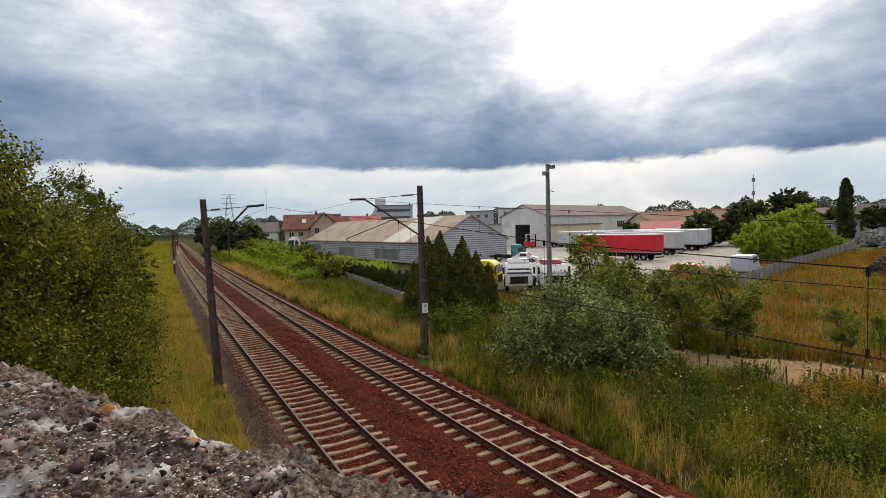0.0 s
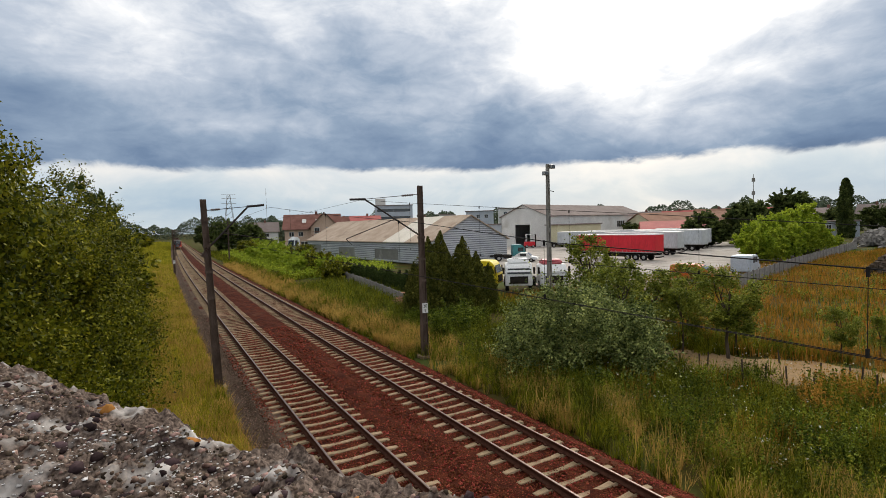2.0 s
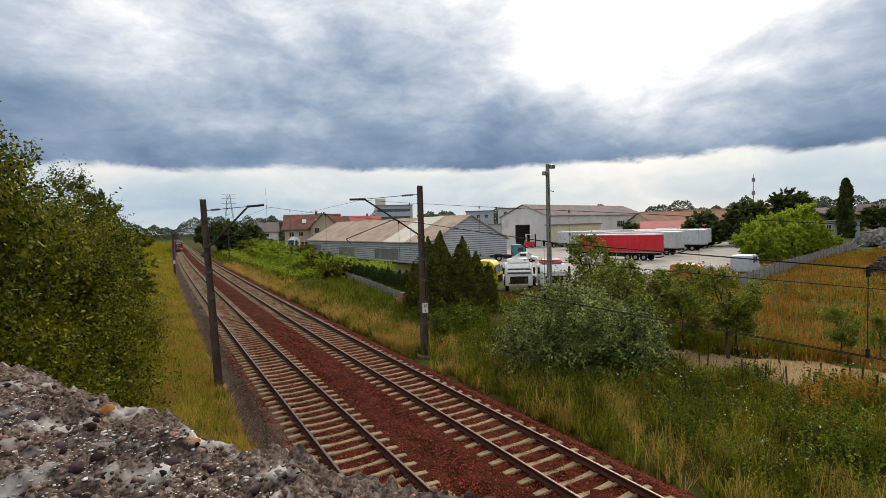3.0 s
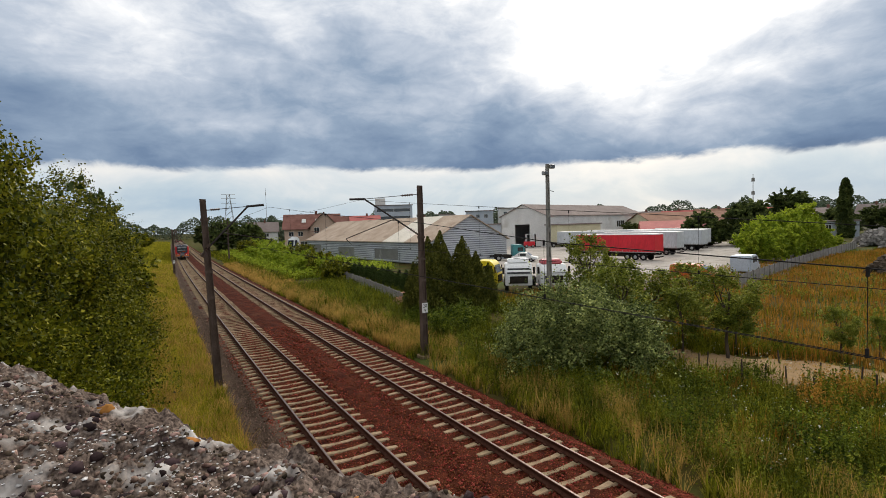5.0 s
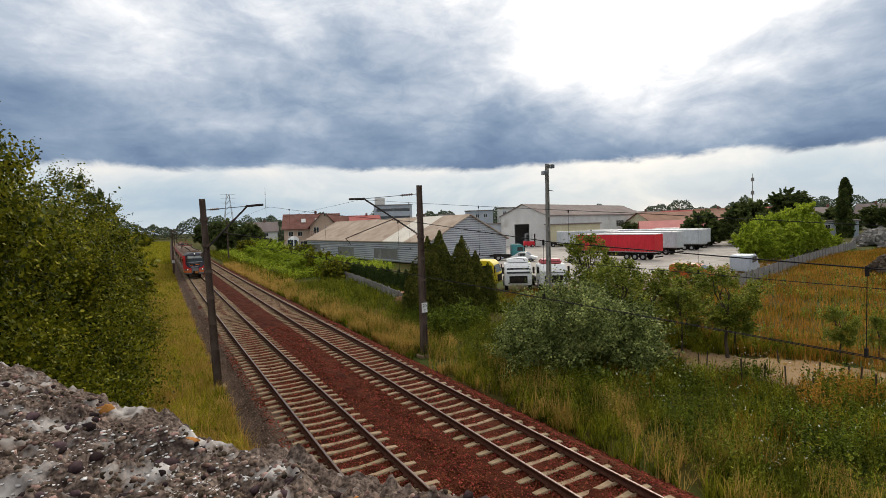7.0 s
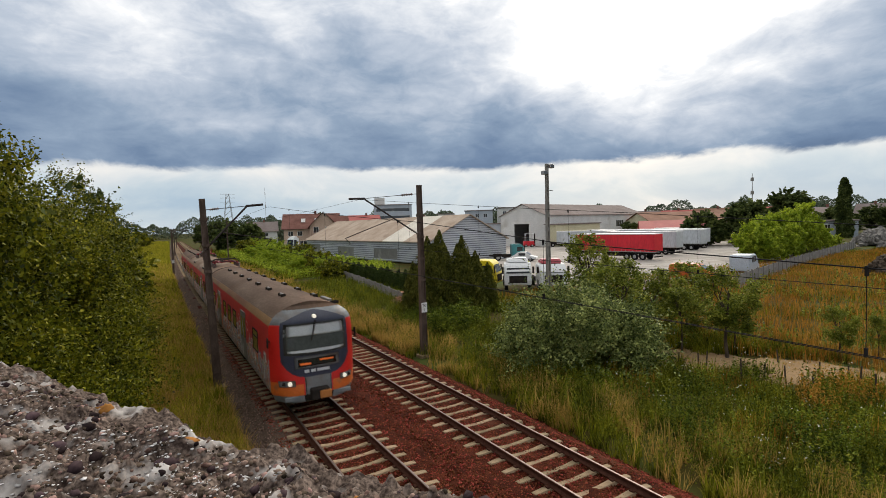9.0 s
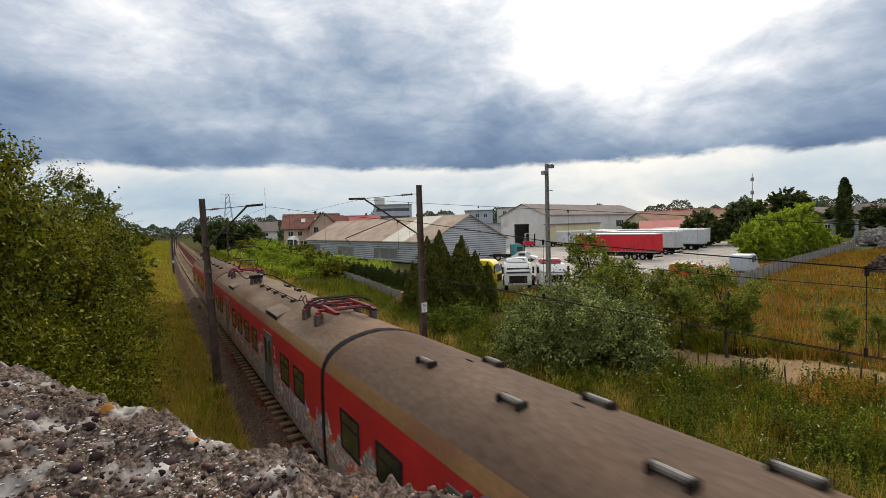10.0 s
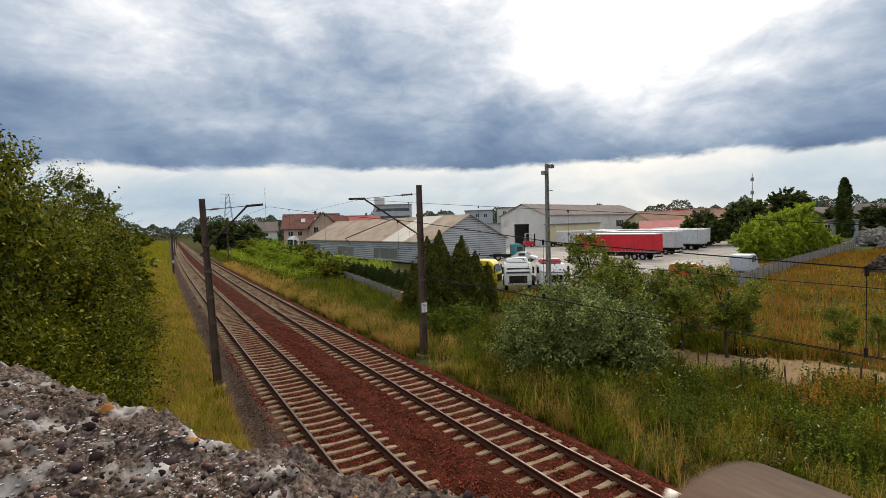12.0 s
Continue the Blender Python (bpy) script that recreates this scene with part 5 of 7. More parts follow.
def power_kit(car, h):
    pantograph(car, -8.35, False)
    pantograph(car, 8.1, True)
    for y0, y1 in ((-5.9, -4.1), (4.0, 5.7)):
        for s in (-1, 1):
            bm = bmesh.new()
            v = [bm.verts.new(q) for q in ((s * 1.24, y0, 3.16), (s * 1.24, y1, 3.16), (s * 1.24, y0, 3.38), (s * 1.24, y1, 3.38), (s * 0.60, y0 + 0.1, 3.605), (s * 0.60, y1 - 0.1, 3.605), (s * 0.6, y0 + 0.1, 3.40), (s * 0.6, y1 - 0.1, 3.40))]
            for q in ((0, 1, 3, 2), (2, 3, 5, 4), (0, 2, 4, 6), (1, 7, 5, 3), (6, 4, 5, 7)):
                bm.faces.new([v[i] for i in q])
            bmesh.ops.recalc_face_normals(bm, faces=bm.faces)
            housing = part("resistor_cover", bm, M_ROOF_PALE, car, "wedge-shaped dusty roof housing")
            # Thin dark plate just proud of the housing's outer face.
            boxed("louvre", (s * 1.246 - 0.006, s * 1.246 + 0.006, y0 + 0.03, y1 - 0.03, 3.22, 3.36), M_UNDER, housing, "thin dark outer plate")
    for x, z in ((-0.52, TOP + 0.03), (-0.40, TOP + 0.04)):
        pts = [(x, -7.7, TOP + 0.40), (x, -7.3, TOP + 0.25), (x, -6.6, TOP + 0.05), (x, -6.2, TOP + 0.32), (x, -5.8, TOP + 0.10), (x, -5.2, z)] + [(x, y, z) for y in np.arange(-4.6, 2.2, 0.8)] + [(x, 2.5, TOP + 0.2)]
        put("busbar", tube_mesh("busbar", pts, 0.015, 7), M_UNDER, car)
    for y in np.arange(-4.8, 2.0, 1.4):
        boxed("busbar_clamp", (-0.55, -0.37, y - 0.02, y + 0.02, TOP - 0.10, TOP + 0.025), M_UNDER, car)
    bm = bmesh.new()
    rod(bm, (-0.22, 3.2, TOP - 0.08), (-0.22, 3.2, TOP + 0.30), 0.21, 0.21, 24)
    rod(bm, (-0.22, 3.2, TOP + 0.30), (-0.22, 3.2, TOP + 0.34), 0.23, 0.18, 24)
    sw = part("breaker_drum", bm, M_NAVY, car, "dark grey drum-shaped roof breaker with bushings")
    for k in range(3):
        rod_b = rod(bmesh.new(), (-0.62 + 0.2 * k, 2.5, TOP - 0.08), (-0.62 + 0.2 * k, 2.5, TOP + 0.22), 0.09, 0.06, 12)
        part("bushing", rod_b, M_PORCELAIN, sw, "reddish porcelain bushing")
    for k in range(6):
        boxed("fin", (-0.70 + 0.10 * k, -0.64 + 0.10 * k, 2.35, 2.68, TOP + 0.20, TOP + 0.34), M_UNDER, sw)
    put("cable", tube_mesh("cable", [(0.05, 3.3, TOP + 0.3), (0.5, 3.3, TOP + 0.2), (0.8, 3.0, TOP + 0.0), (1.0, 2.2, 3.52), (1.12, 1.4, 3.44)], 0.03, 7), M_UNDER, car)
    put("cable", tube_mesh("cable", [(-0.4, 3.6, TOP + 0.2), (-0.55, 4.4, TOP + 0.03), (-0.5, 6.2, TOP + 0.03), (-0.62, 7.4, TOP + 0.30)], 0.03, 7), M_UNDER, car)
    for y in (0.0, -1.8):
        vent(car, 0.45, y)
    boxed("rivet_plate", (0.5, 0.55, -2.6, -2.2, 3.70, 3.72), M_UNDER, car)


def build_cab(car, h):
    """The rounded plastic cab: red cheeks, navy mask round the windscreen, grey crown, orange chin."""
    yf = -h

    def at(s, z, out=0.0):
        rake = 0.10 * max(0.0, z - 0.9) + (0.62 * ((z - 3.05) / 0.64) ** 2 if z > 3.05 else 0.0)
        w = abs(s) ** 4.2
        y = yf + min(0.66, rake) * (1 - w) + 0.66 * w
        return Vector((s * (half_width(z) + out * 0.4), y - out, z))

    zs = np.concatenate([np.linspace(0.5, 3.0, 84), np.linspace(3.0, TOP, 40)[1:]])
    ss = np.linspace(-1, 1, 141)
    bm = bmesh.new()
    rows = [[bm.verts.new(at(s, z)) for s in ss] for z in zs]
    mats = [M_RED, M_NAVY, M_CABGREY, M_ORANGE, M_UNDER, M_ROOF]
    for i in range(len(zs) - 1):
        for j in range(len(ss) - 1):
            f = bm.faces.new((rows[i][j], rows[i][j + 1], rows[i + 1][j + 1], rows[i + 1][j]))
            f.smooth = True
            z, s = (zs[i] + zs[i + 1]) / 2, (ss[j] + ss[j + 1]) / 2
            side = (s / 0.80) ** 2
            if side < 1 and z < 3.42 - 0.34 * side and z > 1.28 + 0.55 * side ** 2:
                k = 1
            elif z > 3.46:
                k = 5
            elif z > 2.98 + 0.03 * side:
                k = 2
            elif z < 0.72:
                k = 2 if abs(s) > 0.36 else 4
            elif z < 1.06 + 0.10 * (abs(s) > 0.55) and abs(s) > 0.34:
                k = 3
            elif z < 1.34 and abs(s) < 0.32:
                k = 2
            else:
                k = 0
            f.material_index = k
    me = bpy.data.meshes.new("cab_shell")
    bm.to_mesh(me)
    bm.free()
    for m in mats:
        me.materials.append(m)
    put("cab_shell", me, None, car, "moulded cab, red cheeks, navy mask, grey crown and orange chin")

    def patch(name, s0, s1, z0, z1, out, material, label="", parent=None, bow=0.0, n=14):
        bm = bmesh.new()
        r = []
        for u in np.linspace(0, 1, 8):
            line = []
            for v in np.linspace(s0, s1, n):
                mid = (v - (s0 + s1) / 2) / max(1e-6, (s1 - s0) / 2)
                z = z0 + (z1 - z0) * u + bow * mid * mid * (1 - u)
                line.append(bm.verts.new(at(v, z, out)))
            r.append(line)
        for a, b in zip(r, r[1:]):
            for k in range(n - 1):
                f = bm.faces.new((a[k], a[k + 1], b[k + 1], b[k]))
                f.smooth = True
        bmesh.ops.solidify(bm, geom=bm.faces, thickness=0.012)
        return part(name, bm, material, parent or car, label)
    shield = patch("windscreen", -0.73, 0.73, 1.98, 3.03, 0.018, M_SHIELD, "wide dark reflecting windscreen", bow=0.06)
    patch("sun_blind", -0.66, 0.66, 2.62, 2.97, 0.022, M_BLIND, "pale lowered sun blind", shield)
    patch("dashboard_edge", -0.66, 0.66, 2.06, 2.17, 0.022, M_BLIND, "pale dashboard edge", shield, 0.05)
    patch("display_frame", -0.52, 0.52, 1.56, 1.95, 0.020, M_CABGREY, "grey display surround", bow=0.02)
    disp = patch("destination_display", -0.44, 0.44, 1.63, 1.88, 0.030, M_GLASS, "dark destination display")
    patch("amber_bar", -0.40, -0.15, 1.68, 1.75, 0.036, M_LED, "glowing amber bar", disp)
    patch("amber_bar", 0.05, 0.38, 1.76, 1.82, 0.036, M_LED, "glowing amber bar", disp)
    for a, b in ((-0.31, -0.20), (-0.16, -0.05), (-0.02, 0.28)):
        patch("lettering_bar", a, b, 1.42, 1.52, 0.020, M_WHITE, "white lettering bar")
    patch("centre_seam", -0.30, -0.285, 0.72, 1.26, 0.012, M_UNDER)
    patch("centre_seam", 0.285, 0.30, 0.72, 1.26, 0.012, M_UNDER)
    for s in (-1, 1):
        fr = patch("headlight", min(s * 0.52, s * 0.86), max(s * 0.52, s * 0.86), 1.02, 1.22, 0.016, M_CABGREY, "headlight cluster, lit", bow=0.0)
        c = at(s * 0.64, 1.12, 0.03)
        part("lamp", rod(bmesh.new(), c, c + Vector((0, -0.025, 0)), 0.075, 0.065, 14), M_LAMP, fr, "glowing lamp")
        c = at(s * 0.76, 1.12, 0.03)
        part("tail_lamp", rod(bmesh.new(), c, c + Vector((0, -0.02, 0)), 0.06, 0.055, 14), M_UNDER, fr, "dark tail lamp")
    c = at(0.0, 3.22, 0.02)
    part("top_lamp", rod(bmesh.new(), c + Vector((0, 0.05, 0)), c + Vector((0, -0.05, 0)), 0.07, 0.06, 16), M_LAMP, car, "glowing top lamp")
    bm = bmesh.new()
    rod(bm, at(0.0, 3.10, 0.05), at(-0.12, 2.45, 0.05), 0.012)
    rod(bm, at(0.03, 3.10, 0.05), at(-0.10, 2.45, 0.05), 0.008)
    part("wiper", bm, M_UNDER, car)
    bm = bmesh.new()
    box(bm, -0.30, 0.30, yf - 0.28, yf + 0.05, 0.56, 0.92, 0.05)
    coup = part("coupler", bm, M_UNDER, car, "dark automatic coupler")
    boxed("coupler_plate", (-0.05, 0.34, yf - 0.32, yf - 0.27, 0.60, 0.86), M_LICHEN, coup, "rusty yellow coupler face", 0.03)
    for s in (-1, 1):
        boxed("bumper_bar", (min(s * 0.42, s * 1.1), max(s * 0.42, s * 1.1), yf + 0.02, yf + 0.10, 0.56, 0.70), M_CABGREY, car, bevel=0.02)
    bm = bmesh.new()
    for s in (-1, 1):
        rod(bm, at(s * 0.97, 2.5, 0.05), at(s * 0.97, 2.5, 0.05) + Vector((s * 0.10, -0.05, 0.0)), 0.02)
        box(bm, at(s * 0.97, 2.5).x + s * 0.10 - 0.02, at(s * 0.97, 2.5).x + s * 0.10 + 0.02, at(s * 0.97, 2.5).y - 0.12, at(s * 0.97, 2.5).y - 0.02, 2.3, 2.62)
    part("mirror", bm, M_UNDER, car)


TRAIN = (
    (train_car(20.7, True, vents_kit, "red and orange electric train cab car with dark windscreen"), 10.35, 0),
    (train_car(22.35, False, power_kit, "red electric train motor car with two roof pantographs"), 32.10, 0),
    (train_car(20.7, True, vents_kit, "red electric train cab car with sprayed grey side paint"), 53.85, 180),
)


# ---- the yard and its buildings ----
# One metal in two tones: corrugation shading painted as dark sheet, light ribs.
M_CLAD = surface("shaded_grey_cladding", (0.17, 0.18, 0.2), (0.24, 0.25, 0.27), 0.25, 0.5, metal=0.25, fine=5, stretch=(1, 1, 3))
M_CLAD_LIT = surface("lit_cladding_rib", (0.46, 0.475, 0.50), (0.58, 0.595, 0.62), 0.25, 0.55, metal=0.1, fine=5)
M_SHEETROOF = surface("tan_fibre_roof_sheet", (0.36, 0.27, 0.20), (0.50, 0.40, 0.31), 0.4, 0.8, fine=6, spot=(0.27, 0.20, 0.15), spot_scale=0.3)
M_SHEETPALE = surface("cream_translucent_roof_sheet", (0.58, 0.52, 0.42), (0.70, 0.64, 0.53), 0.4, 0.6, fine=6)
M_RENDER = surface("pale_render", (0.60, 0.59, 0.56), (0.72, 0.71, 0.68), 0.3, 0.9, fine=5, spot=(0.48, 0.46, 0.42), spot_scale=0.25)
M_RENDER_YELLOW = surface("yellowish_render", (0.55, 0.50, 0.33), (0.64, 0.59, 0.41), 0.3, 0.9, fine=5)
M_RENDER_PINK = surface("salmon_render", (0.50, 0.36, 0.27), (0.60, 0.45, 0.35), 0.3, 0.9, fine=5)
M_RENDER_OCHRE = surface("ochre_render", (0.50, 0.32, 0.10), (0.60, 0.40, 0.15), 0.3, 0.9, fine=5)
M_BLUEGREY_WALL = surface("blue_grey_panel_wall", (0.36, 0.40, 0.45), (0.46, 0.50, 0.55), 0.3, 0.7, fine=5)
M_TILE_BROWN = surface("brown_roof_tiles", (0.16, 0.075, 0.06), (0.25, 0.125, 0.10), 0.5, 0.85, fine=8)
M_TILE_RED = surface("red_roof_sheet", (0.36, 0.07, 0.06), (0.46, 0.11, 0.09), 0.4, 0.7, fine=8)
M_ROOF_FELT = surface("grey_brown_roof_felt", (0.20, 0.16, 0.145), (0.28, 0.235, 0.215), 0.2, 0.9, fine=4, spot=(0.15, 0.115, 0.10), spot_scale=0.2)
M_ROOF_RUST = surface("rusty_brown_roofing", (0.24, 0.13, 0.09), (0.34, 0.20, 0.14), 0.3, 0.85, fine=5)
M_WINDOW = glass_mat("window_glass", (0.025, 0.028, 0.032), 0.08)
M_FOGGED = surface("fogged_plastic_pane", (0.15, 0.145, 0.135), (0.22, 0.21, 0.195), 0.8, 0.4, fine=6, spot=(0.28, 0.27, 0.25), spot_scale=0.5)
M_DARK = surface("unlit_interior_black", (0.012, 0.012, 0.012), (0.025, 0.025, 0.025), 1, 0.9)
M_FENCE = surface("grey_fence_concrete", (0.20, 0.185, 0.17), (0.30, 0.28, 0.255), 1.2, 0.9, fine=12, spot=(0.13, 0.12, 0.10), spot_scale=0.8, each=0.12)
M_TARP_RED = surface("red_tarpaulin", (0.56, 0.008, 0.02), (0.66, 0.014, 0.028), 0.6, 0.5, fine=6, stretch=(1, 1, 0.3))
M_TARP_GREY = surface("grey_tarpaulin", (0.42, 0.445, 0.465), (0.54, 0.565, 0.585), 0.6, 0.5, fine=6, stretch=(1, 1, 0.3))
M_TRUCKWHITE = surface("white_truck_paint", (0.68, 0.68, 0.67), (0.78, 0.78, 0.77), 0.8, 0.35, fine=12)
M_TRUCKYELLOW = surface("yellow_truck_paint", (0.72, 0.55, 0.01), (0.80, 0.64, 0.02), 0.8, 0.35, fine=12)
M_TRUCKRED = surface("dark_red_truck_paint", (0.30, 0.02, 0.03), (0.38, 0.03, 0.045), 0.8, 0.35, fine=12)
M_TEAL = surface("teal_truck_paint", (0.035, 0.19, 0.20), (0.06, 0.26, 0.265), 0.8, 0.4, fine=12)
M_VANGREY = surface("silver_van_paint", (0.42, 0.47, 0.52), (0.52, 0.57, 0.62), 0.8, 0.35, fine=12)
M_TERRACOTTA = surface("terracotta_rubble", (0.34, 0.17, 0.10), (0.45, 0.25, 0.16), 2, 0.95, fine=16)
M_DIRT = surface("bare_dirt_track", (0.27, 0.175, 0.09), (0.37, 0.255, 0.14), 0.6, 0.95, fine=8)


def heading(x, y, z, deg):
    return pose(x, y, z, 0, 0, deg)


def cut_wall(bm, length, height, holes, thick, base=0.0):
    """A wall along +x from 0, facing -y, in strips round its openings (x0, x1, z0, z1)."""
    xs = sorted({0.0, length, *[h[0] for h in holes], *[h[1] for h in holes]})
    for a, b in zip(xs, xs[1:]):
        zs = [(base, height)]
        for h in holes:
            if h[0] <= a + 1e-6 and h[1] >= b - 1e-6:
                out = []
                for z0, z1 in zs:
                    if h[2] > z0:
                        out.append((z0, min(z1, h[2])))
                    if h[3] < z1:
                        out.append((max(z0, h[3]), z1))
                zs = out
        for z0, z1 in zs:
            if z1 - z0 > 1e-4:
                box(bm, a, b, 0, thick, z0, z1)


def window_unit(parent, x, w, z0, z1, mullions=1, y=0.0, name="window", material=None, glass=None):
    bm = bmesh.new()
    t = 0.09
    for a, b, c, d in ((x, x + w, z0, z0 + t), (x, x + w, z1 - t, z1), (x, x + t, z0 + t, z1 - t), (x + w - t, x + w, z0 + t, z1 - t)):
        box(bm, a, b, y + 0.02, y + 0.14, c, d)
    for k in range(mullions):
        c = x + w * (k + 1) / (mullions + 1)
        box(bm, c - 0.04, c + 0.04, y + 0.03, y + 0.13, z0 + t, z1 - t)
    win = part(name, bm, material or M_RENDER, parent)
    boxed("pane", (x + 0.02, x + w - 0.02, y + 0.07, y + 0.09, z0 + 0.02, z1 - 0.02), glass or M_WINDOW, win)


def gable_building(name, m, length, width, eave, ridge, wall, roof, label, holes=(), side_holes=(), roof_bands=None, overhang=0.4, category="building", ribs=0.0, door=None):
    """Long side along +x facing -y (front), gables at x = 0 and x = length."""
    b = thing(name, m, label, category)
    t = 0.25
    front = bmesh.new()
    cut_wall(front, length, eave, holes, t)
    bmesh.ops.remove_doubles(front, verts=front.verts, dist=0.001)
    part("wall", front, wall, b)
    if ribs:
        rib = bmesh.new()
        for z in np.arange(0.15, eave - 0.05, ribs):
            for a, c in free_spans(length, holes, z):
                box(rib, a, c, -0.06, 0.0, z, z + ribs * 0.6)
        tagged(part("corrugation", rib, M_CLAD_LIT, b), kind="stuff")
    part("wall", box(bmesh.new(), 0, length, width - t, width, 0, eave), wall, b)
    for x0 in (0.0, length - t):
        bm = bmesh.new()
        hs = side_holes if x0 == 0.0 else ()
        if hs:
            tmp = bmesh.new()
            cut_wall(tmp, width, eave, hs, t)
            me = bpy.data.meshes.new("tmp")
            tmp.to_mesh(me)
            tmp.free()
            me.transform(Matrix.Translation((0, width, 0)) @ Matrix.Rotation(radians(-90), 4, "Z"))
            bm.from_mesh(me)
            bpy.data.meshes.remove(me)
        else:
            box(bm, x0, x0 + t, t, width - t, 0, eave)
        prism(bm, [(t * 0.2, eave), (width - t * 0.2, eave), (width / 2, ridge - 0.08)], x0, x0 + t, "X")
        rib = bmesh.new()
        if ribs:
            for z in np.arange(0.15, ridge - 0.2, ribs):
                w = width / 2 if z < eave else width / 2 * (ridge - z) / (ridge - eave)
                xx = (-0.05, 0.0) if x0 == 0.0 else (length, length + 0.05)
                box(rib, xx[0], xx[1], width / 2 - w, width / 2 + w, z, z + ribs * 0.6)
        bmesh.ops.remove_doubles(bm, verts=bm.verts, dist=0.001)
        part("gable", bm, wall, b)
        if ribs:
            tagged(part("corrugation", rib, M_CLAD_LIT, b), kind="stuff")
        else:
            rib.free()
    slope = math.hypot(width / 2, ridge - eave)
    drop = (ridge - eave) / (width / 2) * overhang
    bands = roof_bands or [(0, 1, roof)]
    for s in (0, 1):
        for a, c, mat in bands:
            bm = bmesh.new()
            xa, xb = -overhang + (length + 2 * overhang) * a, -overhang + (length + 2 * overhang) * c
            y_out, y_mid = (-overhang, width / 2) if s == 0 else (width + overhang, width / 2)
            lo, hi = eave - drop, ridge
            v = [bm.verts.new(q) for q in ((xa, y_out, lo), (xb, y_out, lo), (xb, y_mid, hi), (xa, y_mid, hi), (xa, y_out, lo + 0.14), (xb, y_out, lo + 0.14), (xb, y_mid, hi + 0.14), (xa, y_mid, hi + 0.14))]
            for q in ((0, 1, 2, 3), (7, 6, 5, 4), (0, 4, 5, 1), (2, 6, 7, 3), (1, 5, 6, 2), (0, 3, 7, 4)):
                bm.faces.new([v[i] for i in q])
            bmesh.ops.recalc_face_normals(bm, faces=bm.faces)
            part("roof", bm, mat, b)
    for h in holes:
        if len(h) > 4:
            continue
        window_unit(b, h[0], h[1] - h[0], h[2], h[3], 0 if ribs else max(1, int((h[1] - h[0]) / 1.4)), material=M_FOGGED if ribs else None, glass=M_FOGGED if ribs else None)
    if door:
        # Near-black strip put in for the shade inside the doorway.
        part("door_leaf", box(bmesh.new(), 0.25, 0.32, width - door[1], width - door[0], 0.0, door[2]), M_DARK, b, "near-black strip for the unlit doorway")
    return b


def free_spans(length, holes, z):
    spans = [(0.0, length)]
    for h in holes:
        if h[2] - 0.3 < z < h[3]:
            out = []
            for a, c in spans:
                if h[0] > a:
                    out.append((a, min(c, h[0])))
                if h[1] < c:
                    out.append((max(a, h[1]), c))
            spans = [s for s in out if s[1] - s[0] > 0.05]
    return spans


def build_yard():
    corners = [(33.0, 30.0), (58.0, 27.5), (126.0, 58.0), (126.0, 118.0), (60.0, 118.0), (33.0, 60.0)]
    bm = bmesh.new()
    low = [bm.verts.new((x, y, -0.5)) for x, y in corners]
    top = [bm.verts.new((x, y, -0.03)) for x, y in corners]
    bm.faces.new(top)
    for i in range(len(corners)):
        bm.faces.new((low[i], low[(i + 1) % 6], top[(i + 1) % 6], top[i]))
    bmesh.ops.recalc_face_normals(bm, faces=bm.faces)
    yard = tagged(part("pavement", bm, M_ROOF_FELT, None), "dark joint bed under the yard's concrete slabs", "pavement", kind="structure")
    return yard


YARD = build_yard()


def lay_slabs():
    """Concrete slabs of the yard, each a little proud and uneven, in a grid turned with the trailers."""
    c, s = math.cos(radians(-10)), math.sin(radians(-10))
    bm = bmesh.new()
    box(bm, -2.96, 2.96, -2.96, 2.96, -0.10, 0.0, 0.02)
    me = bpy.data.meshes.new("slab")
    bm.to_mesh(me)
    bm.free()
    me.materials.append(M_CONC_YARD)
    rng = random.Random(4)
    for i in range(-8, 12):
        for j in range(-8, 12):
            x, y = 78 + 6 * (i * c - j * s), 72 + 6 * (i * s + j * c)
            inside = 36 < x < 124 and 31 < y < 116 and (y - 27.5) > (x - 58.0) * 0.449 + 3.5 and (y - 60) < (x - 33) * 2.15 - 3
            if inside:
                ob = new("slab", me)
                ob.parent = YARD
                ob.matrix_basis = pose(x, y, rng.uniform(-0.006, 0.012), rng.uniform(-0.1, 0.1), rng.uniform(-0.1, 0.1), -10)


# corrugated shed beside the line; its long side runs away along the tracks
shed_holes = [(0.6, 8.6, 0.55, 2.5), (18.4, 26.4, 0.5, 2.3), (35.0, 43.8, 0.45, 2.2)]
gable_building("storage_shed", heading(33.1, 122.6, 0, -85.06), 53.8, 16.0, 3.65, 7.7, M_CLAD, M_SHEETROOF, "long grey corrugated metal shed with tan and cream roof", shed_holes,
               roof_bands=[(0, 0.36, M_SHEETROOF), (0.36, 0.72, M_SHEETROOF), (0.72, 0.86, M_SHEETPALE), (0.86, 1, M_SHEETROOF)], ribs=0.36, category="shed")

# warehouse across the yard: gable with a roller door, long side with windows
wh = [(4, 8, 3.4, 5.0), (12, 16, 3.4, 5.0), (38, 43, 4.2, 6.2), (46, 50, 4.2, 6.2)]
gable_building("warehouse", heading(87.05, 97.26, 0, 14.5), 56.6, 14.65, 8.0, 11.0, M_RENDER, M_ROOF_FELT, "pale rendered warehouse with brown-grey roof and dark doorway", wh,
               side_holes=[(4.6, 9.4, 0, 5.8)], door=(0.0, 14.6, 0.05), roof_bands=[(0, 1, M_ROOF_FELT)])


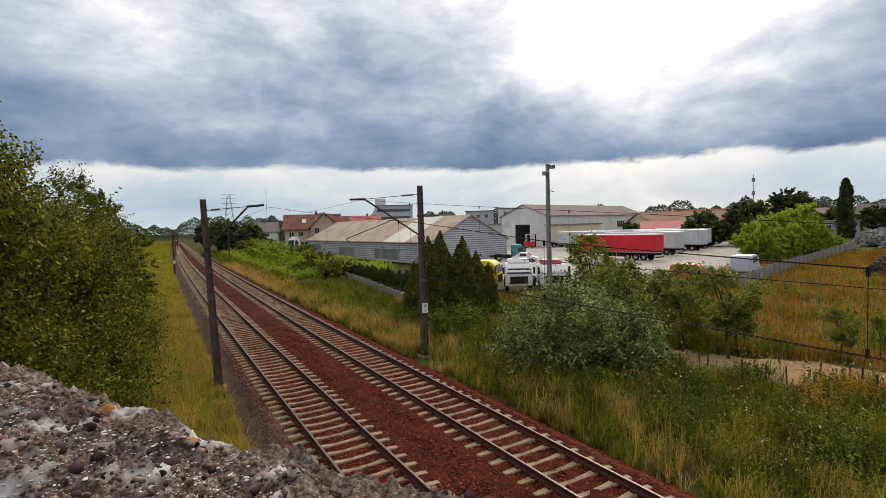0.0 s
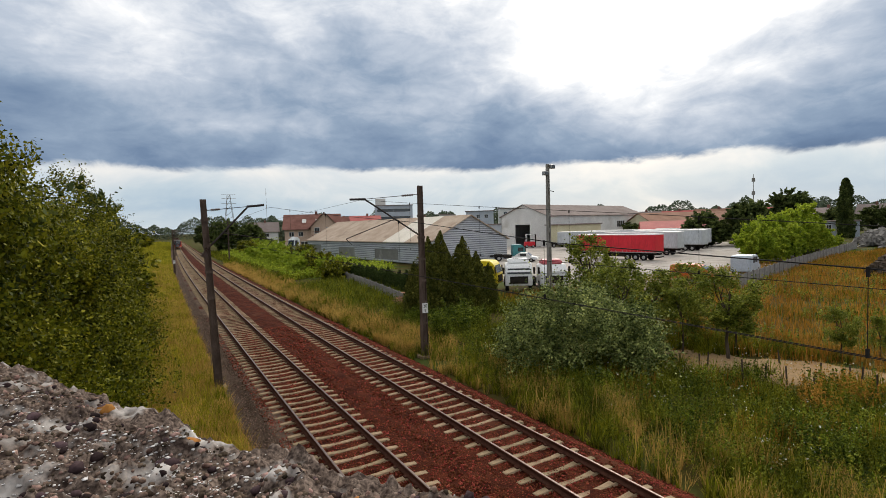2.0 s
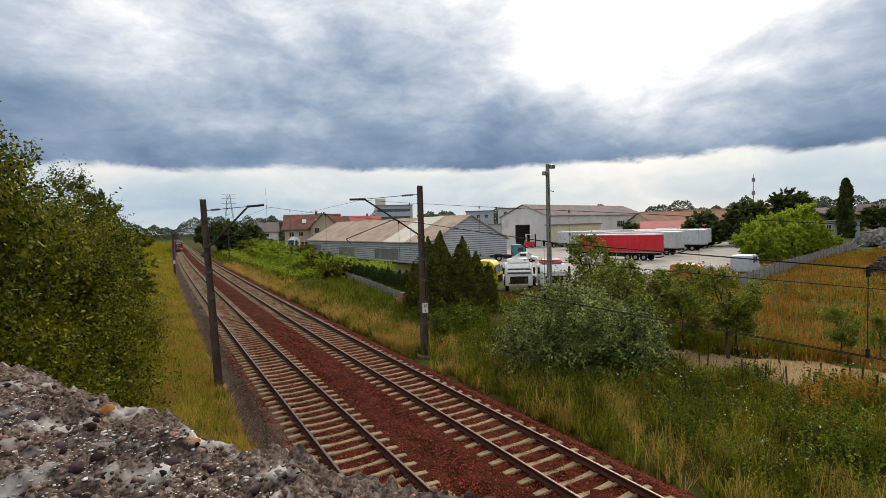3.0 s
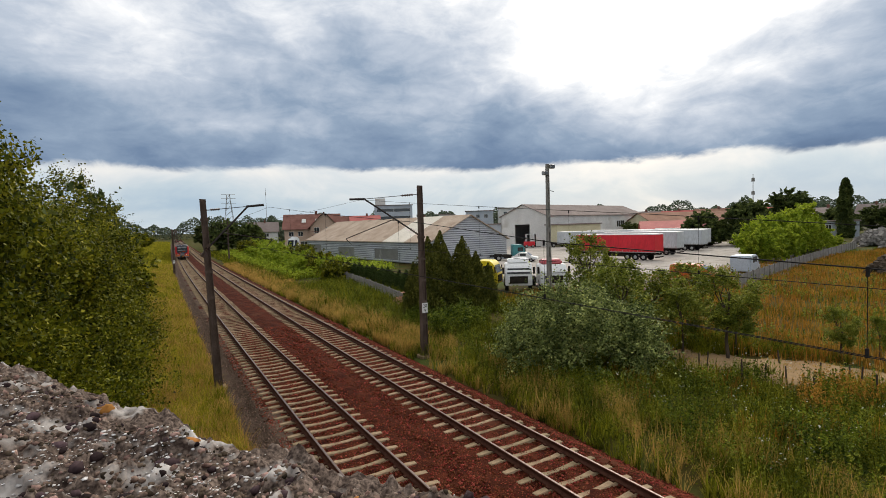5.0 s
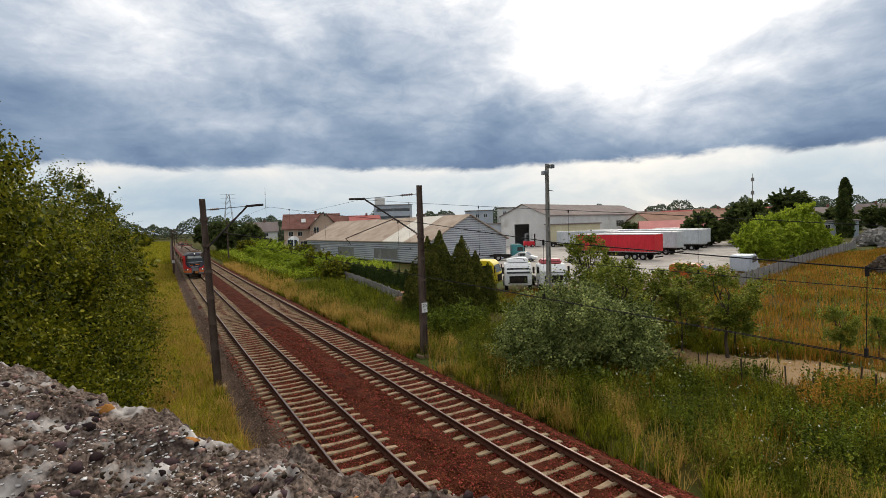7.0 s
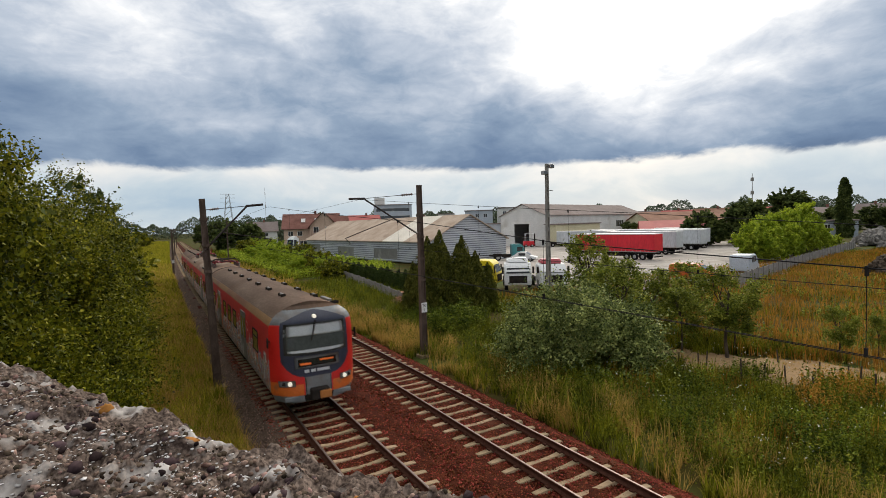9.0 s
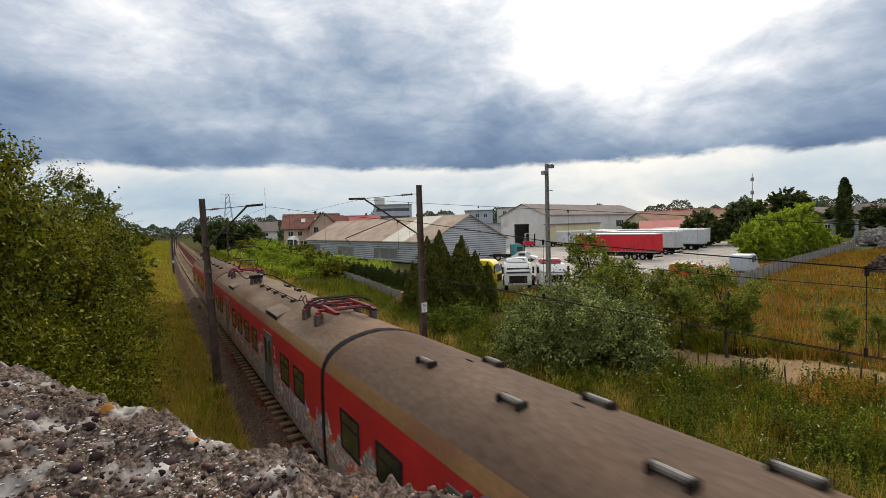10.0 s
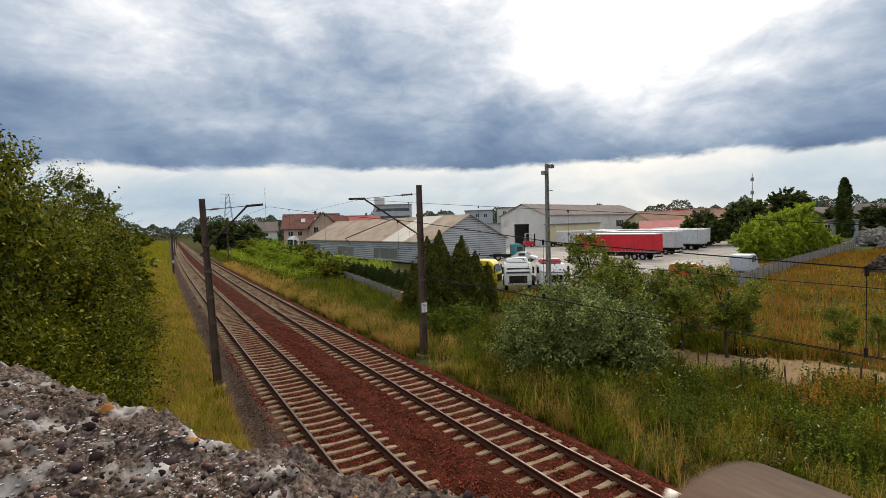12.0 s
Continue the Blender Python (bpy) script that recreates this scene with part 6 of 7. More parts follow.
def annex(name, m, w, d, h, wall, roof, label, windows=(), category="building", roof_lip=0.35, floors=None):
    """A flat or lean-to building with a parapet roof; windows (x, width, z0, z1) on the front."""
    b = thing(name, m, label, category)
    bm = bmesh.new()
    cut_wall(bm, w, h, [(x, x + q, z0, z1) for x, q, z0, z1 in windows], 0.3)
    bmesh.ops.remove_doubles(bm, verts=bm.verts, dist=0.001)
    part("wall", bm, wall, b)
    for dims in ((0, 0.3, 0.3, d, 0, h), (w - 0.3, w, 0.3, d, 0, h), (0.3, w - 0.3, d - 0.3, d, 0, h)):
        boxed("wall", dims, wall, b)
    boxed("roof", (-roof_lip, w + roof_lip, -roof_lip, d + roof_lip, h, h + 0.3), roof, b, bevel=0.04)
    for x, q, z0, z1 in windows:
        window_unit(b, x, q, z0, z1, 1)
    return b


annex("low_annex", heading(87.5, 94.0, 0, 14.5), 22, 3.2, 5.4, M_RENDER_YELLOW, M_ROOF_FELT, "yellowish lean-to along the warehouse wall", [(3, 1.6, 1.0, 2.6), (8, 1.6, 1.0, 2.6), (14, 2, 1.0, 2.6)])
gable_building("brick_hall", heading(126, 96, 0, -20), 30, 14, 5.4, 8.1, M_RENDER_YELLOW, M_ROOF_RUST, "low hall with rusty brown roof behind the yard", [(3, 6, 1.4, 3.4), (10, 12, 1.4, 3.4), (18, 22, 1.4, 3.4)], category="hall")
gable_building("red_roof_hall", heading(104, 82, 0, -48), 16, 9, 3.6, 5.6, M_RENDER_PINK, M_TILE_RED, "small building with faded red roof", [(3, 5, 1.0, 2.4)], category="building")
annex("grey_block", heading(76, 118, 0, 5), 14, 9, 6.0, M_BLUEGREY_WALL, M_ROOF_FELT, "grey flat-roofed block beside the warehouse", [(2, 2, 3.4, 4.8), (7, 2, 3.4, 4.8)])

# houses beyond
HOUSES = "houses of the settlement"


def house(m, w, d, eave, ridge, wall, roof, label, windows, skylights=0, cross=False, balcony=False):
    b = gable_building("house", m, w, d, eave, ridge, wall, roof, label, windows, overhang=0.6, category="house")
    tagged(b, group=HOUSES)
    boxed("chimney", (w * 0.55, w * 0.55 + 0.7, d * 0.5 - 0.4, d * 0.5 + 0.4, ridge - 1.0, ridge + 1.0), M_TILE_BROWN, b, "brick chimney", 0.03)
    for k in range(skylights):
        x = w * (0.35 + 0.25 * k)
        y = d * 0.24
        z = eave + (ridge - eave) * (y / (d / 2)) + 0.16
        # Matte pale render in place of glass: the sky's reflection is painted on.
        ob = boxed("skylight", (-0.6, 0.6, -0.9, 0.9, 0.0, 0.10), M_RENDER, b, "skylight coloured pale like reflected sky")
        ob.matrix_basis = pose(x, y, z, math.degrees(math.atan2(ridge - eave, d / 2)), 0, 0)
    if cross:
        x0, x1 = w * 0.48, w * 0.98
        bm = bmesh.new()
        box(bm, x0, x1, -2.6, 0.4, 0, eave + 0.4)
        prism(bm, [(x0, eave + 0.4), (x1, eave + 0.4), ((x0 + x1) / 2, ridge + 0.3)], -2.6, -2.2)
        part("cross_wing", bm, wall, b)
        for s in (0, 1):
            bm = bmesh.new()
            xo, xm = (x0 - 0.7, (x0 + x1) / 2) if s == 0 else (x1 + 0.7, (x0 + x1) / 2)
            v = [bm.verts.new(q) for q in ((xo, -3.3, eave - 0.2), (xm, -3.3, ridge + 0.5), (xm, d * 0.5, ridge + 0.5), (xo, d * 0.5, eave - 0.2))]
            f = bm.faces.new(v)
            bmesh.ops.solidify(bm, geom=[f], thickness=0.22)
            part("cross_roof", bm, roof, b)
        for x in (x0 + 1.0, (x0 + x1) / 2 + 0.4):
            window_unit(b, x, 1.5, eave - 1.6, eave + 0.1, 1, -2.72)
    if balcony:
        bm = bmesh.new()
        box(bm, w * 0.5, w * 0.98, -3.9, -2.6, eave - 2.3, eave - 2.1)
        for k in range(14):
            x = w * 0.5 + 0.1 + k * (w * 0.48 - 0.2) / 13
            box(bm, x - 0.03, x + 0.03, -3.88, -3.82, eave - 2.1, eave - 1.1)
        box(bm, w * 0.5, w * 0.98, -3.9, -3.82, eave - 1.1, eave - 1.0)
        part("balcony", bm, M_TILE_BROWN, b)
    return b


house(heading(33.5, 148.5, 0, -18), 15.5, 11, 6.6, 10.6, M_RENDER_PINK, M_TILE_BROWN, "two-storey salmon house with brown tiled roof and balcony", [(1.2, 2.6, 4.2, 5.6), (3.8, 5.2, 4.2, 5.6), (1.2, 2.8, 1.0, 2.8), (4.4, 6.4, 1.0, 2.8)], 2, True, True)
house(heading(69, 190, 0, -14), 11.5, 9, 8.0, 11.0, M_RENDER_PINK, M_TILE_RED, "house with a bright red hipped roof", [(2, 4, 5.4, 7), (8, 10, 5.4, 7)])
house(heading(57, 196, 0, -20), 12, 10, 7.5, 11.0, M_RENDER, M_TILE_BROWN, "white house with brown tiled roof", [(2, 4, 4.4, 6), (7, 9, 4.4, 6)])
house(heading(38, 240, 0, -10), 13, 10, 6.0, 10.0, M_RENDER, M_ROOF_FELT, "white house with grey roof among trees", [(2, 4, 3.4, 5), (7, 9, 3.4, 5)])
house(heading(150, 80, 0, -55), 10, 9, 5.2, 7.4, M_RENDER, M_ROOF_FELT, "pale small house behind the trees", [(2, 4, 2.4, 4), (6, 8, 2.4, 4)])
house(heading(173.5, 78, 0, -62), 11, 9, 6.4, 8.2, M_RENDER_OCHRE, M_ROOF_FELT, "ochre yellow two-storey house", [(2, 3.4, 4.2, 5.6), (5, 6.4, 4.2, 5.6), (8, 9.4, 4.2, 5.6), (2, 3.4, 1.2, 2.8)])
annex("white_block", heading(156, 66, 0, -65), 8, 6, 4.2, M_BLUEGREY_WALL, M_ROOF_FELT, "pale blue-grey flat-roofed block by the poplar", [(1, 1.2, 1.2, 3.4), (3.2, 1.2, 1.2, 3.4), (5.4, 1.2, 1.2, 3.4)])
b_off = annex("office_block", heading(93, 224, 0, -22), 18, 10, 16.5, M_BLUEGREY_WALL, M_ROOF_FELT, "tall grey office block with dark window bands", [(1, 16, 13.4, 15.0), (1, 16, 9.6, 11.4)], category="office building")
boxed("stair_tower", (0.4, 5.2, 1.0, 6.0, 16.5, 20.0), M_RENDER, b_off, "white stair tower", 0.05)
annex("flat_house", heading(120, 186, 0, -33), 12, 9, 12.0, M_BLUEGREY_WALL, M_ROOF_FELT, "grey three-storey flat-roofed house", [(1, 1.6, 9, 10.6), (4.5, 1.6, 9, 10.6), (8, 1.6, 9, 10.6)], category="house")
annex("flat_house", heading(135, 182, 0, -33), 15, 9, 13.0, M_RENDER, M_ROOF_FELT, "pale three-storey flat-roofed house", [(2, 1.6, 10, 11.6), (6, 1.6, 10, 11.6), (11, 1.6, 10, 11.6)], category="house")
annex("flat_house", heading(112, 196, 0, -33), 7, 9, 11.0, M_RENDER, M_ROOF_FELT, "narrow pale flat-roofed house", [(2, 1.4, 8, 9.6)], category="house")
for k, (az, dd, roofm, wallm, w) in enumerate(((26, 205, M_TILE_BROWN, M_RENDER, 12), (50.5, 230, M_ROOF_FELT, M_RENDER, 13), (53.5, 240, M_TILE_RED, M_RENDER_PINK, 12), (57, 220, M_ROOF_RUST, M_RENDER_PINK, 14), (62.5, 235, M_TILE_RED, M_RENDER_YELLOW, 12), (47, 235, M_ROOF_FELT, M_RENDER, 12), (69.5, 250, M_ROOF_FELT, M_RENDER_YELLOW, 9), (31, 230, M_ROOF_FELT, M_RENDER, 14))):
    house(heading(dd * math.sin(radians(az)), dd * math.cos(radians(az)), 0, -az + (8 if k % 2 else -12)), w, 9, 6.0, 9.6, wallm, roofm, "distant house with pitched roof among trees", [(2, 3.6, 3.6, 5.2), (6, 7.6, 3.6, 5.2)])


# ---- vehicles ----
def wheels(parent, spots, r=0.5, w=0.3):
    for x, y in spots:
        bm = bmesh.new()
        s = 1 if x > 0 else -1
        rod(bm, (x - s * w, y, r), (x, y, r), r, sides=18)
        tyre = part("wheel", bm, M_RUBBER, parent, "black tyre")
        part("rim", rod(bmesh.new(), (x, y, r), (x + s * 0.02, y, r), r * 0.55, r * 0.45, 12), M_ALLOY, tyre, "grey rim")


def trailer(x, y, turn, tarp, label, length=13.6):
    """A curtain-sided semi-trailer, rear at the origin, nose towards +y."""
    t = thing("semi_trailer", heading(x, y, 0, turn), label, "semi trailer", "parked semi-trailers")
    bm = bmesh.new()
    box(bm, -1.25, 1.25, 0.0, length, 1.18, 1.32, 0.02)
    for k in range(int(length / 0.62)):          # curtain straps
        yy = 0.3 + 0.62 * k
        for s in (-1, 1):
            box(bm, s * 1.262 - 0.008, s * 1.262 + 0.008, yy - 0.02, yy + 0.02, 1.2, 1.55)
    part("chassis_rail", bm, M_ALLOY, t, "grey chassis rail with curtain straps")
    bm = bmesh.new()
    n = 46
    for s in (-1, 1):                             # softly rippled curtains
        rows = []
        for z in (1.30, 2.0, 2.8, 3.86):
            rows.append([bm.verts.new((s * (1.255 + 0.018 * math.sin(k * 1.9 + z)), length * k / n, z)) for k in range(n + 1)])
        for a, b in zip(rows, rows[1:]):
            for k in range(n):
                bm.faces.new((a[k], a[k + 1], b[k + 1], b[k]))
    part("curtain", bm, tarp, t)
    boxed("headboard", (-1.25, 1.25, length - 0.06, length, 1.3, 3.9), tarp, t)
    boxed("rear_door", (-1.25, 1.25, 0.0, 0.06, 1.3, 3.9), M_TARP_GREY if tarp != M_TARP_RED else tarp, t)
    boxed("roof", (-1.28, 1.28, -0.02, length + 0.02, 3.86, 4.0), M_TRUCKWHITE, t, "white roof edge", 0.03)
    bm = bmesh.new()
    for s in (-0.5, 0.5):
        box(bm, s - 0.06, s + 0.06, 0.3, length - 0.3, 0.85, 1.18)
    box(bm, -1.2, 1.2, -0.05, 0.05, 0.45, 0.62)
    box(bm, -1.1, -1.0, 4.6, 8.4, 0.55, 0.95)
    box(bm, 1.0, 1.1, 4.6, 8.4, 0.55, 0.95)
    part("frame_beam", bm, M_UNDER, t)
    for s in (-0.85, 0.85):
        boxed("landing_leg", (s - 0.07, s + 0.07, length - 3.1, length - 2.95, 0.0, 0.9), M_STEEL, t)
    wheels(t, [(s * 1.2, yy) for s in (-1, 1) for yy in (1.9, 3.2, 4.5)], 0.5)
    return t


trailer(65.2, 48.4, 10, M_TARP_RED, "red curtain-sided semi-trailer parked on concrete")
trailer(77.2, 53.2, 10, M_TARP_GREY, "grey curtain-sided semi-trailer with white roof edge")
trailer(90.0, 57.0, 10, M_TARP_GREY, "grey semi-trailer in a row of parked trailers")
trailer(97.2, 60.8, 10, M_TARP_GREY, "grey semi-trailer in a row of parked trailers")
trailer(107.5, 65.0, 10, M_TARP_GREY, "grey semi-trailer in a row of parked trailers")
trailer(84.0, 72.5, 14, M_TARP_GREY, "light grey semi-trailer in front of the warehouse")
trailer(95.0, 74.0, 14, M_TARP_GREY, "light grey semi-trailer in front of the warehouse")


def truck(x, y, turn, paint, label, cap=None, tall=2.9, bed=True):
    """A tractor unit, nose towards -y."""
    t = thing("truck", heading(x, y, 0, turn), label, "truck", "parked trucks")
    prof = [(-1.15, 0.55), (-1.2, 1.0), (-1.12, 1.75), (-0.85, tall - 0.35), (-0.55, tall - 0.05), (0.75, tall), (0.95, tall - 0.12), (1.0, 0.55)]
    bm = bmesh.new()
    prism(bm, [(u, z) for u, z in prof], -1.2, 1.2, "X")
    bmesh.ops.bevel(bm, geom=bm.edges[:], offset=0.06, segments=2, affect="EDGES")
    part("cab", bm, paint, t)
    bm = bmesh.new()
    v = [bm.verts.new(q) for q in ((-1.05, -1.165, 1.62), (1.05, -1.165, 1.62), (0.98, -0.925, tall - 0.45), (-0.98, -0.925, tall - 0.45))]
    f = bm.faces.new(v)
    bmesh.ops.solidify(bm, geom=[f], thickness=-0.03)
    part("windscreen", bm, M_WINDOW, t, "dark windscreen")
    for s in (-1, 1):
        boxed("side_window", (s * 1.2 - 0.012, s * 1.2 + 0.012, -0.75, 0.15, 1.55, tall - 0.5), M_WINDOW, t)
        boxed("mirror", (s * 1.36 - 0.09, s * 1.36 + 0.09, -1.10, -1.0, 1.6, 2.2), M_UNDER, t, bevel=0.02)
    boxed("grille", (-0.8, 0.8, -1.23, -1.17, 0.75, 1.4), M_UNDER, t, bevel=0.02)
    if cap:
        bm = bmesh.new()
        prism(bm, [(-0.55, tall - 0.06), (-0.25, tall + 0.35), (0.75, tall + 0.42), (0.9, tall - 0.06)], -0.95, 0.95, "X")
        bmesh.ops.bevel(bm, geom=bm.edges[:], offset=0.12, segments=2, affect="EDGES")
        part("wind_deflector", bm, cap, t)
    bm = bmesh.new()
    for s in (-0.45, 0.45):
        box(bm, s - 0.06, s + 0.06, 0.9, 4.6, 0.72, 0.98)
    box(bm, -0.6, 0.6, 2.6, 3.9, 1.0, 1.12)
    box(bm, -1.2, -0.7, 1.2, 2.4, 0.5, 1.0, 0.08)
    box(bm, 0.7, 1.2, 1.2, 2.4, 0.5, 1.0, 0.08)
    part("chassis", bm, M_UNDER, t)
    wheels(t, [(s * 1.2, yy) for s in (-1, 1) for yy in (-0.2, 3.3)], 0.5)
    return t


truck(27.6, 39.2, 40, M_TRUCKYELLOW, "bright yellow truck cab parked behind thujas", tall=2.75)
truck(29.0, 36.4, -35, M_TRUCKWHITE, "white truck cab with rounded roof", M_TRUCKWHITE, 2.55)
truck(31.4, 34.6, -30, M_TRUCKWHITE, "white truck cab with dark red roof stripe", M_TRUCKRED, 2.4)
truck(33.0, 136.0, -60, M_TRUCKWHITE, "white tractor unit parked by the shed", M_TRUCKWHITE, 3.9)
truck(52.6, 66.0, 60, M_TEAL, "teal older truck beside the shed", None, 2.7)
truck(88.6, 93.0, 75, M_TRUCKWHITE, "white truck at the warehouse wall", None, 3.4)


def van(x, y, turn, paint, label, name="van", length=4.9, high=2.1, width=1.9):
    t = thing(name, heading(x, y, 0, turn), label, name, "parked cars and vans")
    h = length / 2
    if high > 1.7:
        prof = [(-h, 0.45), (-h - 0.02, 0.9), (-h + 0.75, 1.12), (-h + 1.55, high - 0.12), (-h + 2.0, high), (h - 0.1, high - 0.02), (h, high - 0.3), (h, 0.45)]
    else:
        prof = [(-h, 0.4), (-h, 0.72), (-h + 1.0, 0.92), (-h + 1.75, high), (h - 1.1, high), (h - 0.35, 0.98), (h, 0.9), (h, 0.4)]
    bm = bmesh.new()
    prism(bm, prof, -width / 2, width / 2, "X")
    bmesh.ops.bevel(bm, geom=bm.edges[:], offset=0.07, segments=2, affect="EDGES")
    part("body", bm, paint, t)
    for s in (-1, 1):
        for a, b in ((-h + 1.75, -h + 2.7), (-h + 2.8, h - 1.1)):
            boxed("side_window", (s * width / 2 - 0.012, s * width / 2 + 0.012, a, b, high * 0.62, high * 0.9), M_WINDOW, t)
    bm = bmesh.new()
    a, b = prof[2], prof[3]
    v = [bm.verts.new(q) for q in ((-width * 0.42, a[0] + 0.06, a[1] + 0.08), (width * 0.42, a[0] + 0.06, a[1] + 0.08), (width * 0.38, b[0] - 0.06, b[1] - 0.06), (-width * 0.38, b[0] - 0.06, b[1] - 0.06))]
    f = bm.faces.new(v)
    bmesh.ops.translate(bm, verts=v, vec=(0, -0.03, 0.03))
    bmesh.ops.solidify(bm, geom=[f], thickness=-0.02)
    part("windscreen", bm, M_WINDOW, t)
    wheels(t, [(s * width / 2, yy) for s in (-1, 1) for yy in (-h + 0.95, h - 0.95)], 0.33, 0.2)
    return t


van(55.2, 30.4, 108, M_VANGREY, "silver-white panel van parked by the fence")
van(44.6, 29.2, 20, M_ORANGE, "orange vehicle half hidden behind shrubs", "pickup", 4.2, 1.8)
van(106.0, 72.0, 40, M_NAVY, "dark blue car parked at the end of the yard", "car", 4.3, 1.45)
van(51.6, 62.8, 40, M_TRUCKWHITE, "small white car beside a teal truck", "car", 4.0, 1.5)


def forklift(x, y, turn):
    t = thing("forklift", heading(x, y, 0, turn), "red forklift in front of the warehouse door", "forklift")
    bm = bmesh.new()
    box(bm, -0.9, 0.9, -0.4, 2.2, 0.4, 1.5, 0.12)
    part("body", bm, M_TARP_RED, t)
    bm = bmesh.new()
    for s in (-0.75, 0.75):
        for yy in (-0.2, 1.7):
            box(bm, s - 0.05, s + 0.05, yy - 0.05, yy + 0.05, 1.5, 3.3)
    box(bm, -0.85, 0.85, -0.3, 1.8, 3.3, 3.4)
    part("cage", bm, M_TRUCKWHITE, t, "pale overhead guard")
    bm = bmesh.new()
    for s in (-0.45, 0.45):
        box(bm, s - 0.06, s + 0.06, -0.7, -0.55, 0.15, 3.4)
        box(bm, s - 0.07, s + 0.07, -1.9, -0.7, 0.12, 0.2)
    part("mast", bm, M_UNDER, t)
    wheels(t, [(s * 0.9, yy) for s in (-1, 1) for yy in (0.1, 1.7)], 0.4, 0.25)


forklift(83.0, 98.0, 60)


# ---- fences, walls, poles ----
def panel_fence(points, height, label, bay=2.0):
    """Concrete panel fence: posts and three boards to a bay."""
    f = thing("panel_fence", pose(0, 0, 0), label, "fence")
    for a, b in zip(points, points[1:]):
        a, b = Vector((*a, 0)), Vector((*b, 0))
        n = max(1, int((b - a).length / bay))
        ang = math.degrees(math.atan2(b.y - a.y, b.x - a.x))
        for k in range(n):
            p, q = a.lerp(b, k / n), a.lerp(b, (k + 1) / n)
            z = ground_at(p.x, p.y)
            w = (q - p).length
            o = boxed("post", (-0.08, 0.08, -0.08, 0.08, -0.2, height + 0.08), M_FENCE, f, bevel=0.01)
            o.matrix_basis = heading(p.x, p.y, z, ang)
            for j in range(3):
                o = boxed("panel", (0.08, w - 0.08, -0.03, 0.03, height * j / 3 + 0.006, height * (j + 1) / 3 - 0.006), M_FENCE, f)
                o.matrix_basis = heading(p.x, p.y, z, ang)
    return f


panel_fence([(44.6, 25.0), (66.0, 30.6), (90.0, 36.4), (110.0, 41.0)], 1.25, "weathered grey concrete panel fence along the yard")
panel_fence([(17.6, 35.6), (18.6, 42.0), (20.3, 54.0), (21.2, 63.0), (24.0, 80.0)], 1.15, "low grey concrete wall with faded sprayed paint", 2.4)


def small_hedge():
    kind = make_conifer(71, 2.6, 0.5, 1500, 0.10, M_HEDGE, "small dark green conifer in a hedge row", name="hedge_conifer", group="young conifer hedge")
    a, b = Vector((21.2, 42.0)), Vector((22.2, 64.0))
    for k in range(24):
        p = a.lerp(b, k / 23)
        m = sized(p.x, p.y, ground_at(p.x, p.y) + 0.05, 61 * k, 0.85 + 0.3 * ((k * 7) % 5) / 5)
        if k:
            copy_thing(kind, m)
        else:
            kind.matrix_basis = m


small_hedge()


def flood_pole():
    p = thing("floodlight_pole", pose(28.1, 31.2, -0.25), "tall grey concrete pole with floodlights at its top", "lamp pole")
    bm = bmesh.new()
    h = 11.1
    for s in (-1, 1):
        v = [bm.verts.new(q) for q in ((s * 0.14 - 0.05, -0.13, 0), (s * 0.14 + 0.05, -0.13, 0), (s * 0.14 + 0.05, 0.13, 0), (s * 0.14 - 0.05, 0.13, 0), (s * 0.08 - 0.04, -0.09, h), (s * 0.08 + 0.04, -0.09, h), (s * 0.08 + 0.04, 0.09, h), (s * 0.08 - 0.04, 0.09, h))]
        for q in ((0, 1, 5, 4), (1, 2, 6, 5), (2, 3, 7, 6), (3, 0, 4, 7), (4, 5, 6, 7)):
            bm.faces.new([v[i] for i in q])
    for k in range(9):
        z = 0.8 + k * 1.2
        box(bm, -0.12, 0.12, -0.10, 0.10, z, z + 0.35)
    part("pole", bm, M_MAST_PALE, p)
    for a, z in ((-0.36, h - 0.75), (0.36, h - 0.2)):
        bm = bmesh.new()
        box(bm, a - 0.22, a + 0.22, -0.30, 0.05, z - 0.16, z + 0.16, 0.04)
        rod(bm, (0, 0, z), (a, 0, z), 0.03)
        lamp = part("floodlight", bm, M_ALLOY, p, "grey floodlight housing")
        boxed("glass", (a - 0.18, a + 0.18, -0.315, -0.302, z - 0.12, z + 0.12), M_WINDOW, lamp)
    part("bracket", rod(bmesh.new(), (0, 0, h - 2.1), (0.55, -0.1, h - 2.2), 0.03), M_STEEL, p)


flood_pole()


def lattice_mast(x, y, z0, h, w, label, name="lattice_tower"):
    p = thing(name, pose(x, y, z0), label, name.replace("_", " "))
    for sx in (-1, 1):
        for sy in (-1, 1):
            part("leg", rod(bmesh.new(), (sx * w, sy * w, 0), (sx * w * 0.2, sy * w * 0.2, h), 0.12, 0.08, 5), M_MAST_PALE, p)
    bm = bmesh.new()
    n = 9
    for k in range(n):
        z, q = h * k / n, h * (k + 1) / n
        a, b = w * (1 - 0.8 * k / n), w * (1 - 0.8 * (k + 1) / n)
        for s in (-1, 1):
            rod(bm, (-a, s * a, z), (b, s * b, q), 0.06, sides=4)
            rod(bm, (s * a, a, z), (s * b, -b, q), 0.06, sides=4)
    part("bracing", bm, M_MAST_PALE, p)
    bm = bmesh.new()
    for z in (h * 0.82, h * 0.92, h):
        rod(bm, (-w * 1.1, 0, z), (w * 1.1, 0, z), 0.09, sides=5)
    part("cross_arm", bm, M_MAST_PALE, p)


lattice_mast(38.0, 297.6, 0, 26.5, 3.4, "distant pale lattice power pylon")


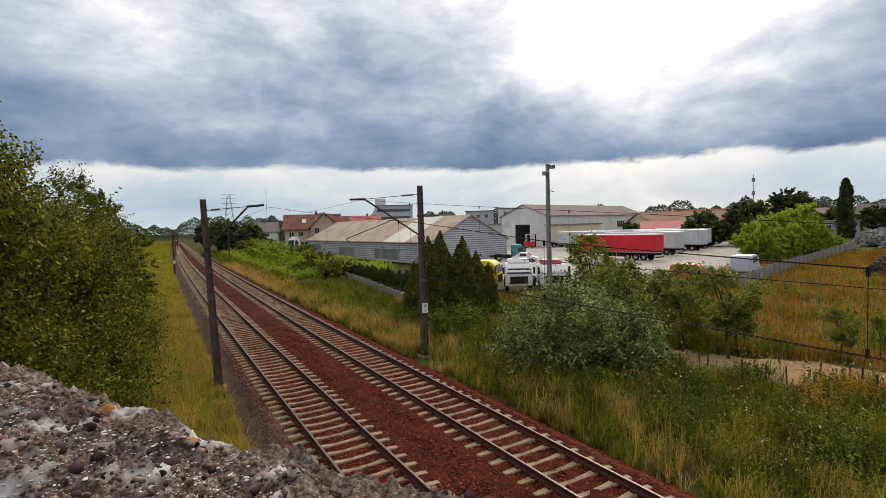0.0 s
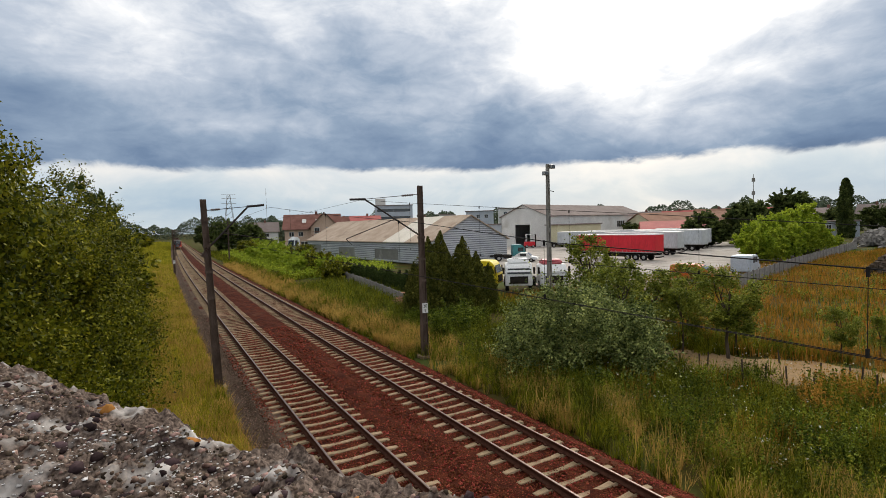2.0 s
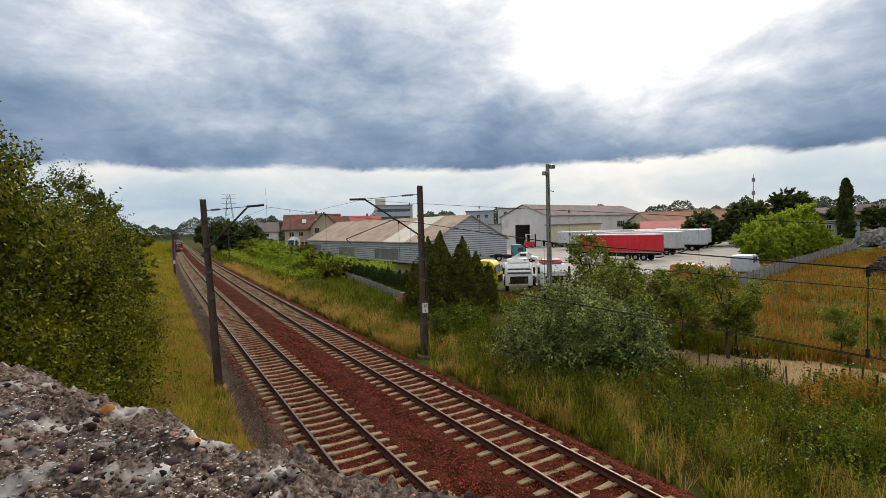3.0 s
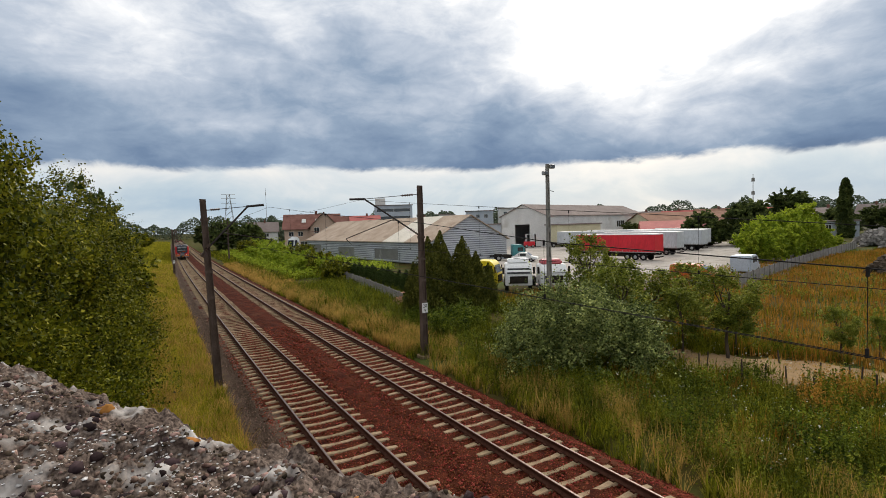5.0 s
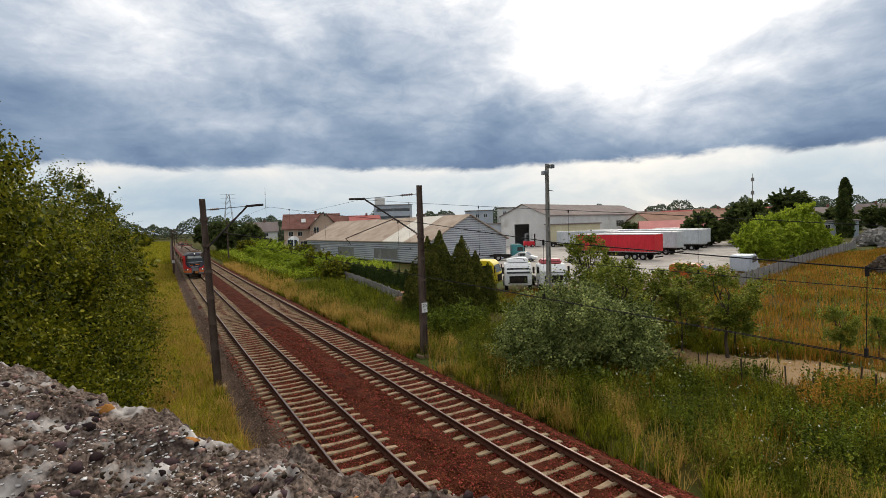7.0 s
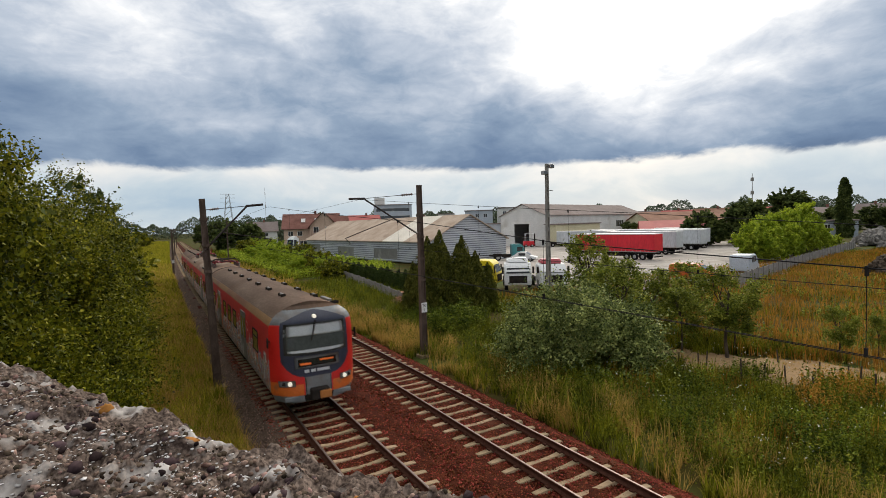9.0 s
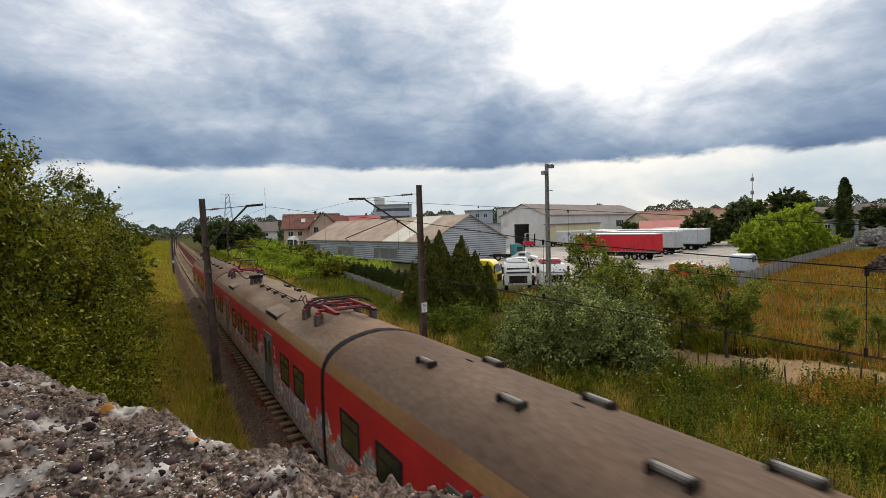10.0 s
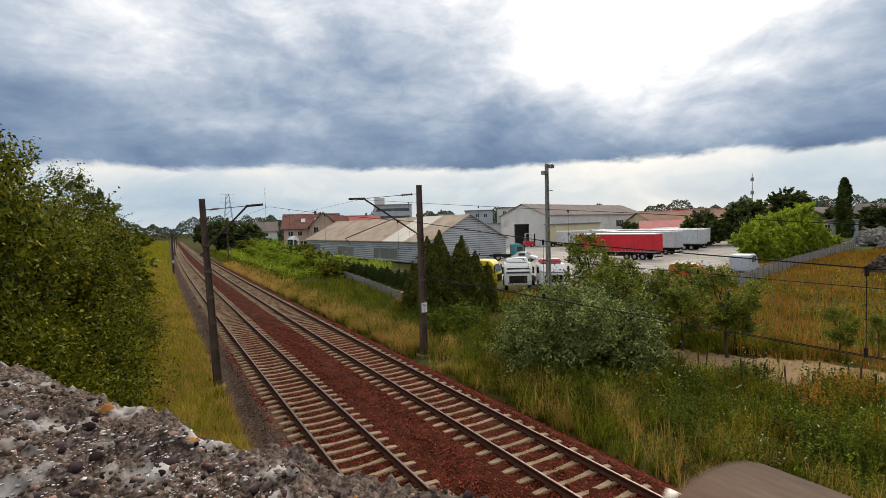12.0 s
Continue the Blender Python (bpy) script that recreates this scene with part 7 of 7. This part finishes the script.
def thin_mast(x, y, h, label):
    p = thing("radio_mast", pose(x, y, 0), label, "radio mast")
    part("pole", rod(bmesh.new(), (0, 0, 0), (0, 0, h), 0.30 if h < 30 else 0.12, 0.12 if h < 30 else 0.06, 8), M_MAST_PALE, p)
    bm = bmesh.new()
    for z in (h * 0.62, h * 0.86):
        rod(bm, (0, 0, z), (0, 0, z + 1.8), 0.8 if h < 30 else 0.2, 0.7 if h < 30 else 0.15, 10)
    part("antenna", bm, M_MAST_PALE, p)


thin_mast(264.4, 141.8, 27.7, "thin distant radio mast on the skyline")
thin_mast(64.0, 330.0, 33.0, "very thin distant radio mast on the skyline")


def field_posts():
    spots = ((19.08, 14.58), (20.02, 13.9), (20.4, 13.2), (19.97, 12.6), (19.5, 10.84), (20.2, 10.4), (21.2, 10.1), (20.6, 8.9), (21.9, 9.3), (21.6, 7.9), (21.3, 7.3), (22.6, 8.6), (23.5, 11.5))
    for k, (x, y) in enumerate(spots):
        t = thing("fence_post", pose(x, y, ground_at(x, y), 3 * math.sin(k * 2.3), 4 * math.sin(k * 1.7), 40 * k), "thin dark wooden fence post in grass", "fence post", "old fence posts")
        bm = bmesh.new()
        rod(bm, (0, 0, -0.2), (0.01, 0, 0.9 + 0.25 * math.sin(k * 5.1)), 0.035, 0.028, 7)
        part("stake", bm, M_TRUNK, t)


field_posts()


def dirt_and_rubble():
    bm = bmesh.new()
    rows = []
    fine = [(float(np.interp(k, range(5), PATH[:, 0])), float(np.interp(k, range(5), PATH[:, 1]))) for k in np.linspace(0, 4, 41)]
    for k, (x, y) in enumerate(fine):
        w = 2.2 + 0.35 * math.sin(k * 0.7) + 0.2 * math.sin(k * 1.9)
        rows.append([bm.verts.new((x + w * u * 0.9, y + w * u * 0.45, ground_at(x + w * u * 0.9, y + w * u * 0.45) + (0.10 if abs(u) < 0.9 else -0.1))) for u in (-1, -0.6, 0, 0.6, 1)])
    for a, b in zip(rows, rows[1:]):
        for k in range(4):
            bm.faces.new((a[k], a[k + 1], b[k + 1], b[k]))
    tagged(part("dirt_path", bm, M_DIRT, None), "worn pale path of bleached ground by old posts", "path", kind="structure")
    bm = bmesh.new()
    pts = [(76.0, 28.6), (92.0, 33.0), (140.0, 47.0), (140.0, 43.0), (92.0, 29.0), (76.0, 25.0)]
    rows = []
    for k in range(3):
        a, b = pts[k], pts[5 - k]
        rows.append([bm.verts.new((a[0] + (b[0] - a[0]) * u, a[1] + (b[1] - a[1]) * u, ground_at(a[0], a[1]) + 0.05)) for u in (0, 0.3, 0.7, 1)])
    for a, b in zip(rows, rows[1:]):
        for k in range(3):
            bm.faces.new((a[k], a[k + 1], b[k + 1], b[k]))
    bmesh.ops.solidify(bm, geom=bm.faces, thickness=0.04)
    tagged(part("dirt_track", bm, M_DIRT, None), "worn pale dirt track through the meadow", "path", kind="structure")

    def heap(name, x, y, w, d, h, material, label, n, size):
        rng = np.random.default_rng(int(x))
        t = thing(name, pose(x, y, ground_at(x, y)), label, name.replace("_", " "))
        bm = bmesh.new()
        for k in range(n):
            u, v = rng.normal(0, 0.4, 2)
            z = h * max(0.0, 1 - u * u - v * v) * rng.random() ** 0.5
            m = Matrix.Translation((u * w, v * d, z)) @ Euler(rng.uniform(0, 6, 3)).to_matrix().to_4x4() @ Matrix.Diagonal((*(size * rng.uniform(0.5, 1.6, 3)), 1))
            bmesh.ops.create_cube(bm, size=1, matrix=m)
        tagged(part("rubble", bm, material, t), kind="stuff")
    heap("rubble_heap", 121, 41.5, 7, 4, 3.2, M_FENCE, "heap of grey broken concrete", 420, 0.6)
    heap("brush_pile", 64, 21.0, 2.6, 2.0, 1.9, M_TRUNK, "dark pile of cut brushwood", 260, 0.35)
    heap("brick_pile", 18.6, 38.5, 1.2, 1.6, 1.0, M_TERRACOTTA, "heap of terracotta bricks behind the low wall", 120, 0.28)


dirt_and_rubble()


lay_slabs()
build_track(X1, 10.7065)
build_track(X2, 7.1335)


# where the train's front stands along the line, by the second
RUN = ((0.0, 283.0), (1.5, 237.5), (3.0, 192.0), (4.0, 162.4), (5.5, 118.5), (7.0, 76.0), (8.0, 46.6), (8.8, 22.5), (9.2, 10.5), (9.5, 2.8), (10.3, -17.5), (11.0, -35.4), (11.7, -53.2), (12.0, -60.7))


def motions():
    for car, back, turn in TRAIN:
        rows = []
        for t, y in RUN:
            y += back
            rows.append((t, pose(X1 + float(bend(y)), y, 0, 0, 0, turn - math.degrees(math.atan(2 * BEND * max(-150, min(150, y)))))))
        walk(car, rows)


motions()
